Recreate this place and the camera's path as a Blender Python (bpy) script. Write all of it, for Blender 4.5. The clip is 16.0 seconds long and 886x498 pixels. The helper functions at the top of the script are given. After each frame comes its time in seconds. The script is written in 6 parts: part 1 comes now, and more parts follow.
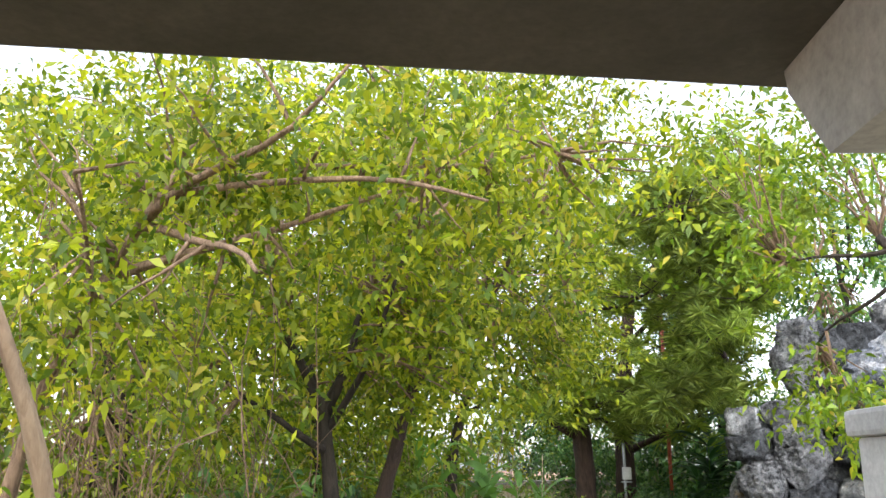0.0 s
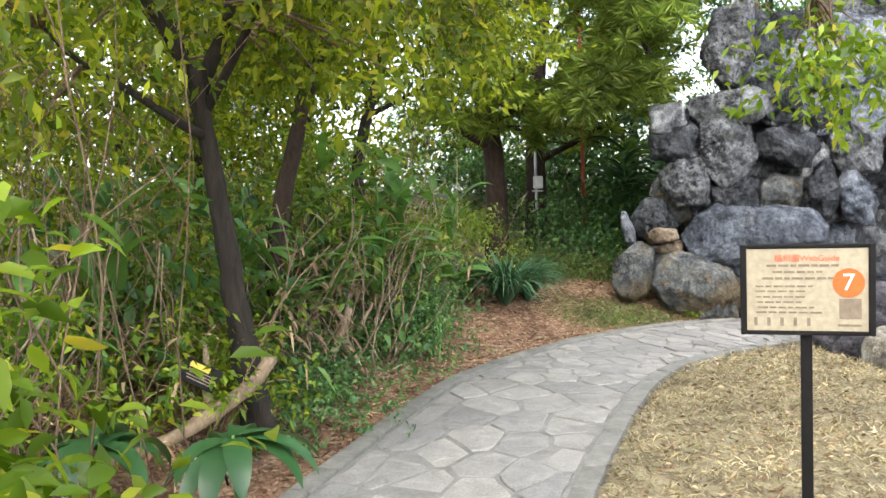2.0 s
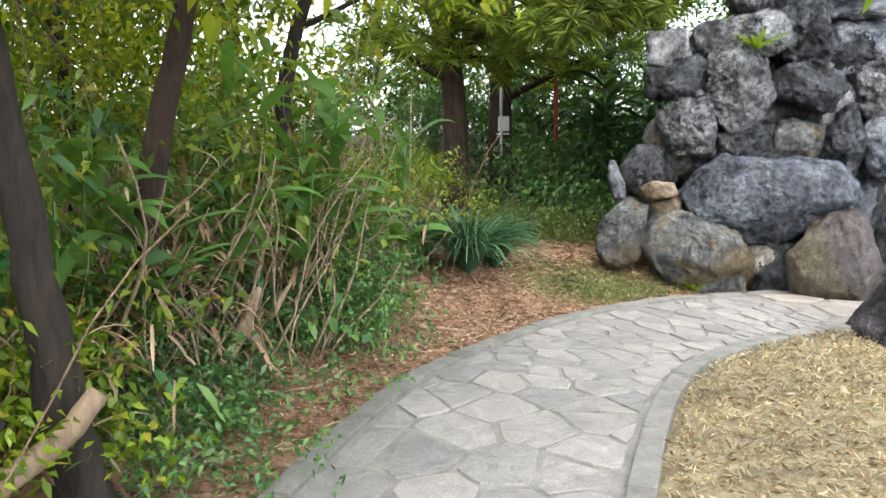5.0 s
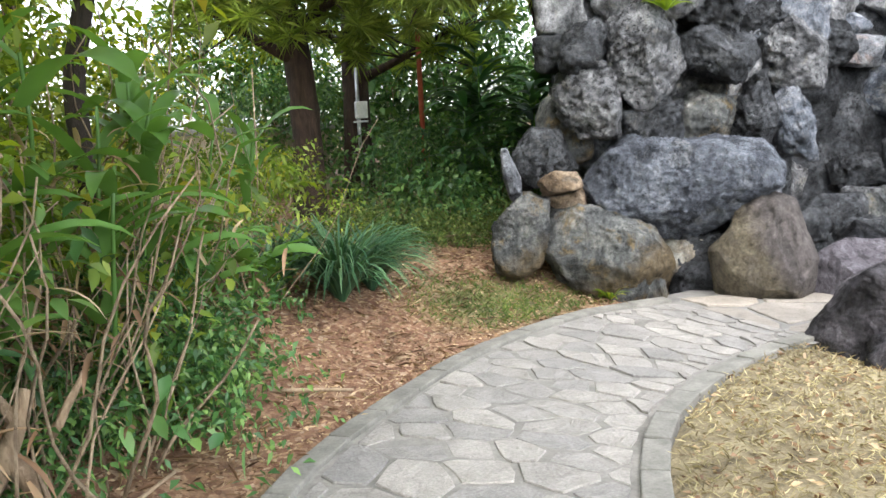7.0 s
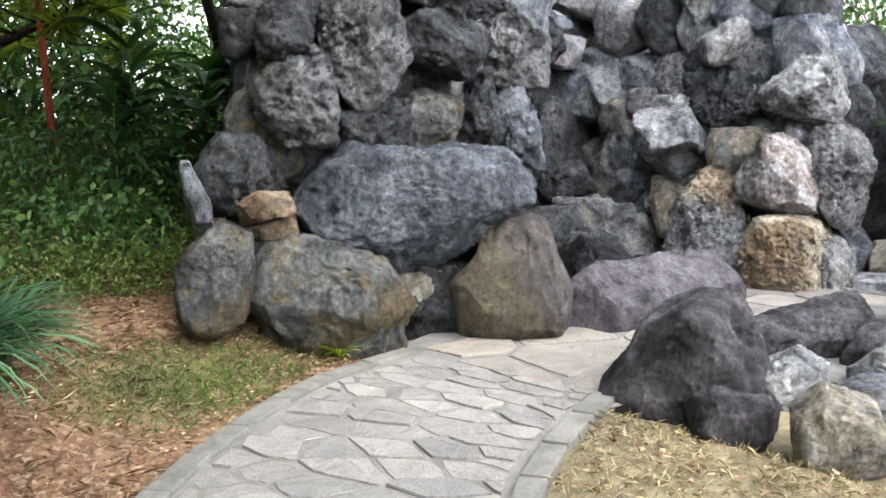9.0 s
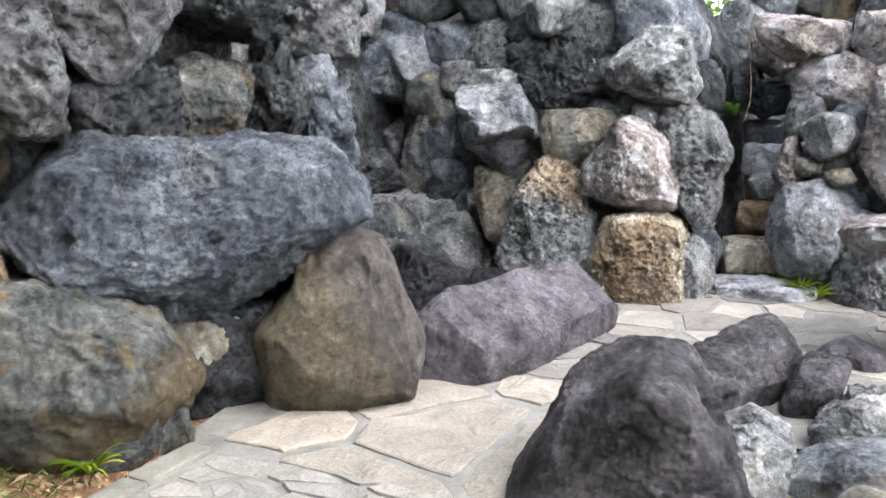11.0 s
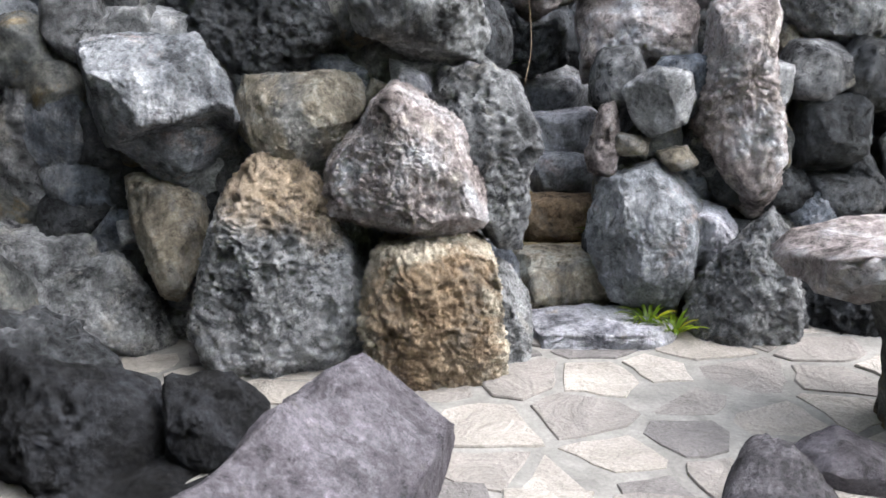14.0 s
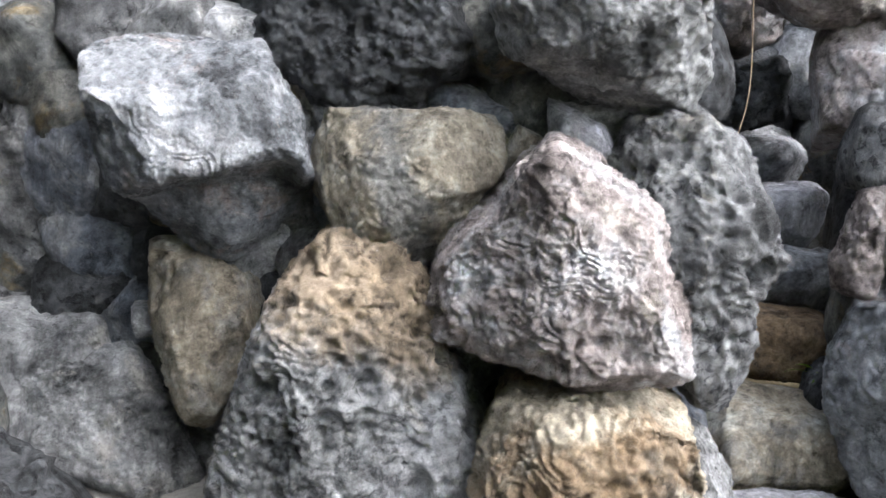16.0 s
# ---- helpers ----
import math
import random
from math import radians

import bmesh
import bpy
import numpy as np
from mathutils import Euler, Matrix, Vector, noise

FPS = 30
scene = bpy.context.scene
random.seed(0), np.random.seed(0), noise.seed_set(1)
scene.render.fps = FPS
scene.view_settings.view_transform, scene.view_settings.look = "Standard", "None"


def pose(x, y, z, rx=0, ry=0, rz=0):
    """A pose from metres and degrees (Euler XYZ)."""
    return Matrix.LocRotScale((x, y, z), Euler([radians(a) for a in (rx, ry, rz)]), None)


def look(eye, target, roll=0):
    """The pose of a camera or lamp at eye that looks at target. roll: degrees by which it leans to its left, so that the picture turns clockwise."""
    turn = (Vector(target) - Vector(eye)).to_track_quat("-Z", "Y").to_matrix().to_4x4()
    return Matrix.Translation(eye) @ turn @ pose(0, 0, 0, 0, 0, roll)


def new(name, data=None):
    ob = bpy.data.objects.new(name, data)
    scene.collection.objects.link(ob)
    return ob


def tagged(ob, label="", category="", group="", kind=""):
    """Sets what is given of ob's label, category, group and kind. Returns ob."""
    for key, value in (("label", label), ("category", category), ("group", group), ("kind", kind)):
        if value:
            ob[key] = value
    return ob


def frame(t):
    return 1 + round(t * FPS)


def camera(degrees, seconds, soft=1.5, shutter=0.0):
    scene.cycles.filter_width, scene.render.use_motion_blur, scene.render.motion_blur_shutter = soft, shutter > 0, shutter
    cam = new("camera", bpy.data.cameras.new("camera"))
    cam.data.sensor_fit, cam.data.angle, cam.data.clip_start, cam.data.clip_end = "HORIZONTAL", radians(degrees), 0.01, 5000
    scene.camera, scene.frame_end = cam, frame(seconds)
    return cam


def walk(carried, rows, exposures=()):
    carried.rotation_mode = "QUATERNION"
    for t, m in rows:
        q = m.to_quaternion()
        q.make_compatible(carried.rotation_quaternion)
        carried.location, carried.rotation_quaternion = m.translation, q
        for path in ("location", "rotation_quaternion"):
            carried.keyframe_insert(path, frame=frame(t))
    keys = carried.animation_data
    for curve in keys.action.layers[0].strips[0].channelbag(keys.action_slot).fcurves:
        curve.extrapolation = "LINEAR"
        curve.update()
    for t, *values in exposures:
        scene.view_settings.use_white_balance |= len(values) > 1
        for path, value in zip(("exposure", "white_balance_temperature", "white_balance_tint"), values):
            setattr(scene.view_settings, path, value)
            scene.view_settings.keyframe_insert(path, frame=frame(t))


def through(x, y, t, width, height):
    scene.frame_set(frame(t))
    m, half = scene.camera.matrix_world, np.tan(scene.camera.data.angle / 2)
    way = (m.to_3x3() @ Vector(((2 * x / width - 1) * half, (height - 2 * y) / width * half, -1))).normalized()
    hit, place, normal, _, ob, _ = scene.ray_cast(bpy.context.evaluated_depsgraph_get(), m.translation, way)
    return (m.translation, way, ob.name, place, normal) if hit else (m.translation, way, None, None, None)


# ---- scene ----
cam = camera(54.8, 16.0)
METRES, EYE, TILT, LEAN, TURN = 12.4, 1.75, 14.5, 0.0, 0.0
ROWS = [
    (0.0, 0.0, 0.0, 0.0, 0.0, 0.0, -0.0),
    (0.5, -0.0058, 0.0213, -0.012, -3.31, -8.36, 0.22),
    (1.0, -0.0116, 0.0464, -0.0244, -6.03, -12.08, 0.74),
    (1.5, -0.0101, 0.0705, -0.0357, -6.33, -14.88, 0.67),
    (2.0, -0.0076, 0.0939, -0.045, -7.12, -17.83, 0.22),
    (2.5, -0.0061, 0.1187, -0.0526, -8.61, -19.5, -0.57),
    (3.0, 0.0005, 0.1404, -0.0604, -9.11, -19.99, -2.19),
    (3.5, 0.0054, 0.1624, -0.0665, -9.37, -20.84, -2.48),
    (6.0, 0.0176, 0.3012, -0.1013, -11.62, -21.83, -1.12),
    (6.5, 0.0233, 0.3348, -0.1091, -14.57, -22.09, -2.31),
    (7.0, 0.0247, 0.3686, -0.1169, -20.91, -21.93, -2.32),
    (7.5, 0.0314, 0.4032, -0.1259, -32.65, -21.47, -5.37),
    (8.0, 0.0434, 0.438, -0.1336, -34.78, -21.33, -6.02),
    (8.5, 0.0535, 0.473, -0.1421, -39.14, -20.44, -6.9),
    (11.0, 0.149, 0.6127, -0.1796, -60.93, -18.2, -11.34),
    (11.5, 0.1772, 0.6361, -0.185, -66.84, -17.31, -11.09),
    (12.0, 0.2074, 0.652, -0.1907, -74.37, -16.12, -12.61),
    (12.5, 0.2386, 0.6703, -0.1955, -78.02, -15.81, -12.22),
    (13.0, 0.2677, 0.6912, -0.2001, -84.18, -15.01, -12.26),
    (13.5, 0.2984, 0.7047, -0.2055, -86.64, -14.97, -12.46),
    (14.0, 0.3268, 0.717, -0.2105, -87.42, -15.41, -12.71),
    (14.5, 0.357, 0.7256, -0.2128, -88.51, -15.62, -12.9),
    (15.0, 0.3871, 0.7291, -0.2158, -88.52, -16.34, -14.92),
    (15.5, 0.4142, 0.7326, -0.2181, -83.2, -17.64, -15.41),
    (16.0, 0.4368, 0.7357, -0.2188, -78.84, -15.32, -15.9),
]
walk(cam, [(t, pose(0, 0, EYE, TILT, LEAN, TURN) @ pose(METRES * x, METRES * y, METRES * z, 90 + pitch, roll, yaw)) for t, x, y, z, yaw, pitch, roll in ROWS],
     exposures=[(0.0, 2.2), (3.5, 2.25), (6.5, 2.45), (8.5, 2.3), (11.0, 2.5), (13.5, 2.5), (14.5, 2.8), (16.0, 3.05)])

# ---- light: a bright overcast sky with a broad soft sun ----
world = bpy.data.worlds.new("overcast_sky")
scene.world = world
world.use_nodes = True
wn, wl = world.node_tree.nodes, world.node_tree.links
sky = wn.new("ShaderNodeTexSky")
sky.sky_type, sky.sun_disc = "NISHITA", False
sky.sun_elevation, sky.sun_rotation = radians(52), radians(190)
sky.air_density, sky.dust_density, sky.ozone_density = 1.0, 2.0, 1.0
veil = wn.new("ShaderNodeHueSaturation")
veil.inputs["Saturation"].default_value = 0.42
wl.new(sky.outputs[0], veil.inputs["Color"])
wl.new(veil.outputs[0], wn["Background"].inputs["Color"])
wn["Background"].inputs["Strength"].default_value = 0.15
sun = new("sun", bpy.data.lights.new("sun", "SUN"))
sun.data.energy, sun.data.angle, sun.data.color = 1.0, radians(80), (1.0, 0.96, 0.9)
sun.matrix_world = look((0, 0, 10), (10 * math.sin(radians(10)) / math.tan(radians(52)), 10 * math.cos(radians(10)) / math.tan(radians(52)), 0))


# ---- materials ----
def nodes_of(name):
    m = bpy.data.materials.new(name)
    m.use_nodes = True
    nt = m.node_tree
    return m, nt.nodes, nt.links, nt.nodes["Principled BSDF"]


def ramp(n, stops):
    r = n.new("ShaderNodeValToRGB")
    e = r.color_ramp.elements
    while len(e) < len(stops):
        e.new(0.5)
    for k, (p, c) in enumerate(stops):
        e[k].position = p
        e[k].color = (*c, 1) if not isinstance(c, (int, float)) else (c, c, c, 1)
    return r


def noise_tex(n, l, vec, scale, detail=4.0, rough=0.55, distort=0.0):
    t = n.new("ShaderNodeTexNoise")
    t.inputs["Scale"].default_value, t.inputs["Detail"].default_value = scale, detail
    t.inputs["Roughness"].default_value, t.inputs["Distortion"].default_value = rough, distort
    l.new(vec, t.inputs["Vector"])
    return t


def mixer(n, l, fac, a, b, mode="MIX"):
    m = n.new("ShaderNodeMix")
    m.data_type, m.blend_type = "RGBA", mode
    for value, k in ((fac, 0), (a, 6), (b, 7)):
        if isinstance(value, (int, float)):
            m.inputs[k].default_value = value
        elif isinstance(value, tuple):
            m.inputs[k].default_value = (*value, 1)
        else:
            l.new(value, m.inputs[k])
    return m.outputs[2]


def local_vec(n, l):
    """Local metres, shifted by a random amount for each object."""
    tc, oi, ad = n.new("ShaderNodeTexCoord"), n.new("ShaderNodeObjectInfo"), n.new("ShaderNodeVectorMath")
    mu = n.new("ShaderNodeMath")
    mu.operation = "MULTIPLY"
    mu.inputs[1].default_value = 57.0
    l.new(oi.outputs["Random"], mu.inputs[0])
    l.new(tc.outputs["Object"], ad.inputs[0])
    l.new(mu.outputs[0], ad.inputs[1])
    return ad.outputs[0], oi


def bump(n, l, height, strength, distance, under=None):
    b = n.new("ShaderNodeBump")
    b.inputs["Strength"].default_value, b.inputs["Distance"].default_value = strength, distance
    l.new(height, b.inputs["Height"])
    if under is not None:
        l.new(under, b.inputs["Normal"])
    return b.outputs[0]


def rock_material(name, dark, mid, light, stain, stain_at=0.62, pits=0.3, pit_scale=22.0, patch=2.2, accents=()):
    """Weathered limestone: mottled crust, dark water streaks, lichen specks, solution pits and grain.
    accents: bands or caps of another colour, set by a stone's own shape: (mode, across, up, start, width, colour)."""
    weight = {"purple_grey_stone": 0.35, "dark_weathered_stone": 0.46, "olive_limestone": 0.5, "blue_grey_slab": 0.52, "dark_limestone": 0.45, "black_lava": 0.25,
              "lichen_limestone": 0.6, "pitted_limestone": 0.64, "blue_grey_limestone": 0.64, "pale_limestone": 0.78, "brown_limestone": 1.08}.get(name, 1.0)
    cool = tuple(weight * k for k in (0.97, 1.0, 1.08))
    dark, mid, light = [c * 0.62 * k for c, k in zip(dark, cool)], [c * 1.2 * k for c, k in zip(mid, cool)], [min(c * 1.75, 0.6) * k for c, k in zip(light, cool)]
    stain = tuple(c * 1.15 * weight for c in stain)
    m, n, l, p = nodes_of(name)
    vec, oi = local_vec(n, l)
    crust = noise_tex(n, l, vec, patch * 1.7, 13, 0.74, 0.25)
    r1 = ramp(n, [(0.36, dark), (0.48, mid), (0.56, [x * 0.6 + y * 0.4 for x, y in zip(mid, light)]), (0.64, light)])
    l.new(crust.outputs["Fac"], r1.inputs[0])
    patchy = noise_tex(n, l, vec, patch * 2.3, 9, 0.68, 0.5)
    sm = ramp(n, [(stain_at - 0.06, 0.0), (stain_at + 0.05, 0.85)])
    l.new(patchy.outputs["Fac"], sm.inputs[0])
    col = mixer(n, l, sm.outputs[0], r1.outputs[0], stain)
    tc = n.new("ShaderNodeTexCoord")
    sx = n.new("ShaderNodeSeparateXYZ")
    l.new(tc.outputs["Object"], sx.inputs[0])

    def maths(op, x, y):
        q = n.new("ShaderNodeMath")
        q.operation = op
        for k, value in enumerate((x, y)):
            if isinstance(value, (int, float)):
                q.inputs[k].default_value = value
            else:
                l.new(value, q.inputs[k])
        return q.outputs[0]

    edge = noise_tex(n, l, vec, 5.0, 8, 0.7, 0.4)
    for mode, across, up, start, width, colour in accents:
        u, w = maths("MULTIPLY", sx.outputs[0], across), maths("MULTIPLY", sx.outputs[2], up)
        if mode == "rim":
            d = maths("POWER", maths("ADD", maths("POWER", maths("ABSOLUTE", u, 0), 3), maths("POWER", maths("ABSOLUTE", w, 0), 3)), 0.333)
        else:
            d = maths("ADD", u, w)
            if mode == "band":
                d = maths("MULTIPLY", maths("ABSOLUTE", d, 0), -1)
        d = maths("ADD", d, maths("MULTIPLY", maths("SUBTRACT", edge.outputs["Fac"], 0.5), 0.45))
        q = n.new("ShaderNodeMapRange")
        q.inputs["From Min"].default_value, q.inputs["From Max"].default_value = start, start + width
        l.new(d, q.inputs["Value"])
        gone = noise_tex(n, l, vec, 9.0, 8, 0.75)
        shade = ramp(n, [(0.3, [c * 0.75 * weight for c in colour]), (0.65, [c * 1.5 * weight for c in colour])])
        l.new(gone.outputs["Fac"], shade.inputs[0])
        col = mixer(n, l, maths("MULTIPLY", q.outputs[0], 0.85), col, shade.outputs[0])
    streak = n.new("ShaderNodeMapping")
    streak.inputs["Scale"].default_value = (1.0, 1.0, 0.22)
    l.new(vec, streak.inputs[0])
    st = noise_tex(n, l, streak.outputs[0], 6.5, 9, 0.68, 0.3)
    sr = ramp(n, [(0.36, 0.38), (0.5, 1.0)])
    l.new(st.outputs["Fac"], sr.inputs[0])
    col = mixer(n, l, 0.75, col, sr.outputs[0], "MULTIPLY")
    grain = noise_tex(n, l, vec, 42, 8, 0.78)
    gr = ramp(n, [(0.3, 0.45), (0.5, 0.98), (0.7, 1.5)])
    l.new(grain.outputs["Fac"], gr.inputs[0])
    col = mixer(n, l, 0.8, col, gr.outputs[0], "MULTIPLY")
    speck = noise_tex(n, l, vec, 26, 9, 0.8)
    sp = ramp(n, [(0.6, 0.0), (0.66, 0.55)])
    l.new(speck.outputs["Fac"], sp.inputs[0])
    where2 = noise_tex(n, l, vec, 3.1, 4, 0.6)
    w2 = ramp(n, [(0.45, 0.0), (0.6, 1.0)])
    l.new(where2.outputs["Fac"], w2.inputs[0])
    col = mixer(n, l, maths("MULTIPLY", sp.outputs[0], w2.outputs[0]), col, tuple(c * weight for c in (0.6, 0.59, 0.57)))
    vo = noise_tex(n, l, vec, pit_scale * 1.7, 4, 0.6, 0.5)
    pr = ramp(n, [(0.38, 0.0), (0.47, 1.0)])
    l.new(vo.outputs["Fac"], pr.inputs[0])
    where = noise_tex(n, l, vec, 2.6, 5, 0.62)
    wr = ramp(n, [(0.58 - pits * 0.2, 0.0), (0.68 - pits * 0.2, 1.0)])
    l.new(where.outputs["Fac"], wr.inputs[0])
    pit = mixer(n, l, wr.outputs[0], (1.0, 1.0, 1.0), pr.outputs[0])
    # shade inside the pits is put into the colour, following the pit bump
    pit_shade = mixer(n, l, pit, (0.3, 0.3, 0.32), (1.0, 1.0, 1.0))
    col = mixer(n, l, min(1.0, pits + 0.2), col, pit_shade, "MULTIPLY")
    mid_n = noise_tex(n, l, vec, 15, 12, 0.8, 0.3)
    # crevice shade painted in: low spots of this bump darkened, crests lightened
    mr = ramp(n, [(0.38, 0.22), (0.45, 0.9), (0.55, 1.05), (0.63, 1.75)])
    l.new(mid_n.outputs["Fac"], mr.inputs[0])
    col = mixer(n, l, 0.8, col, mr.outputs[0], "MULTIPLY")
    l.new(col, p.inputs["Base Color"])
    p.inputs["Roughness"].default_value = 0.85
    p.inputs["Specular IOR Level"].default_value = 0.25
    broken = noise_tex(n, l, vec, 5.5, 10, 0.62, 0.4)
    ledge = ramp(n, [(0.32, 0.0), (0.36, 0.2), (0.42, 0.26), (0.45, 0.45), (0.51, 0.52), (0.54, 0.72), (0.61, 0.78), (0.64, 1.0)])
    l.new(broken.outputs["Fac"], ledge.inputs[0])
    b0 = bump(n, l, ledge.outputs[0], 0.8, 0.045)
    b1 = bump(n, l, pit, 1.0, 0.012 + 0.02 * pits, b0)
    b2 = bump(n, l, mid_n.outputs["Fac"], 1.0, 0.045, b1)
    b3 = bump(n, l, grain.outputs["Fac"], 0.8, 0.01, b2)
    l.new(b3, p.inputs["Normal"])
    return m


ROCK = {
    "pale": rock_material("pale_limestone", (0.13, 0.135, 0.145), (0.26, 0.27, 0.28), (0.46, 0.46, 0.46), (0.36, 0.3, 0.29), 0.62, 0.15),
    "white": rock_material("white_limestone", (0.24, 0.24, 0.265), (0.4, 0.395, 0.415), (0.55, 0.545, 0.555), (0.36, 0.31, 0.24), 0.66, 0.1),
    "grey": rock_material("grey_limestone", (0.085, 0.088, 0.09), (0.21, 0.21, 0.205), (0.36, 0.35, 0.335), (0.42, 0.41, 0.39), 0.62, 0.45),
    "pit": rock_material("pitted_limestone", (0.075, 0.078, 0.08), (0.2, 0.2, 0.2), (0.34, 0.34, 0.33), (0.4, 0.38, 0.34), 0.64, 0.85, 17),
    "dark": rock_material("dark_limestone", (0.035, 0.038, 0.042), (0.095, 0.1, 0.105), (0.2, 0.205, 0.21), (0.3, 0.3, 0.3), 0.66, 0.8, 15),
    "blue": rock_material("blue_grey_limestone", (0.085, 0.1, 0.12), (0.2, 0.22, 0.25), (0.4, 0.42, 0.45), (0.5, 0.51, 0.52), 0.6, 0.3),
    "slab": rock_material("blue_grey_slab", (0.085, 0.095, 0.115), (0.17, 0.185, 0.215), (0.3, 0.32, 0.35), (0.4, 0.42, 0.45), 0.63, 0.55, 30),
    "tan": rock_material("tan_limestone", (0.17, 0.15, 0.12), (0.32, 0.275, 0.205), (0.46, 0.4, 0.305), (0.25, 0.25, 0.25), 0.58, 0.3),
    "tanband": rock_material("ochre_banded_limestone", (0.17, 0.15, 0.12), (0.32, 0.275, 0.205), (0.46, 0.4, 0.305), (0.25, 0.23, 0.2), 0.6, 0.3, accents=(("band", 1.0, 0.25, -0.1, 0.07, (0.15, 0.155, 0.16)),)),
    "brown": rock_material("brown_limestone", (0.16, 0.13, 0.12), (0.3, 0.255, 0.235), (0.44, 0.39, 0.36), (0.55, 0.51, 0.47), 0.63, 0.4),
    "rust": rock_material("rusty_limestone", (0.11, 0.07, 0.04), (0.2, 0.14, 0.085), (0.27, 0.21, 0.145), (0.15, 0.13, 0.11), 0.58, 0.3, accents=(("rim", 1.0, 0.85, 0.24, 0.06, (0.45, 0.41, 0.34)),)),
    "egg": rock_material("banded_limestone", (0.1, 0.105, 0.11), (0.24, 0.24, 0.235), (0.4, 0.38, 0.34), (0.38, 0.36, 0.33), 0.64, 0.6, 17, accents=(("line", 0.25, 1.0, 0.12, 0.16, (0.36, 0.28, 0.2)),)),
    "mossy": rock_material("lichen_limestone", (0.08, 0.085, 0.085), (0.17, 0.175, 0.165), (0.29, 0.28, 0.24), (0.27, 0.2, 0.1), 0.6, 0.35, accents=(("line", 0.6, -1.0, 0.14, 0.2, (0.2, 0.145, 0.075)),)),
    "stand": rock_material("olive_limestone", (0.16, 0.13, 0.085), (0.23, 0.19, 0.125), (0.28, 0.24, 0.165), (0.24, 0.21, 0.17), 0.56, 0.3, 40, accents=(("line", 1.0, 0.55, 0.02, 0.2, (0.19, 0.17, 0.175)),)),
    "wedge": rock_material("purple_grey_stone", (0.2, 0.175, 0.19), (0.27, 0.24, 0.26), (0.34, 0.31, 0.33), (0.42, 0.4, 0.41), 0.66, 0.15, 40),
    "lava": rock_material("dark_weathered_stone", (0.055, 0.05, 0.05), (0.12, 0.11, 0.115), (0.22, 0.2, 0.21), (0.3, 0.28, 0.28), 0.68, 0.35, 30),
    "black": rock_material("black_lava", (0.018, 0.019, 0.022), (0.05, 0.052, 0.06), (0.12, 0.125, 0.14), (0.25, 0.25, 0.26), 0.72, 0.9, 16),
}
ROCK_WORDS = {
    "pale": "pale grey smooth weathered limestone", "white": "whitish broken limestone", "grey": "grey rough weathered limestone",
    "pit": "grey limestone full of solution pits", "dark": "dark grey pitted limestone", "blue": "blue-grey weathered limestone",
    "slab": "broad blue-grey pitted limestone slab", "tan": "tan and ochre limestone", "tanband": "ochre limestone with a grey band", "brown": "reddish brown knobbly limestone",
    "rust": "squarish rust-stained limestone", "egg": "upright rounded limestone with tan top", "mossy": "grey limestone with ochre lichen",
    "stand": "olive-brown upright stone", "wedge": "purple-grey smooth wedge stone", "lava": "dark weathered angular stone", "black": "black porous lava stone",
}


def plain_material(name, c1, c2, scale=8.0, rough=0.7, metal=0.0, relief=0.3, depth=0.004, fine=60.0):
    m, n, l, p = nodes_of(name)
    vec, oi = local_vec(n, l)
    a = noise_tex(n, l, vec, scale, 6, 0.62, 0.3)
    r = ramp(n, [(0.32, c1), (0.68, c2)])
    l.new(a.outputs["Fac"], r.inputs[0])
    f = noise_tex(n, l, vec, fine, 5, 0.65)
    fr = ramp(n, [(0.3, 0.7), (0.65, 1.12)])
    l.new(f.outputs["Fac"], fr.inputs[0])
    l.new(mixer(n, l, 0.7, r.outputs[0], fr.outputs[0], "MULTIPLY"), p.inputs["Base Color"])
    p.inputs["Roughness"].default_value, p.inputs["Metallic"].default_value = rough, metal
    b = bump(n, l, a.outputs["Fac"], relief, depth * 3)
    l.new(bump(n, l, f.outputs["Fac"], relief, depth, b), p.inputs["Normal"])
    return m


def bark_material(name, c1, c2, scale=14.0):
    m, n, l, p = nodes_of(name)
    tc, mp = n.new("ShaderNodeTexCoord"), n.new("ShaderNodeMapping")
    mp.inputs["Scale"].default_value = (1, 1, 0.22)
    l.new(tc.outputs["Object"], mp.inputs[0])
    a = noise_tex(n, l, mp.outputs[0], scale, 8, 0.7, 0.8)
    r = ramp(n, [(0.32, c1), (0.66, c2)])
    l.new(a.outputs["Fac"], r.inputs[0])
    patch = noise_tex(n, l, tc.outputs["Object"], 4, 4, 0.6)
    pr = ramp(n, [(0.4, 0.75), (0.65, 1.2)])
    l.new(patch.outputs["Fac"], pr.inputs[0])
    l.new(mixer(n, l, 0.8, r.outputs[0], pr.outputs[0], "MULTIPLY"), p.inputs["Base Color"])
    p.inputs["Roughness"].default_value = 0.9
    l.new(bump(n, l, a.outputs["Fac"], 0.9, 0.03), p.inputs["Normal"])
    return m


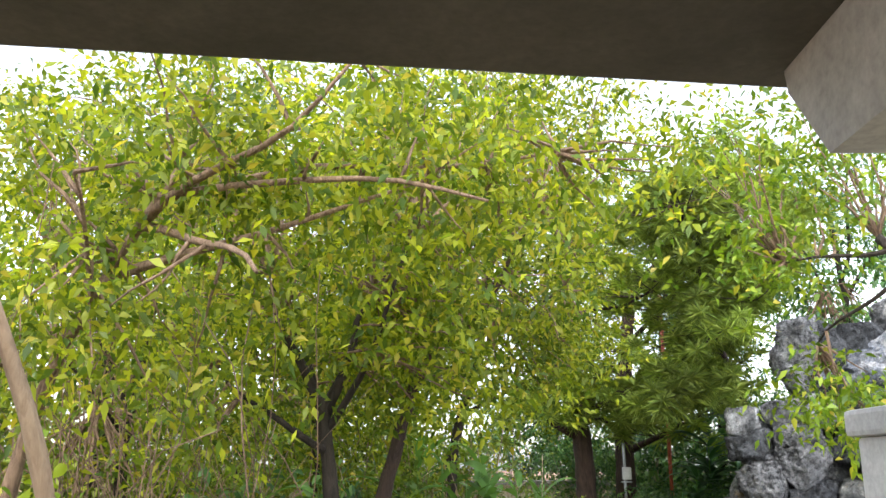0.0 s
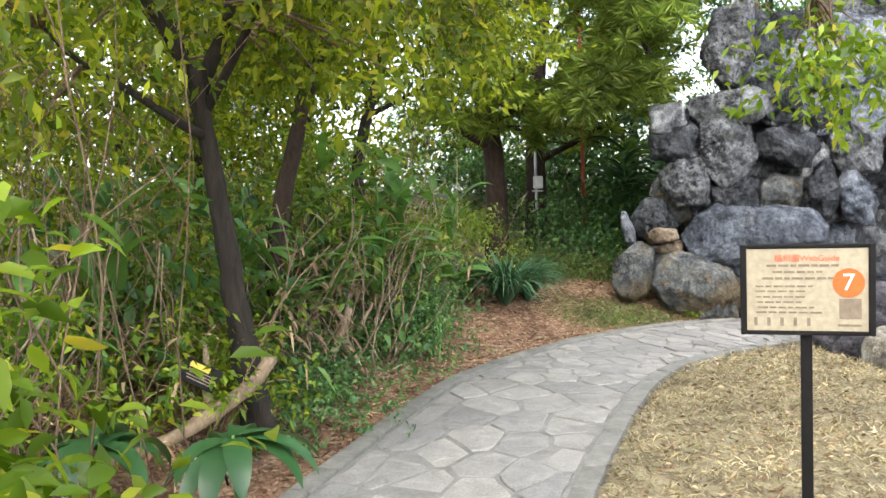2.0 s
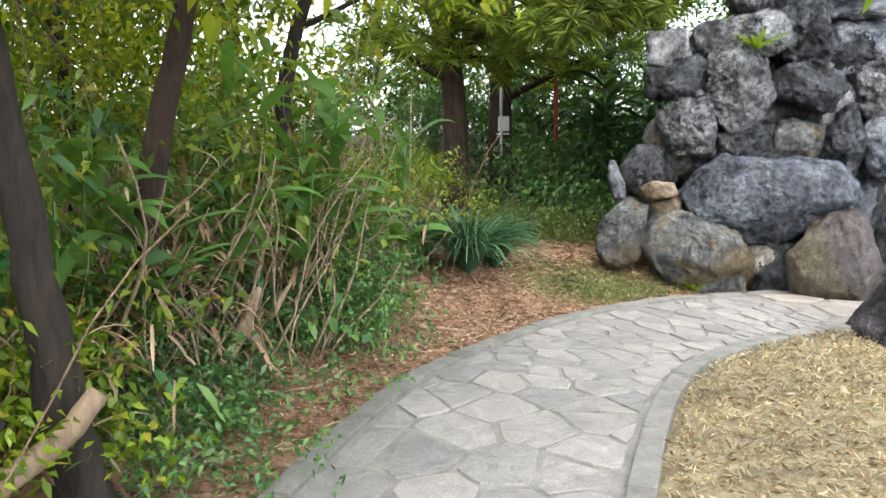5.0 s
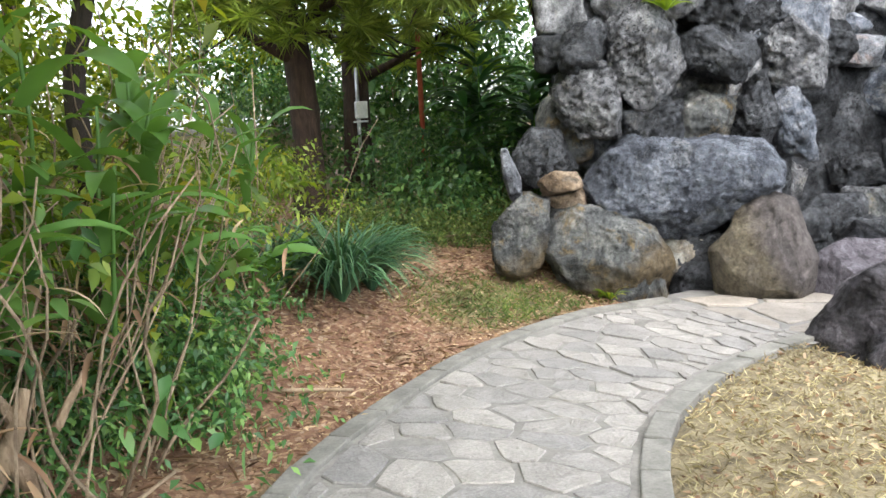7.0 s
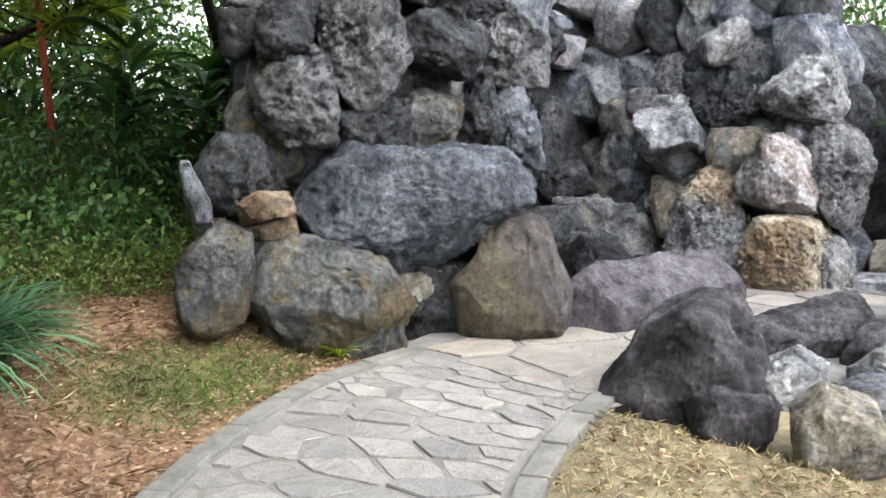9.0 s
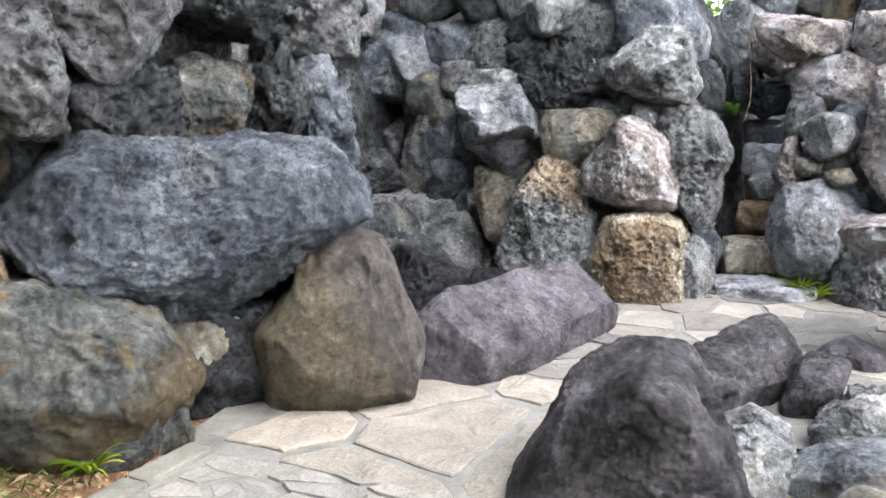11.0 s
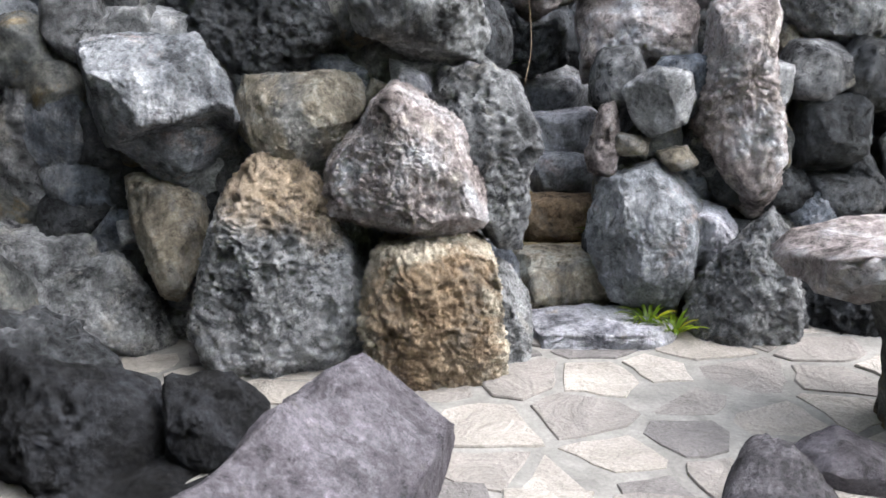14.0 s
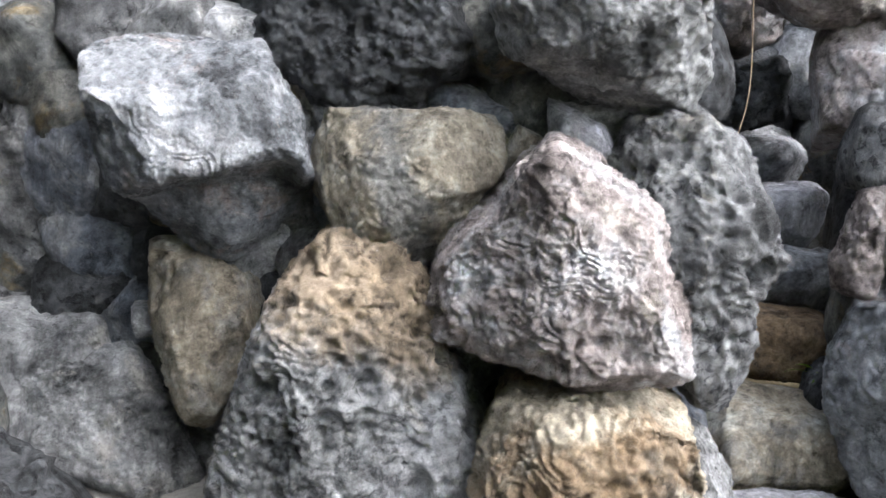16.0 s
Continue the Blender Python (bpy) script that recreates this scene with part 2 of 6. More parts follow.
def leaf_material(name, c1, c2, c3, gloss=0.45, through=0.35, yellow=0.0):
    """Leaves: colour by leaf, part of the light passes through the blade."""
    m, n, l, p = nodes_of(name)
    g = n.new("ShaderNodeNewGeometry")
    r = ramp(n, [(0.0, c1), (0.55, c2), (0.93 - yellow, c3), (1.0, (0.42, 0.36, 0.05) if yellow else c3)])
    l.new(g.outputs["Random Per Island"], r.inputs[0])
    tc = n.new("ShaderNodeTexCoord")
    a = noise_tex(n, l, tc.outputs["Object"], 1.3, 3, 0.5)
    ar = ramp(n, [(0.35, 0.5), (0.65, 1.3)])
    l.new(a.outputs["Fac"], ar.inputs[0])
    col = mixer(n, l, 0.8, r.outputs[0], ar.outputs[0], "MULTIPLY")
    l.new(col, p.inputs["Base Color"])
    p.inputs["Roughness"].default_value, p.inputs["Specular IOR Level"].default_value = gloss, 0.42
    t = n.new("ShaderNodeBsdfTranslucent")
    l.new(mixer(n, l, 1.0, col, (1.3, 1.25, 0.6), "MULTIPLY"), t.inputs["Color"])
    mx = n.new("ShaderNodeMixShader")
    mx.inputs[0].default_value = through
    l.new(p.outputs[0], mx.inputs[1])
    l.new(t.outputs[0], mx.inputs[2])
    l.new(mx.outputs[0], n["Material Output"].inputs["Surface"])
    return m


LEAF = leaf_material("tree_leaf", (0.06, 0.12, 0.012), (0.19, 0.25, 0.018), (0.38, 0.43, 0.03), 0.45, 0.58, 0.03)
LEAF_DARK = leaf_material("shrub_leaf_dark", (0.035, 0.1, 0.034), (0.075, 0.18, 0.055), (0.18, 0.31, 0.09), 0.34, 0.35)
LEAF_UNDER = leaf_material("undergrowth_leaf", (0.08, 0.14, 0.02), (0.18, 0.27, 0.04), (0.36, 0.44, 0.08), 0.4, 0.45, 0.01)
LEAF_BRIGHT = leaf_material("shrub_leaf_bright", (0.07, 0.14, 0.01), (0.15, 0.24, 0.016), (0.27, 0.36, 0.024), 0.42, 0.45, 0.02)
LEAF_BLADE = leaf_material("broad_blade_leaf", (0.06, 0.16, 0.048), (0.12, 0.26, 0.07), (0.28, 0.44, 0.1), 0.2, 0.4)
LEAF_LILY = leaf_material("strap_leaf", (0.025, 0.08, 0.045), (0.055, 0.14, 0.07), (0.13, 0.24, 0.12), 0.3, 0.3)
NEEDLE = leaf_material("pine_needle", (0.16, 0.25, 0.05), (0.3, 0.41, 0.09), (0.46, 0.57, 0.14), 0.6, 0.55)
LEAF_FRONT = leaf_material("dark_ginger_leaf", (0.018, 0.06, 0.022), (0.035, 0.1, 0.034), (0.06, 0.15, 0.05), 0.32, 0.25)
DRY = leaf_material("dry_leaf", (0.11, 0.06, 0.034), (0.28, 0.17, 0.1), (0.56, 0.43, 0.28), 0.7, 0.2)
STRAW = leaf_material("straw_grass", (0.15, 0.115, 0.06), (0.34, 0.285, 0.16), (0.55, 0.49, 0.3), 0.7, 0.2)
GRASS = leaf_material("green_grass", (0.05, 0.09, 0.02), (0.1, 0.16, 0.03), (0.2, 0.24, 0.07), 0.6, 0.3)
BARK = bark_material("dark_bark", (0.008, 0.006, 0.004), (0.038, 0.027, 0.019), 22)
BARK_RED = bark_material("red_brown_bark", (0.018, 0.011, 0.008), (0.075, 0.045, 0.033), 20)
BARK_PALE = bark_material("pale_dry_wood", (0.18, 0.12, 0.075), (0.4, 0.3, 0.2))
TWIG_BROWN = bark_material("brown_twig", (0.09, 0.055, 0.034), (0.3, 0.2, 0.13), 30)
TWIG = bark_material("dry_twig", (0.15, 0.1, 0.065), (0.45, 0.35, 0.24), 30)
CONCRETE = plain_material("weathered_concrete", (0.2, 0.2, 0.19), (0.34, 0.33, 0.31), 3, 0.9)
CONCRETE_WHITE = plain_material("painted_concrete", (0.3, 0.305, 0.305), (0.44, 0.44, 0.43), 4, 0.85)
DARK_PAINT = plain_material("dark_painted_beam", (0.05, 0.045, 0.035), (0.085, 0.075, 0.06), 3, 0.8)
BEIGE_WALL = plain_material("beige_wall", (0.38, 0.32, 0.24), (0.52, 0.45, 0.35), 2, 0.9)
BLACK_METAL = plain_material("black_painted_metal", (0.005, 0.0045, 0.0045), (0.012, 0.011, 0.01), 10, 0.6)
BLACK_METAL.node_tree.nodes["Principled BSDF"].inputs["Specular IOR Level"].default_value = 0.15
STEEL = plain_material("galvanised_steel", (0.35, 0.36, 0.37), (0.5, 0.51, 0.52), 20, 0.4, 0.9, 0.1)
WHITE_PLASTIC = plain_material("white_plastic", (0.68, 0.69, 0.68), (0.78, 0.78, 0.77), 20, 0.45, 0, 0.05)
RED_PAINT = plain_material("red_paint", (0.4, 0.07, 0.04), (0.55, 0.12, 0.07), 8, 0.55)
PAPER = plain_material("cream_panel", (0.32, 0.275, 0.185), (0.38, 0.325, 0.225), 3, 0.5, 0, 0.03)
ORANGE = plain_material("orange_print", (0.48, 0.1, 0.015), (0.55, 0.125, 0.02), 5, 0.5, 0, 0.02)
INK = plain_material("grey_brown_ink", (0.16, 0.12, 0.08), (0.22, 0.17, 0.12), 30, 0.6, 0, 0.02)
INK_RED = plain_material("red_ink", (0.6, 0.1, 0.04), (0.7, 0.14, 0.05), 30, 0.6, 0, 0.02)
WHITE_INK = plain_material("white_print", (0.8, 0.78, 0.72), (0.86, 0.84, 0.8), 30, 0.5, 0, 0.02)
YELLOW = plain_material("yellow_print", (0.62, 0.48, 0.03), (0.72, 0.56, 0.05), 20, 0.5, 0, 0.02)
MORTAR = plain_material("grey_mortar", (0.13, 0.125, 0.115), (0.25, 0.24, 0.225), 5, 0.95, 0, 0.5)
KERB = plain_material("grey_kerb_stone", (0.12, 0.118, 0.105), (0.22, 0.215, 0.195), 6, 0.9, 0, 0.5)


def flag_material(name, tone=(1.0, 1.0, 1.0), spread=1.0):
    """Flagstones: every stone has its own grey, with a split surface and pale wear."""
    m, n, l, p = nodes_of(name)
    vec, oi = local_vec(n, l)
    r = ramp(n, [(q, [0.25 + (c - 0.25) * spread for c in col]) for q, col in ((0.0, (0.19, 0.185, 0.185)), (0.4, (0.235, 0.225, 0.218)), (0.7, (0.265, 0.252, 0.24)), (1.0, (0.31, 0.295, 0.28)))])
    l.new(oi.outputs["Random"], r.inputs[0])
    a = noise_tex(n, l, vec, 5, 7, 0.65, 0.6)
    ar = ramp(n, [(0.3, 0.72), (0.7, 1.25)])
    l.new(a.outputs["Fac"], ar.inputs[0])
    col = mixer(n, l, 0.9, r.outputs[0], ar.outputs[0], "MULTIPLY")
    g = noise_tex(n, l, vec, 70, 5, 0.75)
    gr = ramp(n, [(0.3, 0.62), (0.62, 1.2)])
    l.new(g.outputs["Fac"], gr.inputs[0])
    col = mixer(n, l, 0.8, col, gr.outputs[0], "MULTIPLY")
    col = mixer(n, l, 1.0, col, tone, "MULTIPLY")
    l.new(col, p.inputs["Base Color"])
    p.inputs["Roughness"].default_value = 0.8
    b = bump(n, l, a.outputs["Fac"], 0.8, 0.06)
    l.new(bump(n, l, g.outputs["Fac"], 0.5, 0.006, b), p.inputs["Normal"])
    return m


FLAG = flag_material("flagstone", (1.0, 0.99, 0.96), 0.8)
FLAG_PALE = flag_material("pale_flagstone", (0.86, 0.87, 0.88), 1.9)
FLAG_WARM = flag_material("warm_pale_flagstone", (1.2, 1.12, 1.0), 0.9)
MORTAR_PALE = plain_material("pale_mortar", (0.12, 0.117, 0.112), (0.24, 0.234, 0.224), 6, 0.95, 0, 0.6)


def ground_material():
    """Soil with bark litter, dry lawn and thin green grass, mixed by where each lies."""
    m, n, l, p = nodes_of("garden_ground")
    tc = n.new("ShaderNodeTexCoord")
    v = tc.outputs["Object"]
    fine, mid = noise_tex(n, l, v, 55, 5, 0.75), noise_tex(n, l, v, 6, 6, 0.65)
    chips = n.new("ShaderNodeTexVoronoi")
    chips.inputs["Scale"].default_value = 34
    l.new(v, chips.inputs["Vector"])
    soil = ramp(n, [(0.25, (0.075, 0.032, 0.018)), (0.5, (0.2, 0.085, 0.046)), (0.75, (0.3, 0.15, 0.085))])
    l.new(mid.outputs["Fac"], soil.inputs[0])
    chip_col = ramp(n, [(0.0, (0.09, 0.05, 0.03)), (0.5, (0.24, 0.15, 0.09)), (0.85, (0.42, 0.3, 0.19)), (1.0, (0.6, 0.5, 0.36))])
    sep = n.new("ShaderNodeSeparateColor")
    l.new(chips.outputs["Color"], sep.inputs[0])
    l.new(sep.outputs[0], chip_col.inputs[0])
    soil_c = mixer(n, l, 0.5, soil.outputs[0], chip_col.outputs[0])
    lawn = ramp(n, [(0.3, (0.08, 0.06, 0.035)), (0.5, (0.24, 0.2, 0.12)), (0.68, (0.36, 0.31, 0.19))])
    l.new(mid.outputs["Fac"], lawn.inputs[0])
    green = ramp(n, [(0.3, (0.06, 0.075, 0.025)), (0.7, (0.14, 0.17, 0.05))])
    l.new(mid.outputs["Fac"], green.inputs[0])
    at1, at2 = n.new("ShaderNodeAttribute"), n.new("ShaderNodeAttribute")
    at1.attribute_name, at2.attribute_name = "soil", "green"
    c = mixer(n, l, at1.outputs["Fac"], lawn.outputs[0], soil_c)
    c = mixer(n, l, at2.outputs["Fac"], c, green.outputs[0])
    fr = ramp(n, [(0.3, 0.55), (0.65, 1.25)])
    l.new(fine.outputs["Fac"], fr.inputs[0])
    l.new(mixer(n, l, 0.8, c, fr.outputs[0], "MULTIPLY"), p.inputs["Base Color"])
    p.inputs["Roughness"].default_value = 0.95
    b = bump(n, l, mid.outputs["Fac"], 0.5, 0.05)
    l.new(bump(n, l, fine.outputs["Fac"], 0.8, 0.02, b), p.inputs["Normal"])
    return m


GROUND = ground_material()


# ---- mesh tools ----
def mesh_object(name, verts, faces, material, parent=None, label="", smooth=False):
    me = bpy.data.meshes.new(name)
    me.from_pydata([tuple(v) for v in verts], [], [tuple(f) for f in faces])
    me.materials.append(material)
    if smooth:
        me.polygons.foreach_set("use_smooth", [True] * len(me.polygons))
    me.update()
    ob = new(name, me)
    if parent is not None:
        ob.parent = parent
    if label:
        tagged(ob, label)
    return ob


def part(name, bm, material, parent, label="", smooth=False):
    me = bpy.data.meshes.new(name)
    bm.to_mesh(me)
    bm.free()
    me.materials.append(material)
    if smooth:
        me.polygons.foreach_set("use_smooth", [True] * len(me.polygons))
    ob = new(name, me)
    ob.parent = parent
    if label:
        tagged(ob, label)
    return ob


def empty(name, m, label, category, group="", kind=""):
    ob = new(name)
    ob.matrix_basis = m
    return tagged(ob, label, category, group, kind)


def box(sx, sy, sz, at=(0, 0, 0), bevel=0.004, bm=None):
    """A bevelled box, its base centre at 'at'."""
    bm = bm or bmesh.new()
    made = bmesh.ops.create_cube(bm, size=1.0, matrix=Matrix.Translation((at[0], at[1], at[2] + sz / 2)) @ Matrix.Diagonal((sx, sy, sz, 1)))
    if bevel:
        edges = list({e for v in made["verts"] for e in v.link_edges})
        bmesh.ops.bevel(bm, geom=edges, offset=bevel, segments=2, affect="EDGES", profile=0.6)
    return bm


def tube(points, radii, sides=8, wobble=0.0, rng=None):
    """Verts and faces of a tapered round limb along points."""
    verts, faces = [], []
    pts = [Vector(q) for q in points]
    n = len(pts)
    ref = Vector((0.31, 0.17, 0.93))
    for i, q in enumerate(pts):
        d = (pts[min(i + 1, n - 1)] - pts[max(i - 1, 0)]).normalized()
        a = d.cross(ref)
        a = a.normalized() if a.length > 0.05 else d.orthogonal().normalized()
        b = d.cross(a)
        for k in range(sides):
            an = 2 * math.pi * k / sides
            r = radii[i] * (1 + (rng.uniform(-wobble, wobble) if rng else 0))
            verts.append(q + (a * math.cos(an) + b * math.sin(an)) * r)
    for i in range(n - 1):
        for k in range(sides):
            k2 = (k + 1) % sides
            faces.append((i * sides + k, i * sides + k2, (i + 1) * sides + k2, (i + 1) * sides + k))
    faces.append(tuple(range(sides - 1, -1, -1)))
    faces.append(tuple((n - 1) * sides + k for k in range(sides)))
    return verts, faces


def smooth_line(ctrl, steps=6):
    """Catmull-Rom through control points."""
    c = [Vector(q) for q in ctrl]
    c = [c[0] * 2 - c[1]] + c + [c[-1] * 2 - c[-2]]
    out = []
    for i in range(1, len(c) - 2):
        for k in range(steps):
            t = k / steps
            out.append(0.5 * (2 * c[i] + (c[i + 1] - c[i - 1]) * t + (2 * c[i - 1] - 5 * c[i] + 4 * c[i + 1] - c[i + 2]) * t * t
                              + (3 * c[i] - c[i - 1] - 3 * c[i + 1] + c[i + 2]) * t ** 3))
    out.append(c[-2])
    return out


class Joined:
    """Collects pieces of geometry for one mesh."""

    def __init__(self):
        self.verts, self.faces = [], []

    def add(self, vf):
        base = len(self.verts)
        self.verts.extend(vf[0])
        self.faces.extend(tuple(i + base for i in f) for f in vf[1])

    def make(self, name, material, parent=None, label="", smooth=True):
        return mesh_object(name, self.verts, self.faces, material, parent, label, smooth)


def rich_leaves(centres, ways, sizes, rng, slim=0.42):
    """Larger leaves with a curved blade: base, two pairs of sides with a sunk midrib, tip."""
    c, d = np.asarray(centres, float), np.asarray(ways, float)
    d /= np.linalg.norm(d, axis=1, keepdims=True) + 1e-9
    s = np.asarray(sizes, float)[:, None]
    side = np.cross(d, rng.normal(size=c.shape) * 0.5 + np.array([0, 0, 1.0]))
    side /= np.linalg.norm(side, axis=1, keepdims=True) + 1e-9
    up = np.cross(side, d)
    drop = np.array([0, 0, -1.0]) * s
    m1, m2, tip = c + d * s * 0.33 + drop * 0.03, c + d * s * 0.68 + drop * 0.12, c + d * s + drop * 0.3
    w1, w2 = side * s * slim * 0.48, side * s * slim * 0.42
    lift = up * s * 0.07
    v = np.stack([c, m1 - w1 + lift, m1, m1 + w1 + lift, m2 - w2 + lift, m2, m2 + w2 + lift, tip], axis=1).reshape(-1, 3)
    base = np.arange(len(c))[:, None] * 8
    tri = ((0, 2, 1), (0, 3, 2), (1, 2, 5), (1, 5, 4), (2, 3, 6), (2, 6, 5), (4, 5, 7), (5, 6, 7))
    f = np.concatenate([base + [t] for t in tri], axis=0)
    return v, f


def leaf_cloud(centres, ways, sizes, rng, slim=0.42, fold=0.25, droop=0.3):
    """Verts and faces of many small folded leaves: base, two sides, tip, with the midrib lowered."""
    c, d = np.asarray(centres, float), np.asarray(ways, float)
    d /= np.linalg.norm(d, axis=1, keepdims=True) + 1e-9
    s = np.asarray(sizes, float)[:, None]
    r = rng.normal(size=c.shape)
    side = np.cross(d, r)
    side /= np.linalg.norm(side, axis=1, keepdims=True) + 1e-9
    up = np.cross(side, d)
    tip = c + d * s - np.array([0, 0, 1.0]) * s * droop
    mid = c + d * s * 0.5
    left, right = mid + side * s * slim * 0.5 + up * s * fold * 0.3, mid - side * s * slim * 0.5 + up * s * fold * 0.3
    v = np.stack([c, left, tip, right], axis=1).reshape(-1, 3)
    base = np.arange(len(c))[:, None] * 4
    f = np.concatenate([base + [[0, 2, 1]], base + [[0, 3, 2]]], axis=0)
    return v, f


def big_cloud(name, v, f, material, parent=None, label=""):
    me = bpy.data.meshes.new(name)
    me.vertices.add(len(v))
    me.vertices.foreach_set("co", np.asarray(v, np.float32).ravel())
    f = np.asarray(f, np.int32)
    me.loops.add(f.size)
    me.loops.foreach_set("vertex_index", f.ravel())
    me.polygons.add(len(f))
    me.polygons.foreach_set("loop_start", np.arange(0, f.size, f.shape[1], dtype=np.int32))
    me.polygons.foreach_set("loop_total", np.full(len(f), f.shape[1], np.int32))
    me.materials.append(material)
    me.update(calc_edges=True)
    ob = new(name, me)
    if parent is not None:
        ob.parent = parent
    if label:
        tagged(ob, label)
    return ob


# ---- the plan: path edges, terrain ----
LEFT_EDGE = [(-2.7, -1.5), (-2.2, 0.9), (-1.35, 3.4), (-0.38, 5.82), (0.7, 8.15), (1.6, 9.22), (2.5, 9.98), (3.5, 10.46), (4.3, 10.5)]
RIGHT_EDGE = [(-1.0, -1.8), (-0.6, 0.5), (0.08, 2.9), (1.05, 5.2), (1.95, 7.0), (2.6, 8.0), (3.25, 8.52), (3.85, 8.8), (4.4, 8.95)]
LEFT_LINE = smooth_line([(*q, 0) for q in LEFT_EDGE], 10)
RIGHT_LINE = smooth_line([(*q, 0) for q in RIGHT_EDGE], 10)
LX = np.array([(q.x, q.y) for q in LEFT_LINE])
RX = np.array([(q.x, q.y) for q in RIGHT_LINE])


def beside(points, line):
    """Signed distance from a line of points: positive to its left."""
    best, sign = np.full(len(points), 1e9), np.zeros(len(points))
    for a, b in zip(line[:-1], line[1:]):
        ab, ap = b - a, points - a
        t = np.clip((ap @ ab) / (ab @ ab), 0, 1)
        off = ap - t[:, None] * ab
        d = np.hypot(off[:, 0], off[:, 1])
        s = np.sign(ab[0] * ap[:, 1] - ab[1] * ap[:, 0])
        nearer = d < best
        best[nearer], sign[nearer] = d[nearer], s[nearer]
    return best * sign


def step01(a, b, x):
    t = np.clip((x - a) / (b - a), 0, 1)
    return t * t * (3 - 2 * t)


def height(points):
    """Ground height: the bank on the path's far side rises towards the wood; paving lies on a shallow bed."""
    points = np.atleast_2d(np.asarray(points, float))
    dl, dr = beside(points, LX), beside(points, RX)
    fade = 1 - step01(5.2, 7.0, points[:, 0]) * (points[:, 1] < 13)
    bank = (0.33 * step01(0.12, 1.35, dl) + 0.07 * np.clip(dl - 1.3, 0, 9)) * fade
    on_path = (dl < 0.02) & (dr > -0.02)
    in_yard = (points[:, 0] > 4.2) & (points[:, 0] < 8.4) & (points[:, 1] > 7.2) & (points[:, 1] < 12)
    return np.where(on_path | in_yard, -0.06, bank + 0.0)


def ground_z(x, y):
    return float(height([(x, y)])[0])


def make_ground():
    def axis(lo, hi, stepsize):
        core = np.arange(lo, hi, stepsize)
        out = np.cumsum(stepsize * 1.45 ** np.arange(1, 22))
        return np.concatenate([lo - out[::-1], core, hi + out])
    xs, ys = axis(-7, 11, 0.13), axis(-3, 19, 0.13)
    gx, gy = np.meshgrid(xs, ys)
    pts = np.stack([gx.ravel(), gy.ravel()], 1)
    z = height(pts)
    rng = np.random.default_rng(3)
    near = (np.abs(pts[:, 0]) < 14) & (np.abs(pts[:, 1]) < 22)
    z = z + np.where(near & (z > -0.05), rng.uniform(-0.012, 0.012, len(z)), 0)
    dl = beside(pts, LX)
    wob = np.array([noise.noise((p[0] * 0.9, p[1] * 0.9, 3.1)) for p in pts])
    soil = np.where(dl > 0, 1.0, 0.0)
    patch = np.exp(-(((pts[:, 0] - 3.0) / 0.75) ** 2 + ((pts[:, 1] - 10.75) / 0.45) ** 2)) + np.exp(-(((pts[:, 0] - 3.6) / 1.5) ** 2 + ((pts[:, 1] - 13.2) / 0.9) ** 2))
    green = np.clip(patch * 1.3 + wob * 0.5 - 0.25, 0, 1) * (dl > 0)
    nx, ny = len(xs), len(ys)
    i = (np.arange(ny - 1)[:, None] * nx + np.arange(nx - 1)[None, :]).ravel()
    ob = big_cloud("ground", np.column_stack([pts, z]), np.stack([i, i + 1, i + nx + 1, i + nx], 1), GROUND)
    for key, values in (("soil", soil), ("green", green)):
        at = ob.data.attributes.new(key, "FLOAT", "POINT")
        at.data.foreach_set("value", values.astype(np.float32))
    ob.data.polygons.foreach_set("use_smooth", [True] * len(ob.data.polygons))
    tagged(ob, "garden ground of dry lawn, reddish soil and leaf litter", "ground", kind="structure")


make_ground()


# ---- rockwork ----
def unit_ball(level):
    bm = bmesh.new()
    bmesh.ops.create_icosphere(bm, subdivisions=level, radius=1.0)
    v, f = np.array([q.co[:] for q in bm.verts]), [tuple(q.index for q in t.verts) for t in bm.faces]
    bm.free()
    return v, np.array(f)


BALLS = {k: unit_ball(k) for k in (4, 5, 6, 7)}
rockery = empty("rockery", pose(7.0, 11.0, 0), "tall rockery of piled weathered limestone blocks", "rockery", kind="structure")
rock_count = [0]
THING_WORDS = {
    "stone_slab": ("broad blue-grey limestone slab overhanging smaller stones", "boulder"),
    "standing_stone": ("olive-brown upright stone beside the paved path", "boulder"),
    "low_boulder": ("purple-grey wedge-shaped stone lying beside the paving", "boulder"),
    "dark_boulder": ("dark angular weathered boulder at the lawn edge", "boulder"),
    "small_boulder": ("small rough boulder on the dry lawn edge", "boulder"),
    "lava_rock": ("black porous lava rock in the dry basin", "rock"),
}


def outline_radius(outline, steps=180, soften=2):
    """How far the outline reaches from its middle, by angle."""
    p = np.array(outline)
    a, b = p, np.roll(p, -1, axis=0)
    th = np.arange(steps) * 2 * math.pi / steps
    d = np.stack([np.cos(th), np.sin(th)], 1)
    best = np.full(steps, 0.02)
    for q, w in zip(a, b):
        e = w - q
        den = d[:, 0] * e[1] - d[:, 1] * e[0]
        den = np.where(np.abs(den) < 1e-9, 1e-9, den)
        t = (q[0] * e[1] - q[1] * e[0]) / den
        s = (q[0] * d[:, 1] - q[1] * d[:, 0]) / den
        best = np.where((t > 0) & (s >= -0.001) & (s <= 1.001), np.maximum(best, t), best)
    for _ in range(soften):
        best = (np.roll(best, 1) + best * 2 + np.roll(best, -1)) / 4
    return best


GRADS = np.random.default_rng(5).normal(size=(256, 3))
GRADS /= np.linalg.norm(GRADS, axis=1, keepdims=True)
MIXUP = np.tile(np.random.default_rng(6).permutation(256), 3)


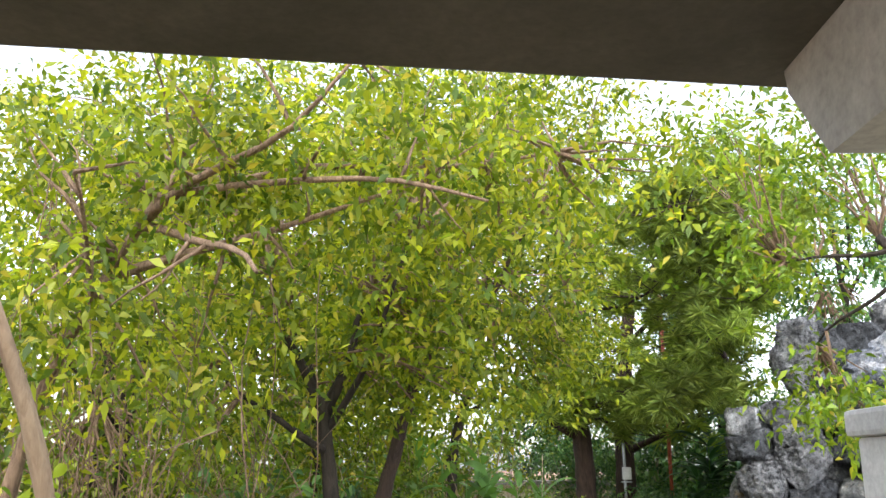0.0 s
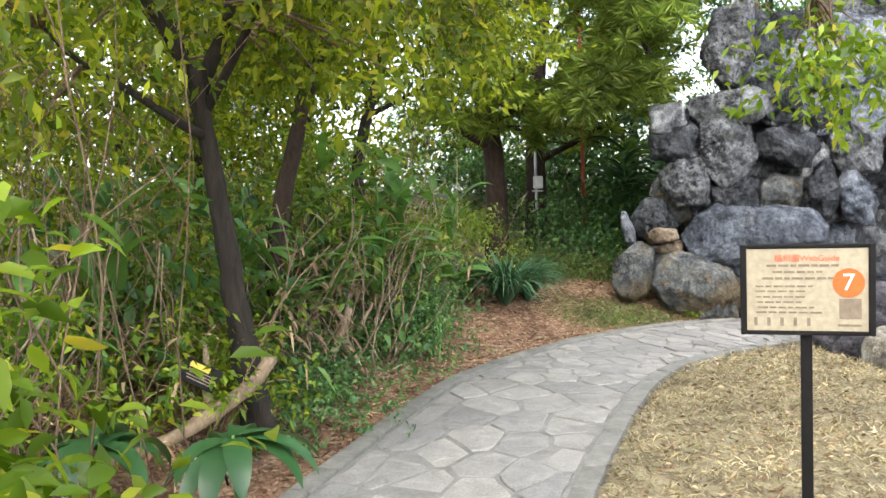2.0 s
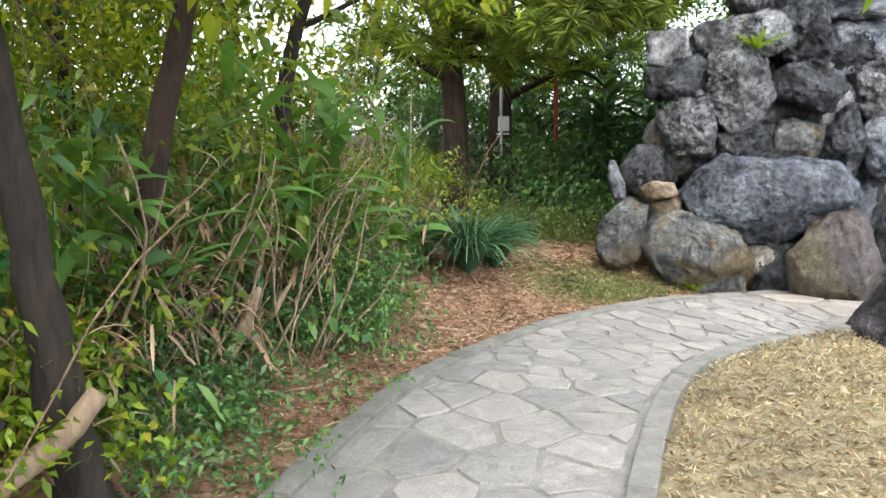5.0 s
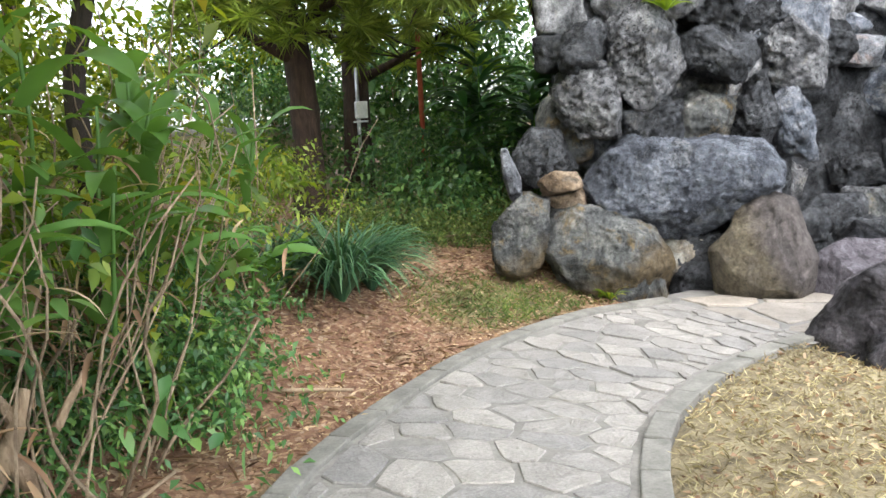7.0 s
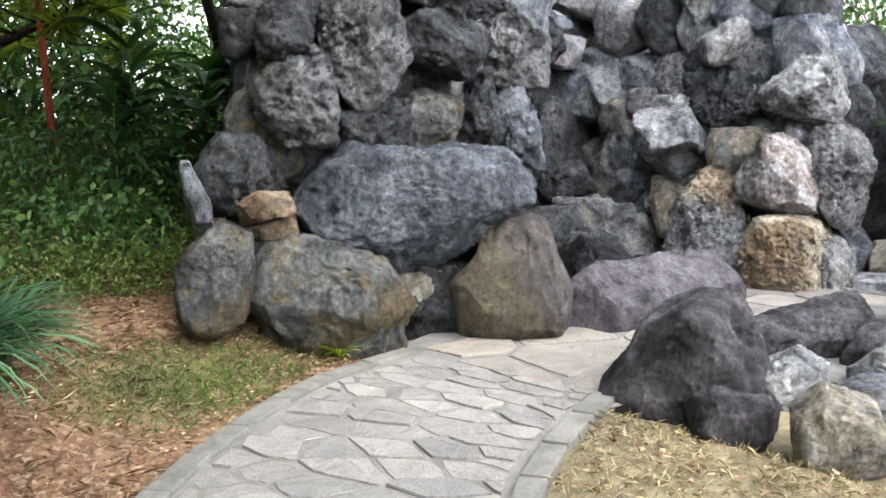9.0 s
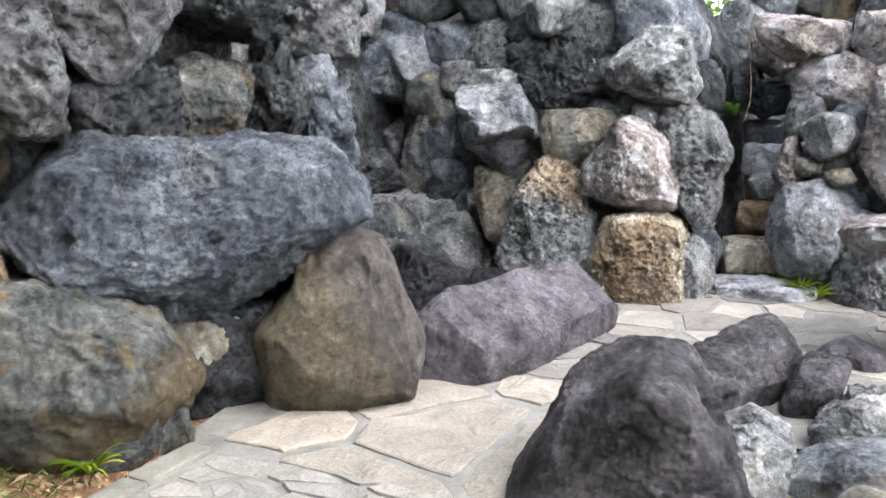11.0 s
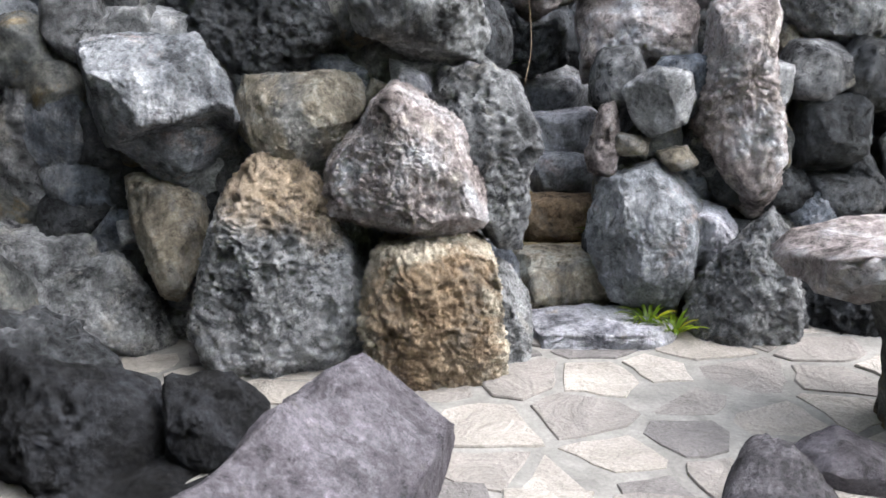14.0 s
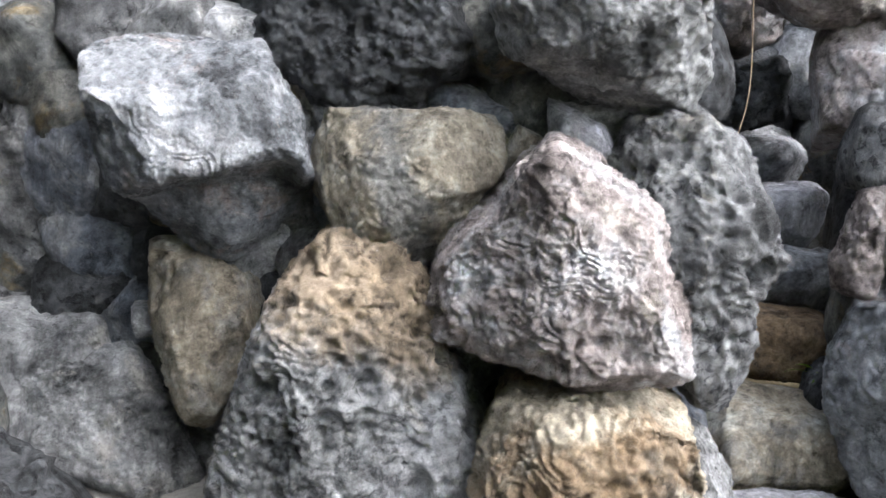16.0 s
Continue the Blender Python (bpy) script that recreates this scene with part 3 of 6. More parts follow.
def perlin(p):
    """Gradient noise at many points at once, about -0.8 to 0.8."""
    i = np.floor(p).astype(int)
    f = p - i
    i &= 255
    u = f * f * f * (f * (f * 6 - 15) + 10)
    out = 0.0
    for cx in (0, 1):
        for cy in (0, 1):
            for cz in (0, 1):
                h = MIXUP[MIXUP[MIXUP[i[:, 0] + cx] + i[:, 1] + cy] + i[:, 2] + cz]
                d = (GRADS[h] * (f - (cx, cy, cz))).sum(1)
                w = (u[:, 0] if cx else 1 - u[:, 0]) * (u[:, 1] if cy else 1 - u[:, 1]) * (u[:, 2] if cz else 1 - u[:, 2])
                out = out + d * w
    return out * 1.5


def octaves(p, number, gain=0.55):
    total, amp = 0.0, 1.0
    for k in range(number):
        total = total + amp * perlin(p * 2.07 ** k + 13.7 * k)
        amp *= gain
    return total


def cell_distance(p):
    """Distance to the nearest of scattered cell points."""
    i = np.floor(p).astype(int)
    f = p - i
    best = np.full(len(p), 9.0)
    for cx in (-1, 0, 1):
        for cy in (-1, 0, 1):
            for cz in (-1, 0, 1):
                h = MIXUP[MIXUP[MIXUP[(i[:, 0] + cx) & 255] + ((i[:, 1] + cy) & 255)] + ((i[:, 2] + cz) & 255)]
                at = np.array((cx, cy, cz)) + 0.5 + GRADS[h] * 0.42
                best = np.minimum(best, ((f - at) ** 2).sum(1))
    return np.sqrt(best)


def vertex_normals(q, f):
    a, b, c = q[f[:, 0]], q[f[:, 1]], q[f[:, 2]]
    fn = np.cross(b - a, c - a)
    n = np.stack([sum(np.bincount(f[:, k], fn[:, j], len(q)) for k in range(3)) for j in range(3)], 1)
    return n / (np.linalg.norm(n, axis=1, keepdims=True) + 1e-12)


# how pitted, how creased and how angular each kind of stone is
WEAR = {"pale": (0.25, 0.7, 0.9), "white": (0.1, 0.8, 1.0), "grey": (0.55, 1.0, 0.8), "pit": (1.0, 1.0, 0.6), "dark": (1.0, 1.3, 0.9), "blue": (0.45, 1.0, 1.0), "slab": (0.35, 1.0, 0.5),
        "tan": (0.25, 0.8, 1.0), "tanband": (0.25, 0.8, 1.0), "brown": (0.5, 1.1, 0.8), "rust": (0.55, 1.1, 0.25), "egg": (0.9, 0.8, 0.5), "mossy": (0.4, 1.0, 0.9),
        "stand": (0.15, 0.25, 1.2), "wedge": (0.12, 0.3, 0.9), "lava": (0.4, 0.55, 1.3), "black": (1.2, 0.9, 1.2)}


def rock(kind, style, x, y, z, yaw, depth, outline, level=0, overhang=0.0, cuts=()):
    """One boulder: an outline across its face, swelling front and back by depth, broken flat in places, then creased and pitted."""
    rock_count[0] += 1
    rng = np.random.default_rng(rock_count[0] * 7 + 1)
    size = max(max(abs(u), abs(v)) for u, v in outline)
    near = 7.3 < x < 8.6 and y < 11.2 or kind != "stone"
    level = level or (7 if size > 0.3 and (x < 7.76 and 9.4 < y and near and x > 7.5 or kind == "low_boulder") else 6 if near and size > 0.27 and kind != "lava_rock" else 5)
    grow = 1.0 if kind == "stone" and z > 1.2 and x < 4.3 else 1.15 if kind == "stone" and z > 1.2 and x < 7.3 else 0.98 if kind == "stone" and x > 8.1 and y < 8.8 else 1.06
    outline = [(u * grow, w * grow) for u, w in outline]
    pitted, creased, broken = WEAR[style]
    rugged = 1.9 if kind == "stone" and z > 1.2 and x < 7.3 else 1.0
    v, f = BALLS[level]
    v = v + np.array((0, -0.5, 0))
    v = v / np.linalg.norm(v, axis=1, keepdims=True)
    reach = outline_radius(outline, soften=1)
    plane_r = np.hypot(v[:, 0], v[:, 2])
    ang = np.mod(np.arctan2(v[:, 2], v[:, 0]), 2 * math.pi) / (2 * math.pi) * len(reach)
    lo = np.floor(ang).astype(int) % len(reach)
    r = reach[lo] * (1 - (ang % 1)) + reach[(lo + 1) % len(reach)] * (ang % 1)
    e = {"rust": 6.0, "tanband": 5.0}.get(style, 4.0)
    s = 1 / (plane_r ** e + np.abs(v[:, 1]) ** e) ** (1 / e)
    c = np.maximum(plane_r, 1e-6)
    q = np.stack([v[:, 0] / c * r * plane_r * s, v[:, 1] * s * depth, v[:, 2] / c * r * plane_r * s], 1)
    # broken faces
    for k in range(int(9 + 9 * broken)):
        n = rng.normal(size=3) * (0.75, 0.75, 0.75)
        n[1] = -abs(n[1]) - (0.35 if k % 3 else 0.0)
        n /= np.linalg.norm(n)
        far = q @ n
        cut = far.max() * (rng.uniform(0.72, 0.92) if k < 7 * broken else rng.uniform(0.84, 0.97))
        q = q - np.outer(np.clip(far - cut, 0, None) * (0.97 if broken > 0.7 else 0.85), n)
    for nx, ny, nz, far in cuts:
        n = np.array((nx, ny, nz)) / math.hypot(nx, ny, nz)
        q = q - np.outer(np.clip(q @ n - far, 0, None) * 0.98, n)
    if overhang:
        lip = step01(-0.08, 0.06, q[:, 2] + 0.16 * perlin(q * 3.0 + 5.0))
        front = np.clip(-q[:, 1] / depth + 0.6, 0, 1)
        q[:, 1] += overhang * (1 - lip) * front
    # weathering, in metres
    off = rng.uniform(5, 200, 3)
    w = q + off
    t = min(size, 0.55)
    bend = octaves(w * (0.9 / t), 3)
    q = q + vertex_normals(q, f) * (bend * 0.085 * t * rugged * (0.5 + 0.5 * creased))[:, None]
    nrm = vertex_normals(q, f)
    seam = perlin(w * (1.5 / t) * (1.0, 1.0, 1.7) + 31.0)
    seam2 = perlin(w * (3.4 / t) + 77.0)
    crack = np.exp(-(seam / 0.035) ** 2) * 0.025 * t * step01(-0.1, 0.3, perlin(w * 1.9 + 61.0)) + np.exp(-(seam2 / 0.04) ** 2) * 0.016 * t * step01(0.0, 0.4, perlin(w * 3.0 + 91.0))
    ridged = np.abs(octaves(w * (4.2 / t), 2))
    disp = creased * rugged ** 0.6 * (-crack + 0.032 * t * (0.35 - ridged) + 0.02 * t * octaves(w * (11.0 / t), 3, 0.65))
    shelf = octaves(w * (1.7 / t) * (1.0, 1.0, 1.5) + 17.0, 3) * 4.5
    part_of = shelf - np.floor(shelf)
    disp = disp + creased * 0.03 * t * (np.floor(shelf) + step01(0.38, 0.62, part_of) - shelf)
    if level >= 5:
        mask = step01(0.32 - 0.5 * pitted, 0.62 - 0.5 * pitted, perlin(w * 2.4 + 9.0) + 0.25 * perlin(w * 7.0))
        wide = cell_distance(w * 9.0 * (1, 1, 0.8) + 0.35 * np.stack([perlin(w * 12.0), perlin(w * 12.0 + 40), perlin(w * 12.0 + 80)], 1))
        small = cell_distance(w * 21.0)
        holes = np.clip(0.5 - wide, 0, 0.4) * 0.13 + np.clip(0.46 - small, 0, 0.35) * 0.075
        disp = disp - mask * holes * min(1.0, 0.35 + pitted) * min(1.0, t / 0.3)
    q = q + nrm * disp[:, None]
    name = kind
    if kind == "stone":
        ob = big_cloud("stone", q, f, ROCK[style], rockery, ROCK_WORDS[style])
        ob.matrix_basis = pose(-7, -11, 0) @ pose(x, y, z, 0, 0, yaw)
    else:
        ob = big_cloud(name, q, f, ROCK[style])
        ob.matrix_basis = pose(x, y, z, 0, 0, yaw)
        tagged(ob, *THING_WORDS[kind], group=kind.replace("_", " ") + " group")
    ob.data.polygons.foreach_set("use_smooth", [True] * len(f))
    return ob


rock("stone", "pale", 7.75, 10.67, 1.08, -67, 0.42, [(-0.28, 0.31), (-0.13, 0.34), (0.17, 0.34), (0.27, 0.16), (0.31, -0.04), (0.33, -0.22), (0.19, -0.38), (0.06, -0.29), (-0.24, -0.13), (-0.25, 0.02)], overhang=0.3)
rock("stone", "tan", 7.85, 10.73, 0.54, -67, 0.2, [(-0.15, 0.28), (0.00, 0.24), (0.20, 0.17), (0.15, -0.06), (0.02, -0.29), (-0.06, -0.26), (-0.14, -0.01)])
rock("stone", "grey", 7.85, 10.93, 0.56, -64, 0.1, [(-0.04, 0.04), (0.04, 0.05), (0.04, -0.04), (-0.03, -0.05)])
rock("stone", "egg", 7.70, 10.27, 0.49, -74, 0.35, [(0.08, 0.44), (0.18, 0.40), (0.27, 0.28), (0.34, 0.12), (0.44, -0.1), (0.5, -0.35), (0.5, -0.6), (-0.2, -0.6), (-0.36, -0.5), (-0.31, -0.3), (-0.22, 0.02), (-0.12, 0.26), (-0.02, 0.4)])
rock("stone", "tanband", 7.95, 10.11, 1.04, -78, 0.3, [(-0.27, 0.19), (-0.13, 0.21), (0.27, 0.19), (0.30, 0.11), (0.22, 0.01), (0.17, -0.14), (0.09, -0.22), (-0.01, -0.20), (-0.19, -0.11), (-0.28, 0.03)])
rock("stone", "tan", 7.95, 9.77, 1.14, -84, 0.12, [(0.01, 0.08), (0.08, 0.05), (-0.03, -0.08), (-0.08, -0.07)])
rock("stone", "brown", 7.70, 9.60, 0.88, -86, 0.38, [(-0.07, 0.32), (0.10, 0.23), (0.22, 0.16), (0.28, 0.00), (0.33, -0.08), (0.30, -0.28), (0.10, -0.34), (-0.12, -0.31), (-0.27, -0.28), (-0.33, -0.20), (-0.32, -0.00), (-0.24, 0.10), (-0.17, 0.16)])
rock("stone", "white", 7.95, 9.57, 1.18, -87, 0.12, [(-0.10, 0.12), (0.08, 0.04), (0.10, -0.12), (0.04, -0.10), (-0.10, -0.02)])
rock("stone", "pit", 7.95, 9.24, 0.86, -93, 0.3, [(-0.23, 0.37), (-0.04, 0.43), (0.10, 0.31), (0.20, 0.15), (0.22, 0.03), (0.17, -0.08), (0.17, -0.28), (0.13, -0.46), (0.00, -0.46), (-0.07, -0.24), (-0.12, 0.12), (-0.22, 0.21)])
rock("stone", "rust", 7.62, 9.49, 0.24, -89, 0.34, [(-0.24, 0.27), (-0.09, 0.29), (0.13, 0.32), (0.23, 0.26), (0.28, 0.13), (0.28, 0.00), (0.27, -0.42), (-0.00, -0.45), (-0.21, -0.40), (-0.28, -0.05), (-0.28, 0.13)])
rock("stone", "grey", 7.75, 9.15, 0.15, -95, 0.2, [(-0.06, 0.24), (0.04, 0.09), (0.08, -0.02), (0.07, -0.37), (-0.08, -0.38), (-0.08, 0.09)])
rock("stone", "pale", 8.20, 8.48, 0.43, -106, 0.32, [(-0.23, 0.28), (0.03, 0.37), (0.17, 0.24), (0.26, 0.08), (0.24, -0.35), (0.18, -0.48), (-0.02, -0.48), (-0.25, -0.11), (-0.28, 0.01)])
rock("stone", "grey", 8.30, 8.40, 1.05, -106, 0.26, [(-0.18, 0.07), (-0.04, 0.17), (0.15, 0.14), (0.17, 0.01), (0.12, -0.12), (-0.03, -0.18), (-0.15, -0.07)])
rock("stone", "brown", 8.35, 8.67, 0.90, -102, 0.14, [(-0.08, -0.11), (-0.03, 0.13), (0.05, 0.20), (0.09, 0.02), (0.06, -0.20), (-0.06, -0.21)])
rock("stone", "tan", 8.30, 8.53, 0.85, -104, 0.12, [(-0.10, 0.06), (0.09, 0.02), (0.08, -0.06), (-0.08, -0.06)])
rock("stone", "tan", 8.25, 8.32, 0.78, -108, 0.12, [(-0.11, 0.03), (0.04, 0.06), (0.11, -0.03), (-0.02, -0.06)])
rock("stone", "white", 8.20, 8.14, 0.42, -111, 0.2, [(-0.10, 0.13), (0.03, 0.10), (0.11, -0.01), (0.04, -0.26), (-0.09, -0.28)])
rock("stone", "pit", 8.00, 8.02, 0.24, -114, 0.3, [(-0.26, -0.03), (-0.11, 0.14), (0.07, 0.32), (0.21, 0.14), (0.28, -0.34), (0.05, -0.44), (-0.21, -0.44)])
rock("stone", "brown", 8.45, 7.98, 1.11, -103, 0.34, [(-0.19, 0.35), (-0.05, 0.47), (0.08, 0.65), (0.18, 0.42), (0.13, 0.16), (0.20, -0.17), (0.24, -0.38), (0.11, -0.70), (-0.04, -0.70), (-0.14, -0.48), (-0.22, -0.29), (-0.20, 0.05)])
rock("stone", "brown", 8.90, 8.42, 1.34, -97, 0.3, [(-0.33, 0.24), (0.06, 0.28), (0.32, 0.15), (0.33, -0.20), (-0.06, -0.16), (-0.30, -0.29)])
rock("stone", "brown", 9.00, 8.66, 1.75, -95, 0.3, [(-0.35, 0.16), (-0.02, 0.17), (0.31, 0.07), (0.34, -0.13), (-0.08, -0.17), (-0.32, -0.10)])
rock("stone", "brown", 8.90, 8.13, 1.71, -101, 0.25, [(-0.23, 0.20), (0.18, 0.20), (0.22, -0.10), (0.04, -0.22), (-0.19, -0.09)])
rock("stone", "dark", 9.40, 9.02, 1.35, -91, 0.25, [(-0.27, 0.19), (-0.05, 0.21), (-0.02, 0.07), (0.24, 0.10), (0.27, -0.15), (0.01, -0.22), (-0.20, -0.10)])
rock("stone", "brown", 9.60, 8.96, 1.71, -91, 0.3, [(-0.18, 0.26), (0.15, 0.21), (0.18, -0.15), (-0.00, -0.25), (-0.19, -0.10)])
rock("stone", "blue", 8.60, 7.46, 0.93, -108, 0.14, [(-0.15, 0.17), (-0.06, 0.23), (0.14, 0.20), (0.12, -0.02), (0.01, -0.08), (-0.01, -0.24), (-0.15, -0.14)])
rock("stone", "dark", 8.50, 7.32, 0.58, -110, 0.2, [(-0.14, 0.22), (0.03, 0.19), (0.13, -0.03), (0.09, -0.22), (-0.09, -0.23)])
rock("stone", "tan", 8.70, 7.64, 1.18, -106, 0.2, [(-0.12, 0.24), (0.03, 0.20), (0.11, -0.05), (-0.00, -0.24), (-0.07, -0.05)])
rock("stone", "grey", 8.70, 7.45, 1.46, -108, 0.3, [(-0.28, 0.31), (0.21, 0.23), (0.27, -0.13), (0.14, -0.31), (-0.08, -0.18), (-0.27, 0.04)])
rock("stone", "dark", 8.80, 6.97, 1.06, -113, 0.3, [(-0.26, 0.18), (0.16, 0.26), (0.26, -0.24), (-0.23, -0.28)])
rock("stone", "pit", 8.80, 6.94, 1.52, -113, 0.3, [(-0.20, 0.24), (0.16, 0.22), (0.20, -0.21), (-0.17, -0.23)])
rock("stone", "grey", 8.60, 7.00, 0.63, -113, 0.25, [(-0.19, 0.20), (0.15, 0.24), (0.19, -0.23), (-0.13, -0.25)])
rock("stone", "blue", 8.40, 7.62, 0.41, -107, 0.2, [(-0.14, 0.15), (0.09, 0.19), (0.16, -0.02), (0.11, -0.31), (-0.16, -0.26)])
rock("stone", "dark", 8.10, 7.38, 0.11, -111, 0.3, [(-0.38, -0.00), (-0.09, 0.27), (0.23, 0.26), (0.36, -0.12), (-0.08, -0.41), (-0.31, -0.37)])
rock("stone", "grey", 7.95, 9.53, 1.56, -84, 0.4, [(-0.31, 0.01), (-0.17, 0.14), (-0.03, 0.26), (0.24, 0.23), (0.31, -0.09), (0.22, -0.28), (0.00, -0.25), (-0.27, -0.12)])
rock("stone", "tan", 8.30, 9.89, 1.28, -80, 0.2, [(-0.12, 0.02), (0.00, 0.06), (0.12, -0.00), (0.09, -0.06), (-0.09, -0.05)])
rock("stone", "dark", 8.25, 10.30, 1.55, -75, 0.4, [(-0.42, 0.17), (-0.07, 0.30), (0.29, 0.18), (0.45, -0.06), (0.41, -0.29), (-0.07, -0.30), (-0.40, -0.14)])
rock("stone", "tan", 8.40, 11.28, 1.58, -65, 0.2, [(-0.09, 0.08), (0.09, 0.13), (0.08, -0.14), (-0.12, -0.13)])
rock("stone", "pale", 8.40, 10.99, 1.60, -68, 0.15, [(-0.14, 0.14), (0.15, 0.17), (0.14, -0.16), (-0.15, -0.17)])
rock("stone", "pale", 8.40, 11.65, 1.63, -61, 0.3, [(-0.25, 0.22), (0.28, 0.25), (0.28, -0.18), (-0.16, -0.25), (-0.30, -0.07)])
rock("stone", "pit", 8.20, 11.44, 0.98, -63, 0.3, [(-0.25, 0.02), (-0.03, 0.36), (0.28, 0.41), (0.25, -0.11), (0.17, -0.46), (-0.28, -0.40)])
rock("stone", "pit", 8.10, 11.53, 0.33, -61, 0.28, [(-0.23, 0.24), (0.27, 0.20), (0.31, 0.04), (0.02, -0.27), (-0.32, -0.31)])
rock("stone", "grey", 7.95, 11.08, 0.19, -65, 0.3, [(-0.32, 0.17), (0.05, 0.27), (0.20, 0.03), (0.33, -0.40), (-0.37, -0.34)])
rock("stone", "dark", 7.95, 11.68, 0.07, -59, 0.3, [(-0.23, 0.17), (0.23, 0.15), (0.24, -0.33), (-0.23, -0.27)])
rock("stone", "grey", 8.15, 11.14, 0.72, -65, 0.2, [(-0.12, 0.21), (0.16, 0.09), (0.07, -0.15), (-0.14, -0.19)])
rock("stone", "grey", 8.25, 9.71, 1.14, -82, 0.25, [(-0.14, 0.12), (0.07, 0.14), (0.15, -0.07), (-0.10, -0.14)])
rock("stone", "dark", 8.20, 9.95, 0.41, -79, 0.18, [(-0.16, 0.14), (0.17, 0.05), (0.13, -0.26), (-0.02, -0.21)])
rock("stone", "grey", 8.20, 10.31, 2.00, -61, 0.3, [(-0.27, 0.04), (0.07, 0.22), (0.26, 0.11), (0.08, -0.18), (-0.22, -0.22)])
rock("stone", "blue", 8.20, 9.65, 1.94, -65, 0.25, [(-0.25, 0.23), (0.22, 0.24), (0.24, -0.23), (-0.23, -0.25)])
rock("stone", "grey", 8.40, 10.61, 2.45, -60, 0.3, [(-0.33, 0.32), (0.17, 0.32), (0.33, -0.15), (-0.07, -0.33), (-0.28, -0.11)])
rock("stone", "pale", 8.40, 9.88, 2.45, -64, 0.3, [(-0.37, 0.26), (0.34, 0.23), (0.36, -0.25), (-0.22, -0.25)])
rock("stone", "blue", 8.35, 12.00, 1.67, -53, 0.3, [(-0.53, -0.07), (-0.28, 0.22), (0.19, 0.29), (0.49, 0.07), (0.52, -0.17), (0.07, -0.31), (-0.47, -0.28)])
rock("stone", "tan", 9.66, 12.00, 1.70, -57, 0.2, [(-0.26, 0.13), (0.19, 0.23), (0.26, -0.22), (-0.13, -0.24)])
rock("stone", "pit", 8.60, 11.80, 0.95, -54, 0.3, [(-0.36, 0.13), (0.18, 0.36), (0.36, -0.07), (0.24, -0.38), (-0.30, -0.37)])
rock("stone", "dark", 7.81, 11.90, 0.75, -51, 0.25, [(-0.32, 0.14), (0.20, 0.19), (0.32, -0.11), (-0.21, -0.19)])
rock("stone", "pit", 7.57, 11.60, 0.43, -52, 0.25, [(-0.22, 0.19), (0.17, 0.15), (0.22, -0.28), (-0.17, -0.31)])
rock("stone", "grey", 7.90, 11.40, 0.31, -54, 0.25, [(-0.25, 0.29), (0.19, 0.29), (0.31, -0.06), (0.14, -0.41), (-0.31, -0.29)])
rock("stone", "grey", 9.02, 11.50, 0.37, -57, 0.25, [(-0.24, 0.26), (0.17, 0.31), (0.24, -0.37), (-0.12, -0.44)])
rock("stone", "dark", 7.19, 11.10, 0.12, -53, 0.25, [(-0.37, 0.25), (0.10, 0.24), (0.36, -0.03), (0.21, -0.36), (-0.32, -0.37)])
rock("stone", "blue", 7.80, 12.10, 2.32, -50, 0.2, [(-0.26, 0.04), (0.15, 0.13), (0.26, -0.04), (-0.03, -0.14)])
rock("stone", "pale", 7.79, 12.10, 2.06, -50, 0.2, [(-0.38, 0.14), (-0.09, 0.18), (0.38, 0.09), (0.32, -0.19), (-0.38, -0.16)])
rock("stone", "tan", 8.84, 12.20, 2.14, -53, 0.2, [(-0.12, 0.13), (0.18, 0.17), (0.19, -0.20), (-0.19, -0.18)])
rock("stone", "dark", 9.95, 12.20, 2.32, -57, 0.3, [(-0.46, 0.33), (0.38, 0.33), (0.45, -0.33), (-0.33, -0.35)])
rock("stone", "grey", 8.57, 12.30, 2.69, -52, 0.3, [(-0.43, 0.33), (0.36, 0.27), (0.42, -0.33), (-0.19, -0.23)])
rock("stone", "dark", 9.92, 12.30, 2.89, -56, 0.3, [(-0.43, 0.36), (0.35, 0.30), (0.42, -0.29), (-0.36, -0.30)])
rock("stone", "dark", 3.95, 11.05, 2.03, -32, 0.3, [(-0.19, 0.11), (0.07, 0.25), (0.21, 0.14), (0.14, -0.19), (-0.18, -0.25)])
rock("stone", "pit", 4.00, 11.15, 1.64, -34, 0.35, [(-0.28, 0.09), (0.10, 0.34), (0.28, 0.14), (0.28, -0.36), (-0.02, -0.35), (-0.26, -0.11)])
rock("stone", "pit", 4.51, 11.05, 1.96, -38, 0.38, [(-0.25, 0.26), (0.04, 0.41), (0.23, 0.25), (0.26, -0.11), (0.13, -0.34), (0.00, -0.42), (-0.19, -0.25)])
rock("stone", "dark", 5.26, 11.05, 1.95, -43, 0.38, [(-0.31, 0.18), (-0.00, 0.21), (0.27, 0.11), (0.31, -0.01), (0.20, -0.22), (-0.24, -0.20)])
rock("stone", "dark", 4.59, 11.10, 1.40, -38, 0.3, [(-0.24, 0.19), (0.26, 0.17), (0.24, -0.20), (-0.26, -0.13)])
rock("stone", "mossy", 5.26, 11.15, 1.40, -42, 0.32, [(-0.21, 0.22), (0.23, 0.18), (0.13, -0.15), (-0.19, -0.20)])
rock("stone", "dark", 5.71, 11.10, 1.44, -45, 0.25, [(-0.09, 0.25), (0.10, 0.31), (0.18, -0.03), (0.08, -0.32), (-0.19, -0.31)])
rock("stone", "blue", 6.17, 11.10, 1.37, -48, 0.2, [(-0.17, 0.34), (0.02, 0.33), (0.13, 0.07), (0.17, -0.34), (-0.11, -0.31)])
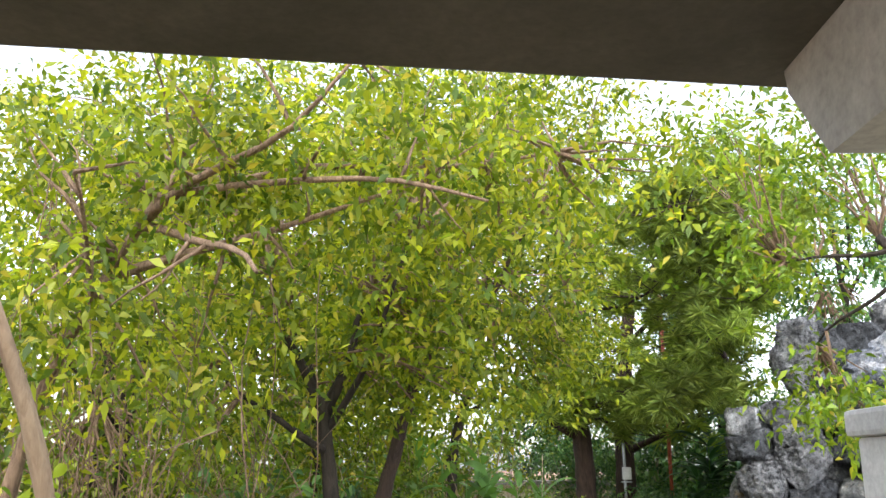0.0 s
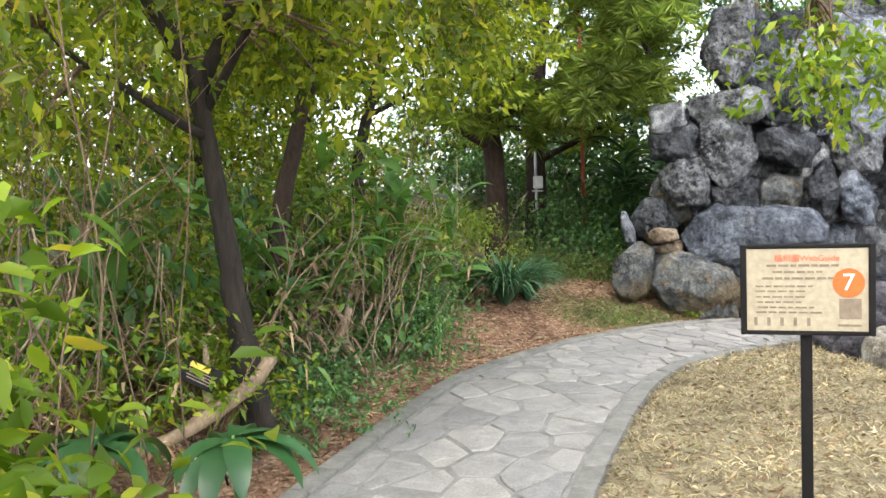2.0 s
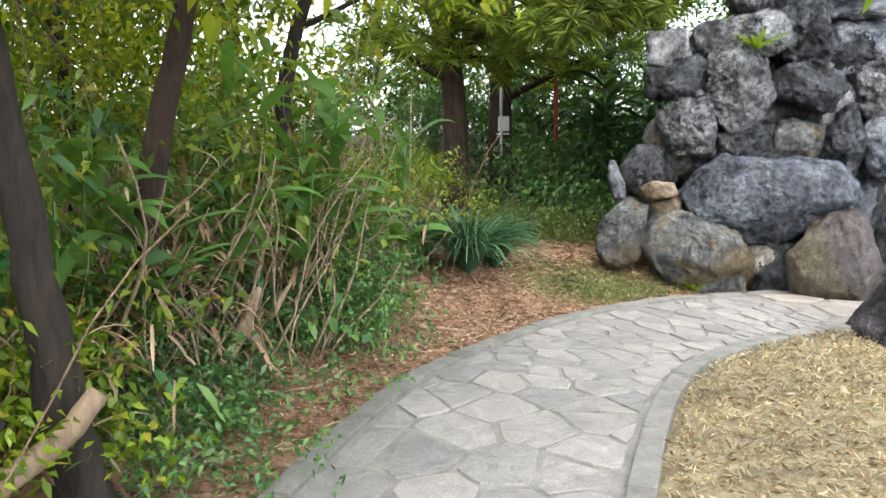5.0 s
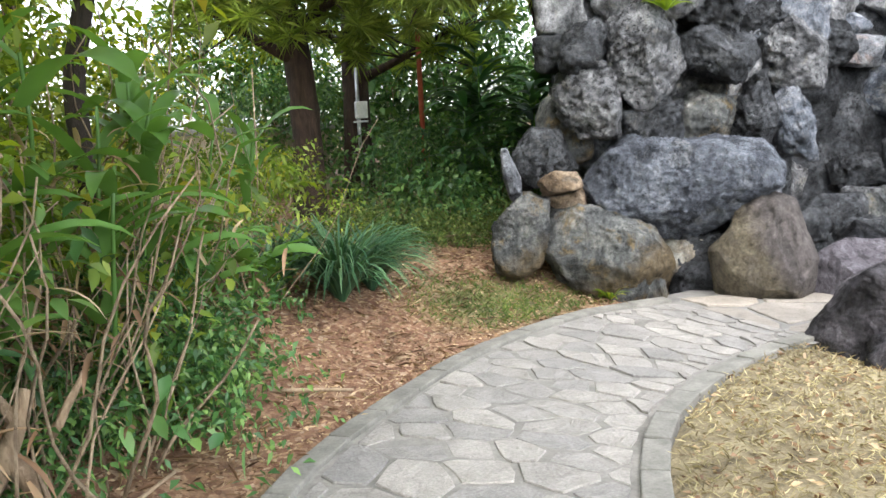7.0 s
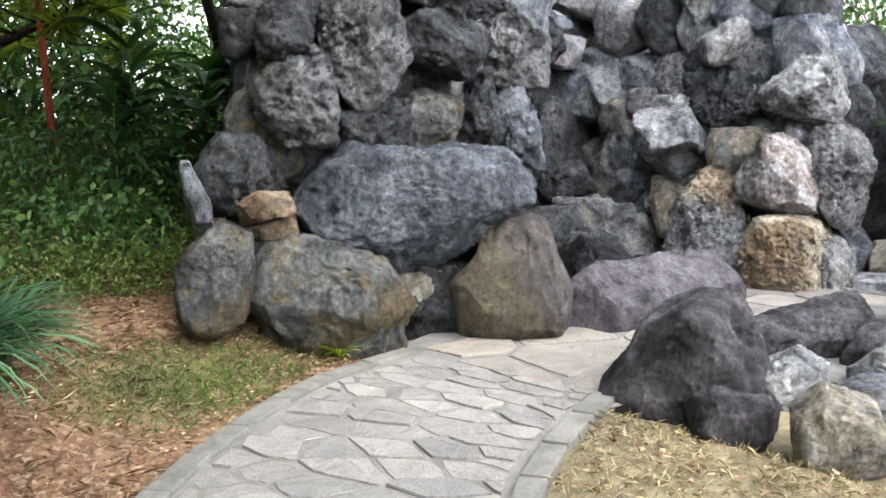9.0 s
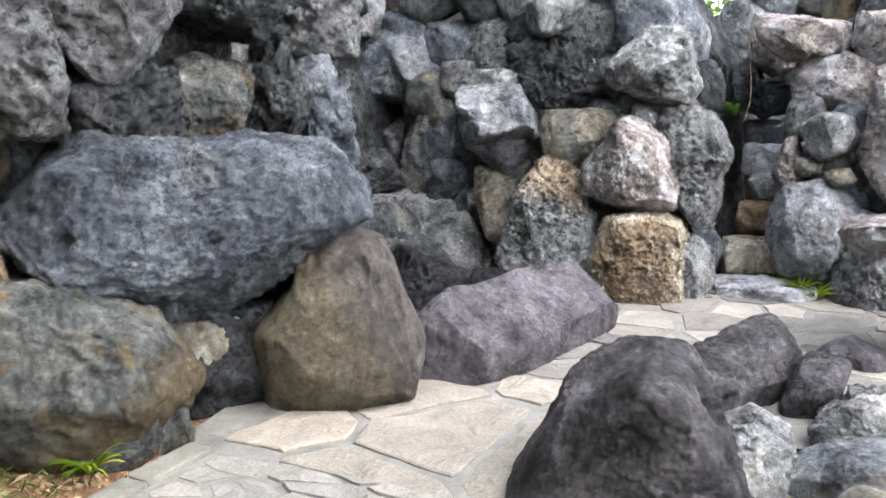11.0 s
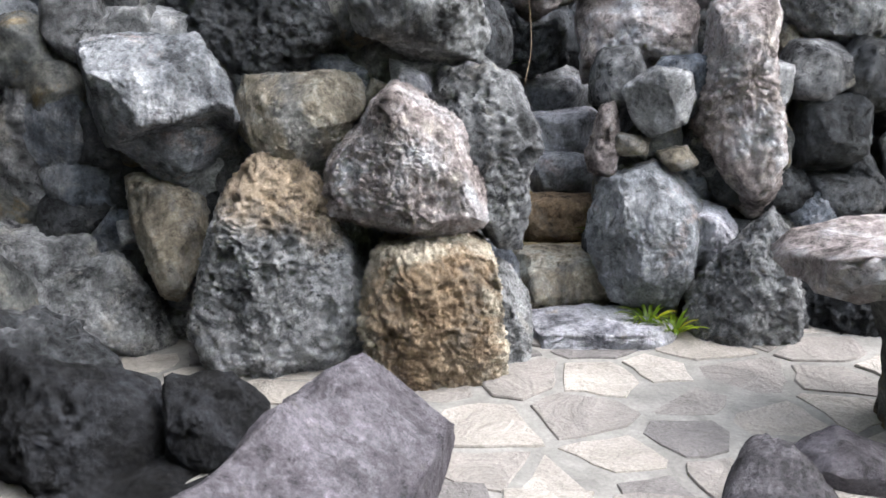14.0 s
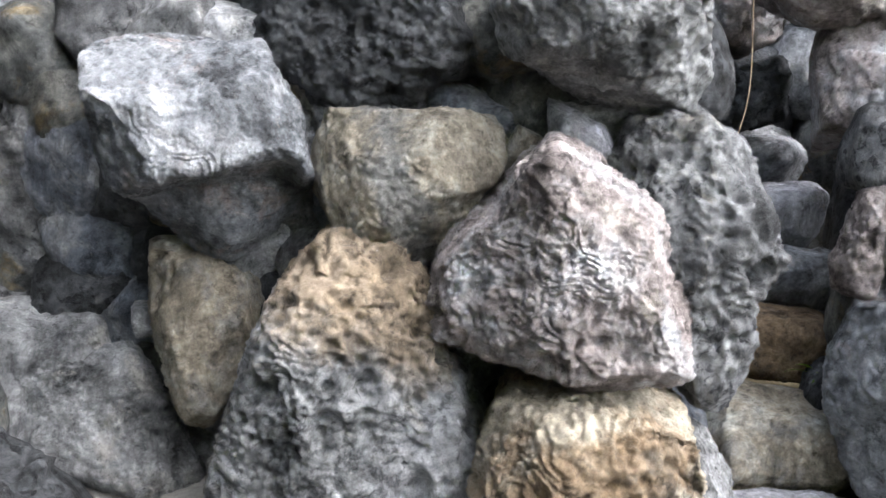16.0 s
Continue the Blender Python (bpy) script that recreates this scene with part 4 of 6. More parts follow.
rock("stone", "pit", 6.21, 11.20, 1.99, -47, 0.3, [(-0.26, 0.13), (0.03, 0.30), (0.26, 0.06), (0.26, -0.32), (-0.17, -0.25)])
rock("stone", "dark", 3.68, 11.25, 1.13, -30, 0.3, [(-0.28, 0.07), (-0.12, 0.27), (0.19, 0.22), (0.29, -0.07), (-0.01, -0.17), (-0.21, -0.26)])
rock("stone", "pale", 3.32, 11.20, 1.04, -28, 0.12, [(-0.09, 0.22), (-0.02, 0.21), (0.07, -0.01), (0.09, -0.22), (-0.01, -0.20)])
rock("stone", "rust", 3.66, 11.00, 0.95, -32, 0.18, [(-0.17, 0.03), (-0.02, 0.10), (0.15, 0.09), (0.18, -0.03), (-0.13, -0.09)])
rock("stone", "rust", 3.79, 11.15, 0.81, -32, 0.18, [(-0.18, 0.02), (0.15, 0.08), (0.18, -0.09), (-0.03, -0.09)])
rock("stone", "mossy", 3.34, 11.10, 0.60, -28, 0.3, [(-0.22, 0.03), (0.04, 0.28), (0.23, 0.21), (0.22, -0.07), (0.11, -0.41), (-0.18, -0.37)])
rock("stone", "mossy", 4.02, 10.90, 0.43, -35, 0.36, [(-0.52, 0.19), (-0.40, 0.34), (-0.05, 0.30), (0.37, 0.14), (0.54, -0.15), (0.43, -0.41), (0.07, -0.45), (-0.32, -0.36), (-0.52, -0.05)])
rock("stone", "tan", 4.84, 10.85, 0.22, -41, 0.25, [(-0.23, 0.18), (0.22, 0.23), (0.23, -0.01), (0.16, -0.25), (-0.12, -0.24), (-0.20, -0.12)])
rock("stone", "mossy", 4.08, 10.68, 0.14, -37, 0.14, [(-0.18, 0.06), (0.17, 0.07), (0.18, -0.21), (-0.17, -0.17)])
rock("stone", "dark", 5.24, 10.85, 0.52, -44, 0.25, [(-0.22, -0.04), (0.14, 0.22), (0.22, -0.01), (-0.05, -0.34)])
rock("stone", "pit", 4.63, 11.20, 3.13, -25, 0.35, [(-0.17, 0.43), (0.22, 0.51), (0.26, -0.07), (0.01, -0.54), (-0.27, -0.09)])
rock("stone", "blue", 6.33, 11.50, 3.13, -31, 0.35, [(-0.69, 0.22), (-0.24, 0.43), (0.42, 0.43), (0.65, -0.39), (0.00, -0.48), (-0.54, -0.36)])
rock("stone", "blue", 6.14, 11.40, 2.39, -31, 0.35, [(-0.50, 0.30), (0.11, 0.32), (0.49, 0.21), (0.48, -0.36), (-0.45, -0.26)])
rock("stone", "dark", 5.22, 11.10, 2.49, -28, 0.35, [(-0.22, 0.30), (0.11, 0.41), (0.22, -0.09), (0.15, -0.43), (-0.24, -0.19)])
rock("stone", "pit", 4.62, 11.10, 2.46, -25, 0.35, [(-0.45, 0.08), (0.19, 0.18), (0.44, 0.02), (0.24, -0.17), (-0.42, -0.17)])
rock("stone", "pit", 6.69, 11.70, 3.79, -32, 0.4, [(-0.65, 0.16), (-0.16, 0.40), (0.50, 0.23), (0.61, -0.37), (-0.53, -0.31)])
rock("stone", "dark", 7.24, 11.70, 4.50, -34, 0.4, [(-0.46, 0.42), (0.34, 0.43), (0.44, -0.48), (-0.35, -0.44)])
rock("stone", "dark", 5.20, 11.30, 2.68, -29, 0.35, [(-0.34, 0.05), (-0.04, 0.22), (0.32, 0.08), (0.34, -0.23), (-0.20, -0.21)])
rock("stone", "blue", 5.74, 11.40, 3.01, -32, 0.35, [(-0.46, 0.14), (-0.04, 0.30), (0.41, 0.15), (0.46, -0.29), (-0.02, -0.30), (-0.33, -0.13)])
rock("stone", "dark", 5.98, 11.40, 2.36, -33, 0.3, [(-0.29, 0.30), (0.22, 0.31), (0.28, -0.27), (-0.20, -0.32)])
rock("stone", "pit", 6.57, 11.50, 2.85, -35, 0.3, [(-0.22, 0.19), (0.17, 0.23), (0.22, -0.22), (-0.17, -0.24)])
rock("stone", "blue", 6.57, 11.50, 2.46, -35, 0.3, [(-0.20, 0.12), (0.16, 0.14), (0.20, -0.16), (-0.16, -0.14)])
rock("stone", "dark", 7.15, 11.90, 2.08, -36, 0.3, [(-0.38, 0.22), (0.35, 0.20), (0.37, -0.15), (-0.33, -0.20)])
rock("stone_slab", "slab", 4.63, 10.75, 0.86, -41, 0.32, [(-0.79, 0.27), (-0.69, 0.41), (-0.37, 0.43), (-0.21, 0.38), (0.23, 0.38), (0.67, 0.33), (0.80, 0.14), (0.78, 0.00), (0.50, -0.13), (0.29, -0.33), (0.04, -0.43), (-0.16, -0.39), (-0.49, -0.26), (-0.68, -0.17), (-0.79, 0.02)])
rock("standing_stone", "stand", 5.09, 10.27, 0.38, -54, 0.3, [(-0.16, 0.36), (0.04, 0.47), (0.22, 0.36), (0.30, 0.10), (0.39, -0.10), (0.37, -0.42), (0.36, -0.75), (-0.14, -0.8), (-0.46, -0.75), (-0.36, -0.02), (-0.19, 0.16)])
rock("low_boulder", "wedge", 6.1, 9.72, 0.1, -15, 0.26, [(-0.84, -0.3), (-0.86, 0.02), (-0.68, 0.22), (-0.45, 0.31), (0.0, 0.32), (0.45, 0.29), (0.68, 0.25), (0.84, 0.02), (0.8, -0.3)], cuts=((0.0, -0.55, 0.83, 0.18), (0.05, -1.0, -0.05, 0.22), (-0.8, -0.5, 0.25, 0.72), (0.8, -0.6, 0.15, 0.66)))
rock("dark_boulder", "lava", 4.70, 8.76, 0.20, -72, 0.4, [(-0.41, -0.42), (-0.37, -0.14), (-0.25, 0.03), (-0.19, 0.16), (0.01, 0.31), (0.25, 0.31), (0.32, 0.15), (0.39, -0.07), (0.30, -0.34), (0.10, -0.41), (-0.21, -0.46)])
rock("dark_boulder", "lava", 5.83, 8.53, 0.06, -22, 0.2, [(-0.6, -0.25), (0.55, -0.25), (0.62, 0.0), (0.52, 0.21), (0.3, 0.23), (-0.2, 0.2), (-0.5, 0.1), (-0.62, -0.05)], cuts=((-0.1, -0.35, 0.94, 0.2), (0.8, -0.5, 0.2, 0.5)))
rock("small_boulder", "lava", 4.41, 8.32, 0.05, -60, 0.22, [(-0.25, 0.03), (-0.09, 0.11), (0.15, 0.07), (0.24, -0.02), (0.15, -0.22), (-0.19, -0.24)])
rock("small_boulder", "tan", 4.40, 7.83, 0.11, -65, 0.25, [(-0.20, 0.06), (-0.07, 0.17), (0.13, 0.10), (0.19, -0.13), (-0.01, -0.18), (-0.18, -0.08)])
rock("small_boulder", "grey", 5.15, 8.39, 0.03, -82, 0.25, [(-0.18, 0.04), (0.01, 0.14), (0.17, 0.07), (0.18, -0.23), (-0.15, -0.28)])
rock("small_boulder", "lava", 5.86, 8.21, 0.09, -86, 0.2, [(-0.14, -0.07), (-0.04, 0.12), (0.13, 0.10), (0.08, -0.06), (-0.10, -0.26)])
rock("small_boulder", "grey", 5.54, 8.01, 0.05, -88, 0.25, [(-0.17, 0.01), (-0.05, 0.13), (0.13, 0.16), (0.17, -0.07), (-0.10, -0.28)])
rock("small_boulder", "pale", 5.17, 8.03, -0.00, -88, 0.25, [(-0.20, -0.02), (-0.01, 0.10), (0.18, 0.11), (0.19, -0.06), (-0.17, -0.26)])
rock("small_boulder", "wedge", 6.59, 8.08, 0.03, -99, 0.16, [(-0.19, 0.01), (-0.05, 0.09), (0.13, 0.02), (0.18, -0.04), (-0.02, -0.22)])
# flat slab added to stand in for the basin's dark floor
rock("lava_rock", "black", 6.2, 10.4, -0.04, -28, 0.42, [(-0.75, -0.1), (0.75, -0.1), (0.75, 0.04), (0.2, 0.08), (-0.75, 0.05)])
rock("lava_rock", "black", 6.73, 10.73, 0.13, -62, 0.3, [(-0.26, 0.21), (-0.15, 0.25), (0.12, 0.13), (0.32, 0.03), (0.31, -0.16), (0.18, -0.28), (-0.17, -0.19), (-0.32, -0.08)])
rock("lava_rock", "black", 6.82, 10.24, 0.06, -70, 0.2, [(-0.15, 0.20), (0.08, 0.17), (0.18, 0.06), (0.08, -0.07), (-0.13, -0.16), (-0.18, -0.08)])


# the mass behind the faced stones, added to block light and darken the gaps
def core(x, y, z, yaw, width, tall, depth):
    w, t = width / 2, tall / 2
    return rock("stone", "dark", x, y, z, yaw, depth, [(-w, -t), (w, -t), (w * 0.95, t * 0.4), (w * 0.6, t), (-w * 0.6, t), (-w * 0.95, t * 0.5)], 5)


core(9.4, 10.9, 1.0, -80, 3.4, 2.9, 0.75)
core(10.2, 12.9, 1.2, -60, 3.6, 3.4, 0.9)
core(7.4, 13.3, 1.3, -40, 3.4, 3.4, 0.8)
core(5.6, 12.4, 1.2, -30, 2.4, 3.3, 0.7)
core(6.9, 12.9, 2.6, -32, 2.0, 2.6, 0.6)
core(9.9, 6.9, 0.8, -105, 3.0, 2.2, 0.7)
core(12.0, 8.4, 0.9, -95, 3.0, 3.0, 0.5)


def rubble(x0, y0, x1, y1, z0, z1, pitch, seed):
    """Packing stones that fill the wall between and above the large ones."""
    r1 = random.Random(seed)
    ln = math.hypot(x1 - x0, y1 - y0)
    yaw = math.degrees(math.atan2(y1 - y0, x1 - x0))
    zz = z0
    while zz < z1:
        s = r1.uniform(0, pitch)
        while s < ln:
            w, h = pitch * r1.uniform(0.45, 0.8), pitch * r1.uniform(0.4, 0.68)
            q = [(-w * r1.uniform(0.7, 1), -h * r1.uniform(0.6, 1)), (0, -h), (w * r1.uniform(0.7, 1), -h * r1.uniform(0.6, 1)), (w, h * r1.uniform(-0.2, 0.4)), (w * r1.uniform(0.5, 1), h), (-w * r1.uniform(0.5, 1), h), (-w, h * r1.uniform(-0.3, 0.4))]
            k = s / ln
            rock("stone", r1.choice(("dark", "pit", "grey", "dark", "blue", "mossy")), x0 + (x1 - x0) * k, y0 + (y1 - y0) * k + 0.0, zz + r1.uniform(-0.08, 0.08), yaw + r1.uniform(-12, 12), pitch * r1.uniform(0.4, 0.6), q, 4)
            s += pitch * r1.uniform(0.8, 1.15)
        zz += pitch * 0.85


rubble(8.45, 11.9, 8.3, 9.3, 0.15, 2.4, 0.48, 1)
rubble(6.0, 12.5, 9.4, 12.5, 0.2, 2.9, 0.6, 2)
rubble(4.2, 11.5, 6.4, 11.6, 0.4, 2.5, 0.52, 3)
rubble(5.1, 11.7, 7.4, 12.0, 2.4, 3.7, 0.55, 4)
rubble(9.0, 8.2, 8.9, 6.0, 0.15, 1.9, 0.5, 5)
rubble(10.6, 9.6, 10.7, 7.6, 0.9, 2.5, 0.5, 6)
rubble(6.6, 11.4, 7.9, 11.5, 0.0, 0.5, 0.4, 7)
rubble(8.0, 11.5, 8.08, 9.35, 0.05, 1.55, 0.27, 8)
rubble(8.45, 8.6, 8.4, 7.3, 0.1, 1.3, 0.3, 9)
rubble(3.75, 11.35, 5.9, 11.45, 1.2, 2.4, 0.34, 10)

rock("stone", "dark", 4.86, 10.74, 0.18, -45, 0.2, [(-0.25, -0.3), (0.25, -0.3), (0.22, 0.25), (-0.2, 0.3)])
rock("stone", "mossy", 4.2, 10.72, 0.12, -40, 0.16, [(-0.2, -0.25), (0.25, -0.25), (0.2, 0.1), (-0.15, 0.14)])

# ---- stone steps beside the square stone ----
steps_thing = empty("stone_steps", pose(8.1, 8.85, 0), "short flight of rough stone steps in the rockery", "steps")
for k, (x0, x1, y0, y1, z0, z1, style) in enumerate(((7.62, 8.16, 8.4, 9.1, -0.02, 0.065, "white"), (8.1, 8.6, 8.6, 9.12, 0.0, 0.285, "tan"), (8.53, 8.9, 8.62, 9.05, 0.28, 0.5, "rust"),
                                                  (8.83, 9.15, 8.55, 9.0, 0.48, 0.7, "pale"), (9.02, 9.4, 8.6, 9.1, 0.68, 0.92, "white"), (9.3, 9.8, 8.6, 9.15, 0.9, 1.09, "pale"))):
    w, h = (y1 - y0) / 2, (z1 - z0) / 2
    ob = rock("stone", style, 0, 0, 0, -90, (x1 - x0) / 2, [(-w, -h), (w, -h), (w, h * 0.85), (w * 0.8, h), (-w * 0.85, h), (-w, h * 0.9)])
    ob.name = "step"
    ob.parent = steps_thing
    ob.matrix_basis = pose(-8.1, -8.85, 0) @ pose((x0 + x1) / 2, (y0 + y1) / 2, (z0 + z1) / 2, 0, 0, -90)

# ---- stone table ----
table = empty("stone_table", pose(6.85, 7.64, 0), "rough stone table with a thick slab top on a stone pedestal", "table")
for nm, style, z, depth, outline in (("tabletop", "brown", 0.6, 0.45, [(-0.55, -0.07), (0.55, -0.07), (0.58, 0.0), (0.53, 0.08), (-0.5, 0.08), (-0.59, 0.02)]),
                                     ("pedestal", "mossy", 0.24, 0.24, [(-0.22, -0.3), (0.2, -0.3), (0.16, 0.0), (0.22, 0.32), (-0.3, 0.32), (-0.2, 0.05)])):
    ob = rock("stone", style, 0, 0, 0, 0, depth, outline)
    ob.name = nm
    ob.parent = table
    ob.matrix_basis = pose(0, 0, z, 0, 0, -100)


# ---- paving ----
def clip_half(poly, mx, my, nx, ny):
    out = []
    for i, a in enumerate(poly):
        b = poly[(i + 1) % len(poly)]
        da, db = (a[0] - mx) * nx + (a[1] - my) * ny, (b[0] - mx) * nx + (b[1] - my) * ny
        if da <= 0:
            out.append(a)
        if (da < 0 < db) or (db < 0 < da):
            t = da / (da - db)
            out.append((a[0] + (b[0] - a[0]) * t, a[1] + (b[1] - a[1]) * t))
    return out


def crazy_cells(outline, pitch, rng, gap):
    """Irregular stones that fill a convex outline."""
    xs, ys = [q[0] for q in outline], [q[1] for q in outline]
    seeds = []
    for _ in range(int((max(xs) - min(xs) + 2 * pitch) * (max(ys) - min(ys) + 2 * pitch) / (pitch * pitch) * 26)):
        q = (rng.uniform(min(xs) - pitch, max(xs) + pitch), rng.uniform(min(ys) - pitch, max(ys) + pitch))
        room = pitch * rng.choice((0.55, 0.75, 0.95))
        if all((q[0] - w[0]) ** 2 + (q[1] - w[1]) ** 2 > room * room for w in seeds):
            seeds.append(q)
    cells = []
    for a in seeds:
        poly = list(outline)
        for b in seeds:
            d = math.hypot(b[0] - a[0], b[1] - a[1])
            if 0 < d < pitch * 3.2 and poly:
                nx, ny = (b[0] - a[0]) / d, (b[1] - a[1]) / d
                cut = d / 2 - gap
                poly = clip_half(poly, a[0] + nx * cut, a[1] + ny * cut, nx, ny)
        if len(poly) >= 3:
            area = 0.5 * abs(sum(p[0] * q[1] - p[1] * q[0] for p, q in zip(poly, poly[1:] + poly[:1])))
            if area > pitch * pitch * 0.06:
                cells.append(poly)
    return cells


def flagstone(poly, parent, rng, top=0.0, thick=0.05, material=None, rough=0.014):
    """One flag with a worn chamfer and a slightly uneven top."""
    n = len(poly)
    cx, cy = sum(q[0] for q in poly) / n, sum(q[1] for q in poly) / n
    lift = top + rng.uniform(-0.006, 0.008)
    tx, ty = rng.uniform(-0.02, 0.02), rng.uniform(-0.02, 0.02)
    pts = []
    for i, q in enumerate(poly):
        w = poly[(i + 1) % n]
        ln = math.hypot(w[0] - q[0], w[1] - q[1])
        parts = max(1, int(ln / 0.085))
        for k in range(parts):
            t = (k + (0.14 if k == 0 and ln > 0.1 else 0.0)) / parts
            px, py = q[0] + (w[0] - q[0]) * t, q[1] + (w[1] - q[1]) * t
            ox, oy = cx - px, cy - py
            ol = math.hypot(ox, oy) or 1
            k2 = rng.uniform(0.0, rough)
            pts.append((px + ox / ol * k2, py + oy / ol * k2))
    n = len(pts)
    v = []
    for shrink, dz in ((1.0, -thick), (1.0, -0.006), (0.975, 0.0)):
        for q in pts:
            px, py = (q[0] - cx) * shrink, (q[1] - cy) * shrink
            v.append((px, py, dz + (px * tx + py * ty if dz > -0.02 else 0)))
    f = [tuple(range(2 * n, 3 * n))]
    for lay in range(2):
        for i in range(n):
            i2 = (i + 1) % n
            f.append((lay * n + i, lay * n + i2, (lay + 1) * n + i2, (lay + 1) * n + i))
    ob = mesh_object("flagstone", v, f, material or FLAG, parent)
    ob.matrix_basis = pose(cx, cy, lift)
    return ob


def path_point(s, w):
    """A point of the path: s along it (0 to 1), w across it."""
    k = min(max(s, 0), 0.9999) * (len(LX) - 1)
    i = int(k)
    a = LX[i] * (1 - k + i) + LX[i + 1] * (k - i)
    b = RX[i] * (1 - k + i) + RX[i + 1] * (k - i)
    return a * (1 - w) + b * w


path = mesh_object("garden_path", [(*q, -0.007) for q in LX] + [(*q, -0.007) for q in RX],
                   [(i, i + len(LX), i + len(LX) + 1, i + 1) for i in range(len(LX) - 1)], MORTAR)
tagged(path, "curving garden path of grey crazy paving with kerb stones", "path", kind="structure")
rng = random.Random(11)
length = float(np.hypot(*(np.diff((LX + RX) / 2, axis=0).T)).sum())
for poly in crazy_cells([(0, 0.16), (length, 0.16), (length, 1.44), (0, 1.44)], 0.42, rng, 0.007):
    flagstone([tuple(path_point(q[0] / length, q[1] / 1.6)) for q in poly], path, rng)

YARD = [(4.28, 8.9), (5.2, 8.75), (5.5, 7.8), (5.5, 6.8), (8.5, 6.7), (8.35, 9.3), (7.95, 11.3), (7.2, 11.4), (6.4, 11.2), (5.3, 10.8), (4.3, 10.6)]
yard = mesh_object("paved_yard", [(*q, -0.006) for q in YARD], [tuple(range(len(YARD)))], MORTAR_PALE)
tagged(yard, "small yard of pale crazy paving before the rockery", "paving", kind="structure")
for outline, pitch in (([(4.32, 8.92), (5.6, 8.72), (5.75, 10.2), (4.35, 10.45)], 0.8), ([(5.63, 8.72), (6.4, 8.2), (6.6, 9.7), (5.78, 10.2)], 0.46),
                       ([(6.0, 7.3), (8.3, 7.0), (7.9, 9.2), (7.7, 11.2), (7.2, 11.2), (6.7, 10.3), (6.62, 9.7)], 0.44)):
    for poly in crazy_cells(outline, pitch, rng, 0.012):
        flagstone(poly, yard, rng, material=FLAG_PALE if pitch < 0.7 else FLAG_WARM, rough=0.024)


def kerbs(line, inward):
    """Long narrow kerb stones laid end to end along an edge of the path."""
    d = np.concatenate([[0], np.cumsum(np.hypot(*np.diff(line, axis=0).T))])
    s = 0.0
    while s < d[-1] - 0.3:
        ln = rng.uniform(0.3, 0.42)
        a = np.array([np.interp(s + 0.004, d, line[:, 0]), np.interp(s + 0.004, d, line[:, 1])])
        b = np.array([np.interp(s + ln - 0.004, d, line[:, 0]), np.interp(s + ln - 0.004, d, line[:, 1])])
        mid, ang = (a + b) / 2, math.atan2(b[1] - a[1], b[0] - a[0])
        bm = box(float(np.hypot(*(b - a))), 0.125, 0.09, (0, 0, -0.072), 0.009)
        ob = part("kerb_stone", bm, KERB, path)
        nrm = np.array([-math.sin(ang), math.cos(ang)]) * inward
        ob.matrix_basis = pose(mid[0] + nrm[0] * 0.065, mid[1] + nrm[1] * 0.065, rng.uniform(-0.003, 0.006), rng.uniform(-1, 1), 0, math.degrees(ang))
        s += ln


kerbs(LX, -1)
kerbs(RX, 1)


# ---- plants ----
def limb_line(rng, a, b, bend=0.12, n=7):
    a, b = Vector(a), Vector(b)
    ln = (b - a).length
    side = [Vector((rng.uniform(-1, 1), rng.uniform(-1, 1), rng.uniform(-0.6, 0.6))) * bend * ln for _ in range(3)]
    out = []
    for i in range(n):
        t = i / (n - 1)
        w = math.sin(math.pi * t)
        out.append(a.lerp(b, t) + side[0] * w * 0.6 + side[1] * math.sin(2 * math.pi * t) * 0.35 + side[2] * math.sin(3 * math.pi * t) * 0.15)
    return out


def sprays(rng, centres, radius, count, size, flat=0.7, spread=1.0):
    """Leaves set on twigs round each centre: short sprays with leaves on both sides."""
    cs, ws, ss = [], [], []
    per = 7
    for c in centres:
        k = max(1, int(count / per))
        start = np.asarray(c) + rng.normal(size=(k, 3)) * radius * np.array([0.55, 0.55, 0.55 * flat])
        way = rng.normal(size=(k, 3)) * np.array([1, 1, 0.5]) + np.array([0, 0, -0.15])
        way /= np.linalg.norm(way, axis=1, keepdims=True)
        for i in range(per):
            cs.append(start + way * size * 0.75 * i * spread)
            ws.append(way * 0.6 + rng.normal(size=(k, 3)) * 0.6)
            ss.append(size * rng.uniform(0.65, 1.2, k))
    return np.concatenate(cs), np.concatenate(ws), np.concatenate(ss)


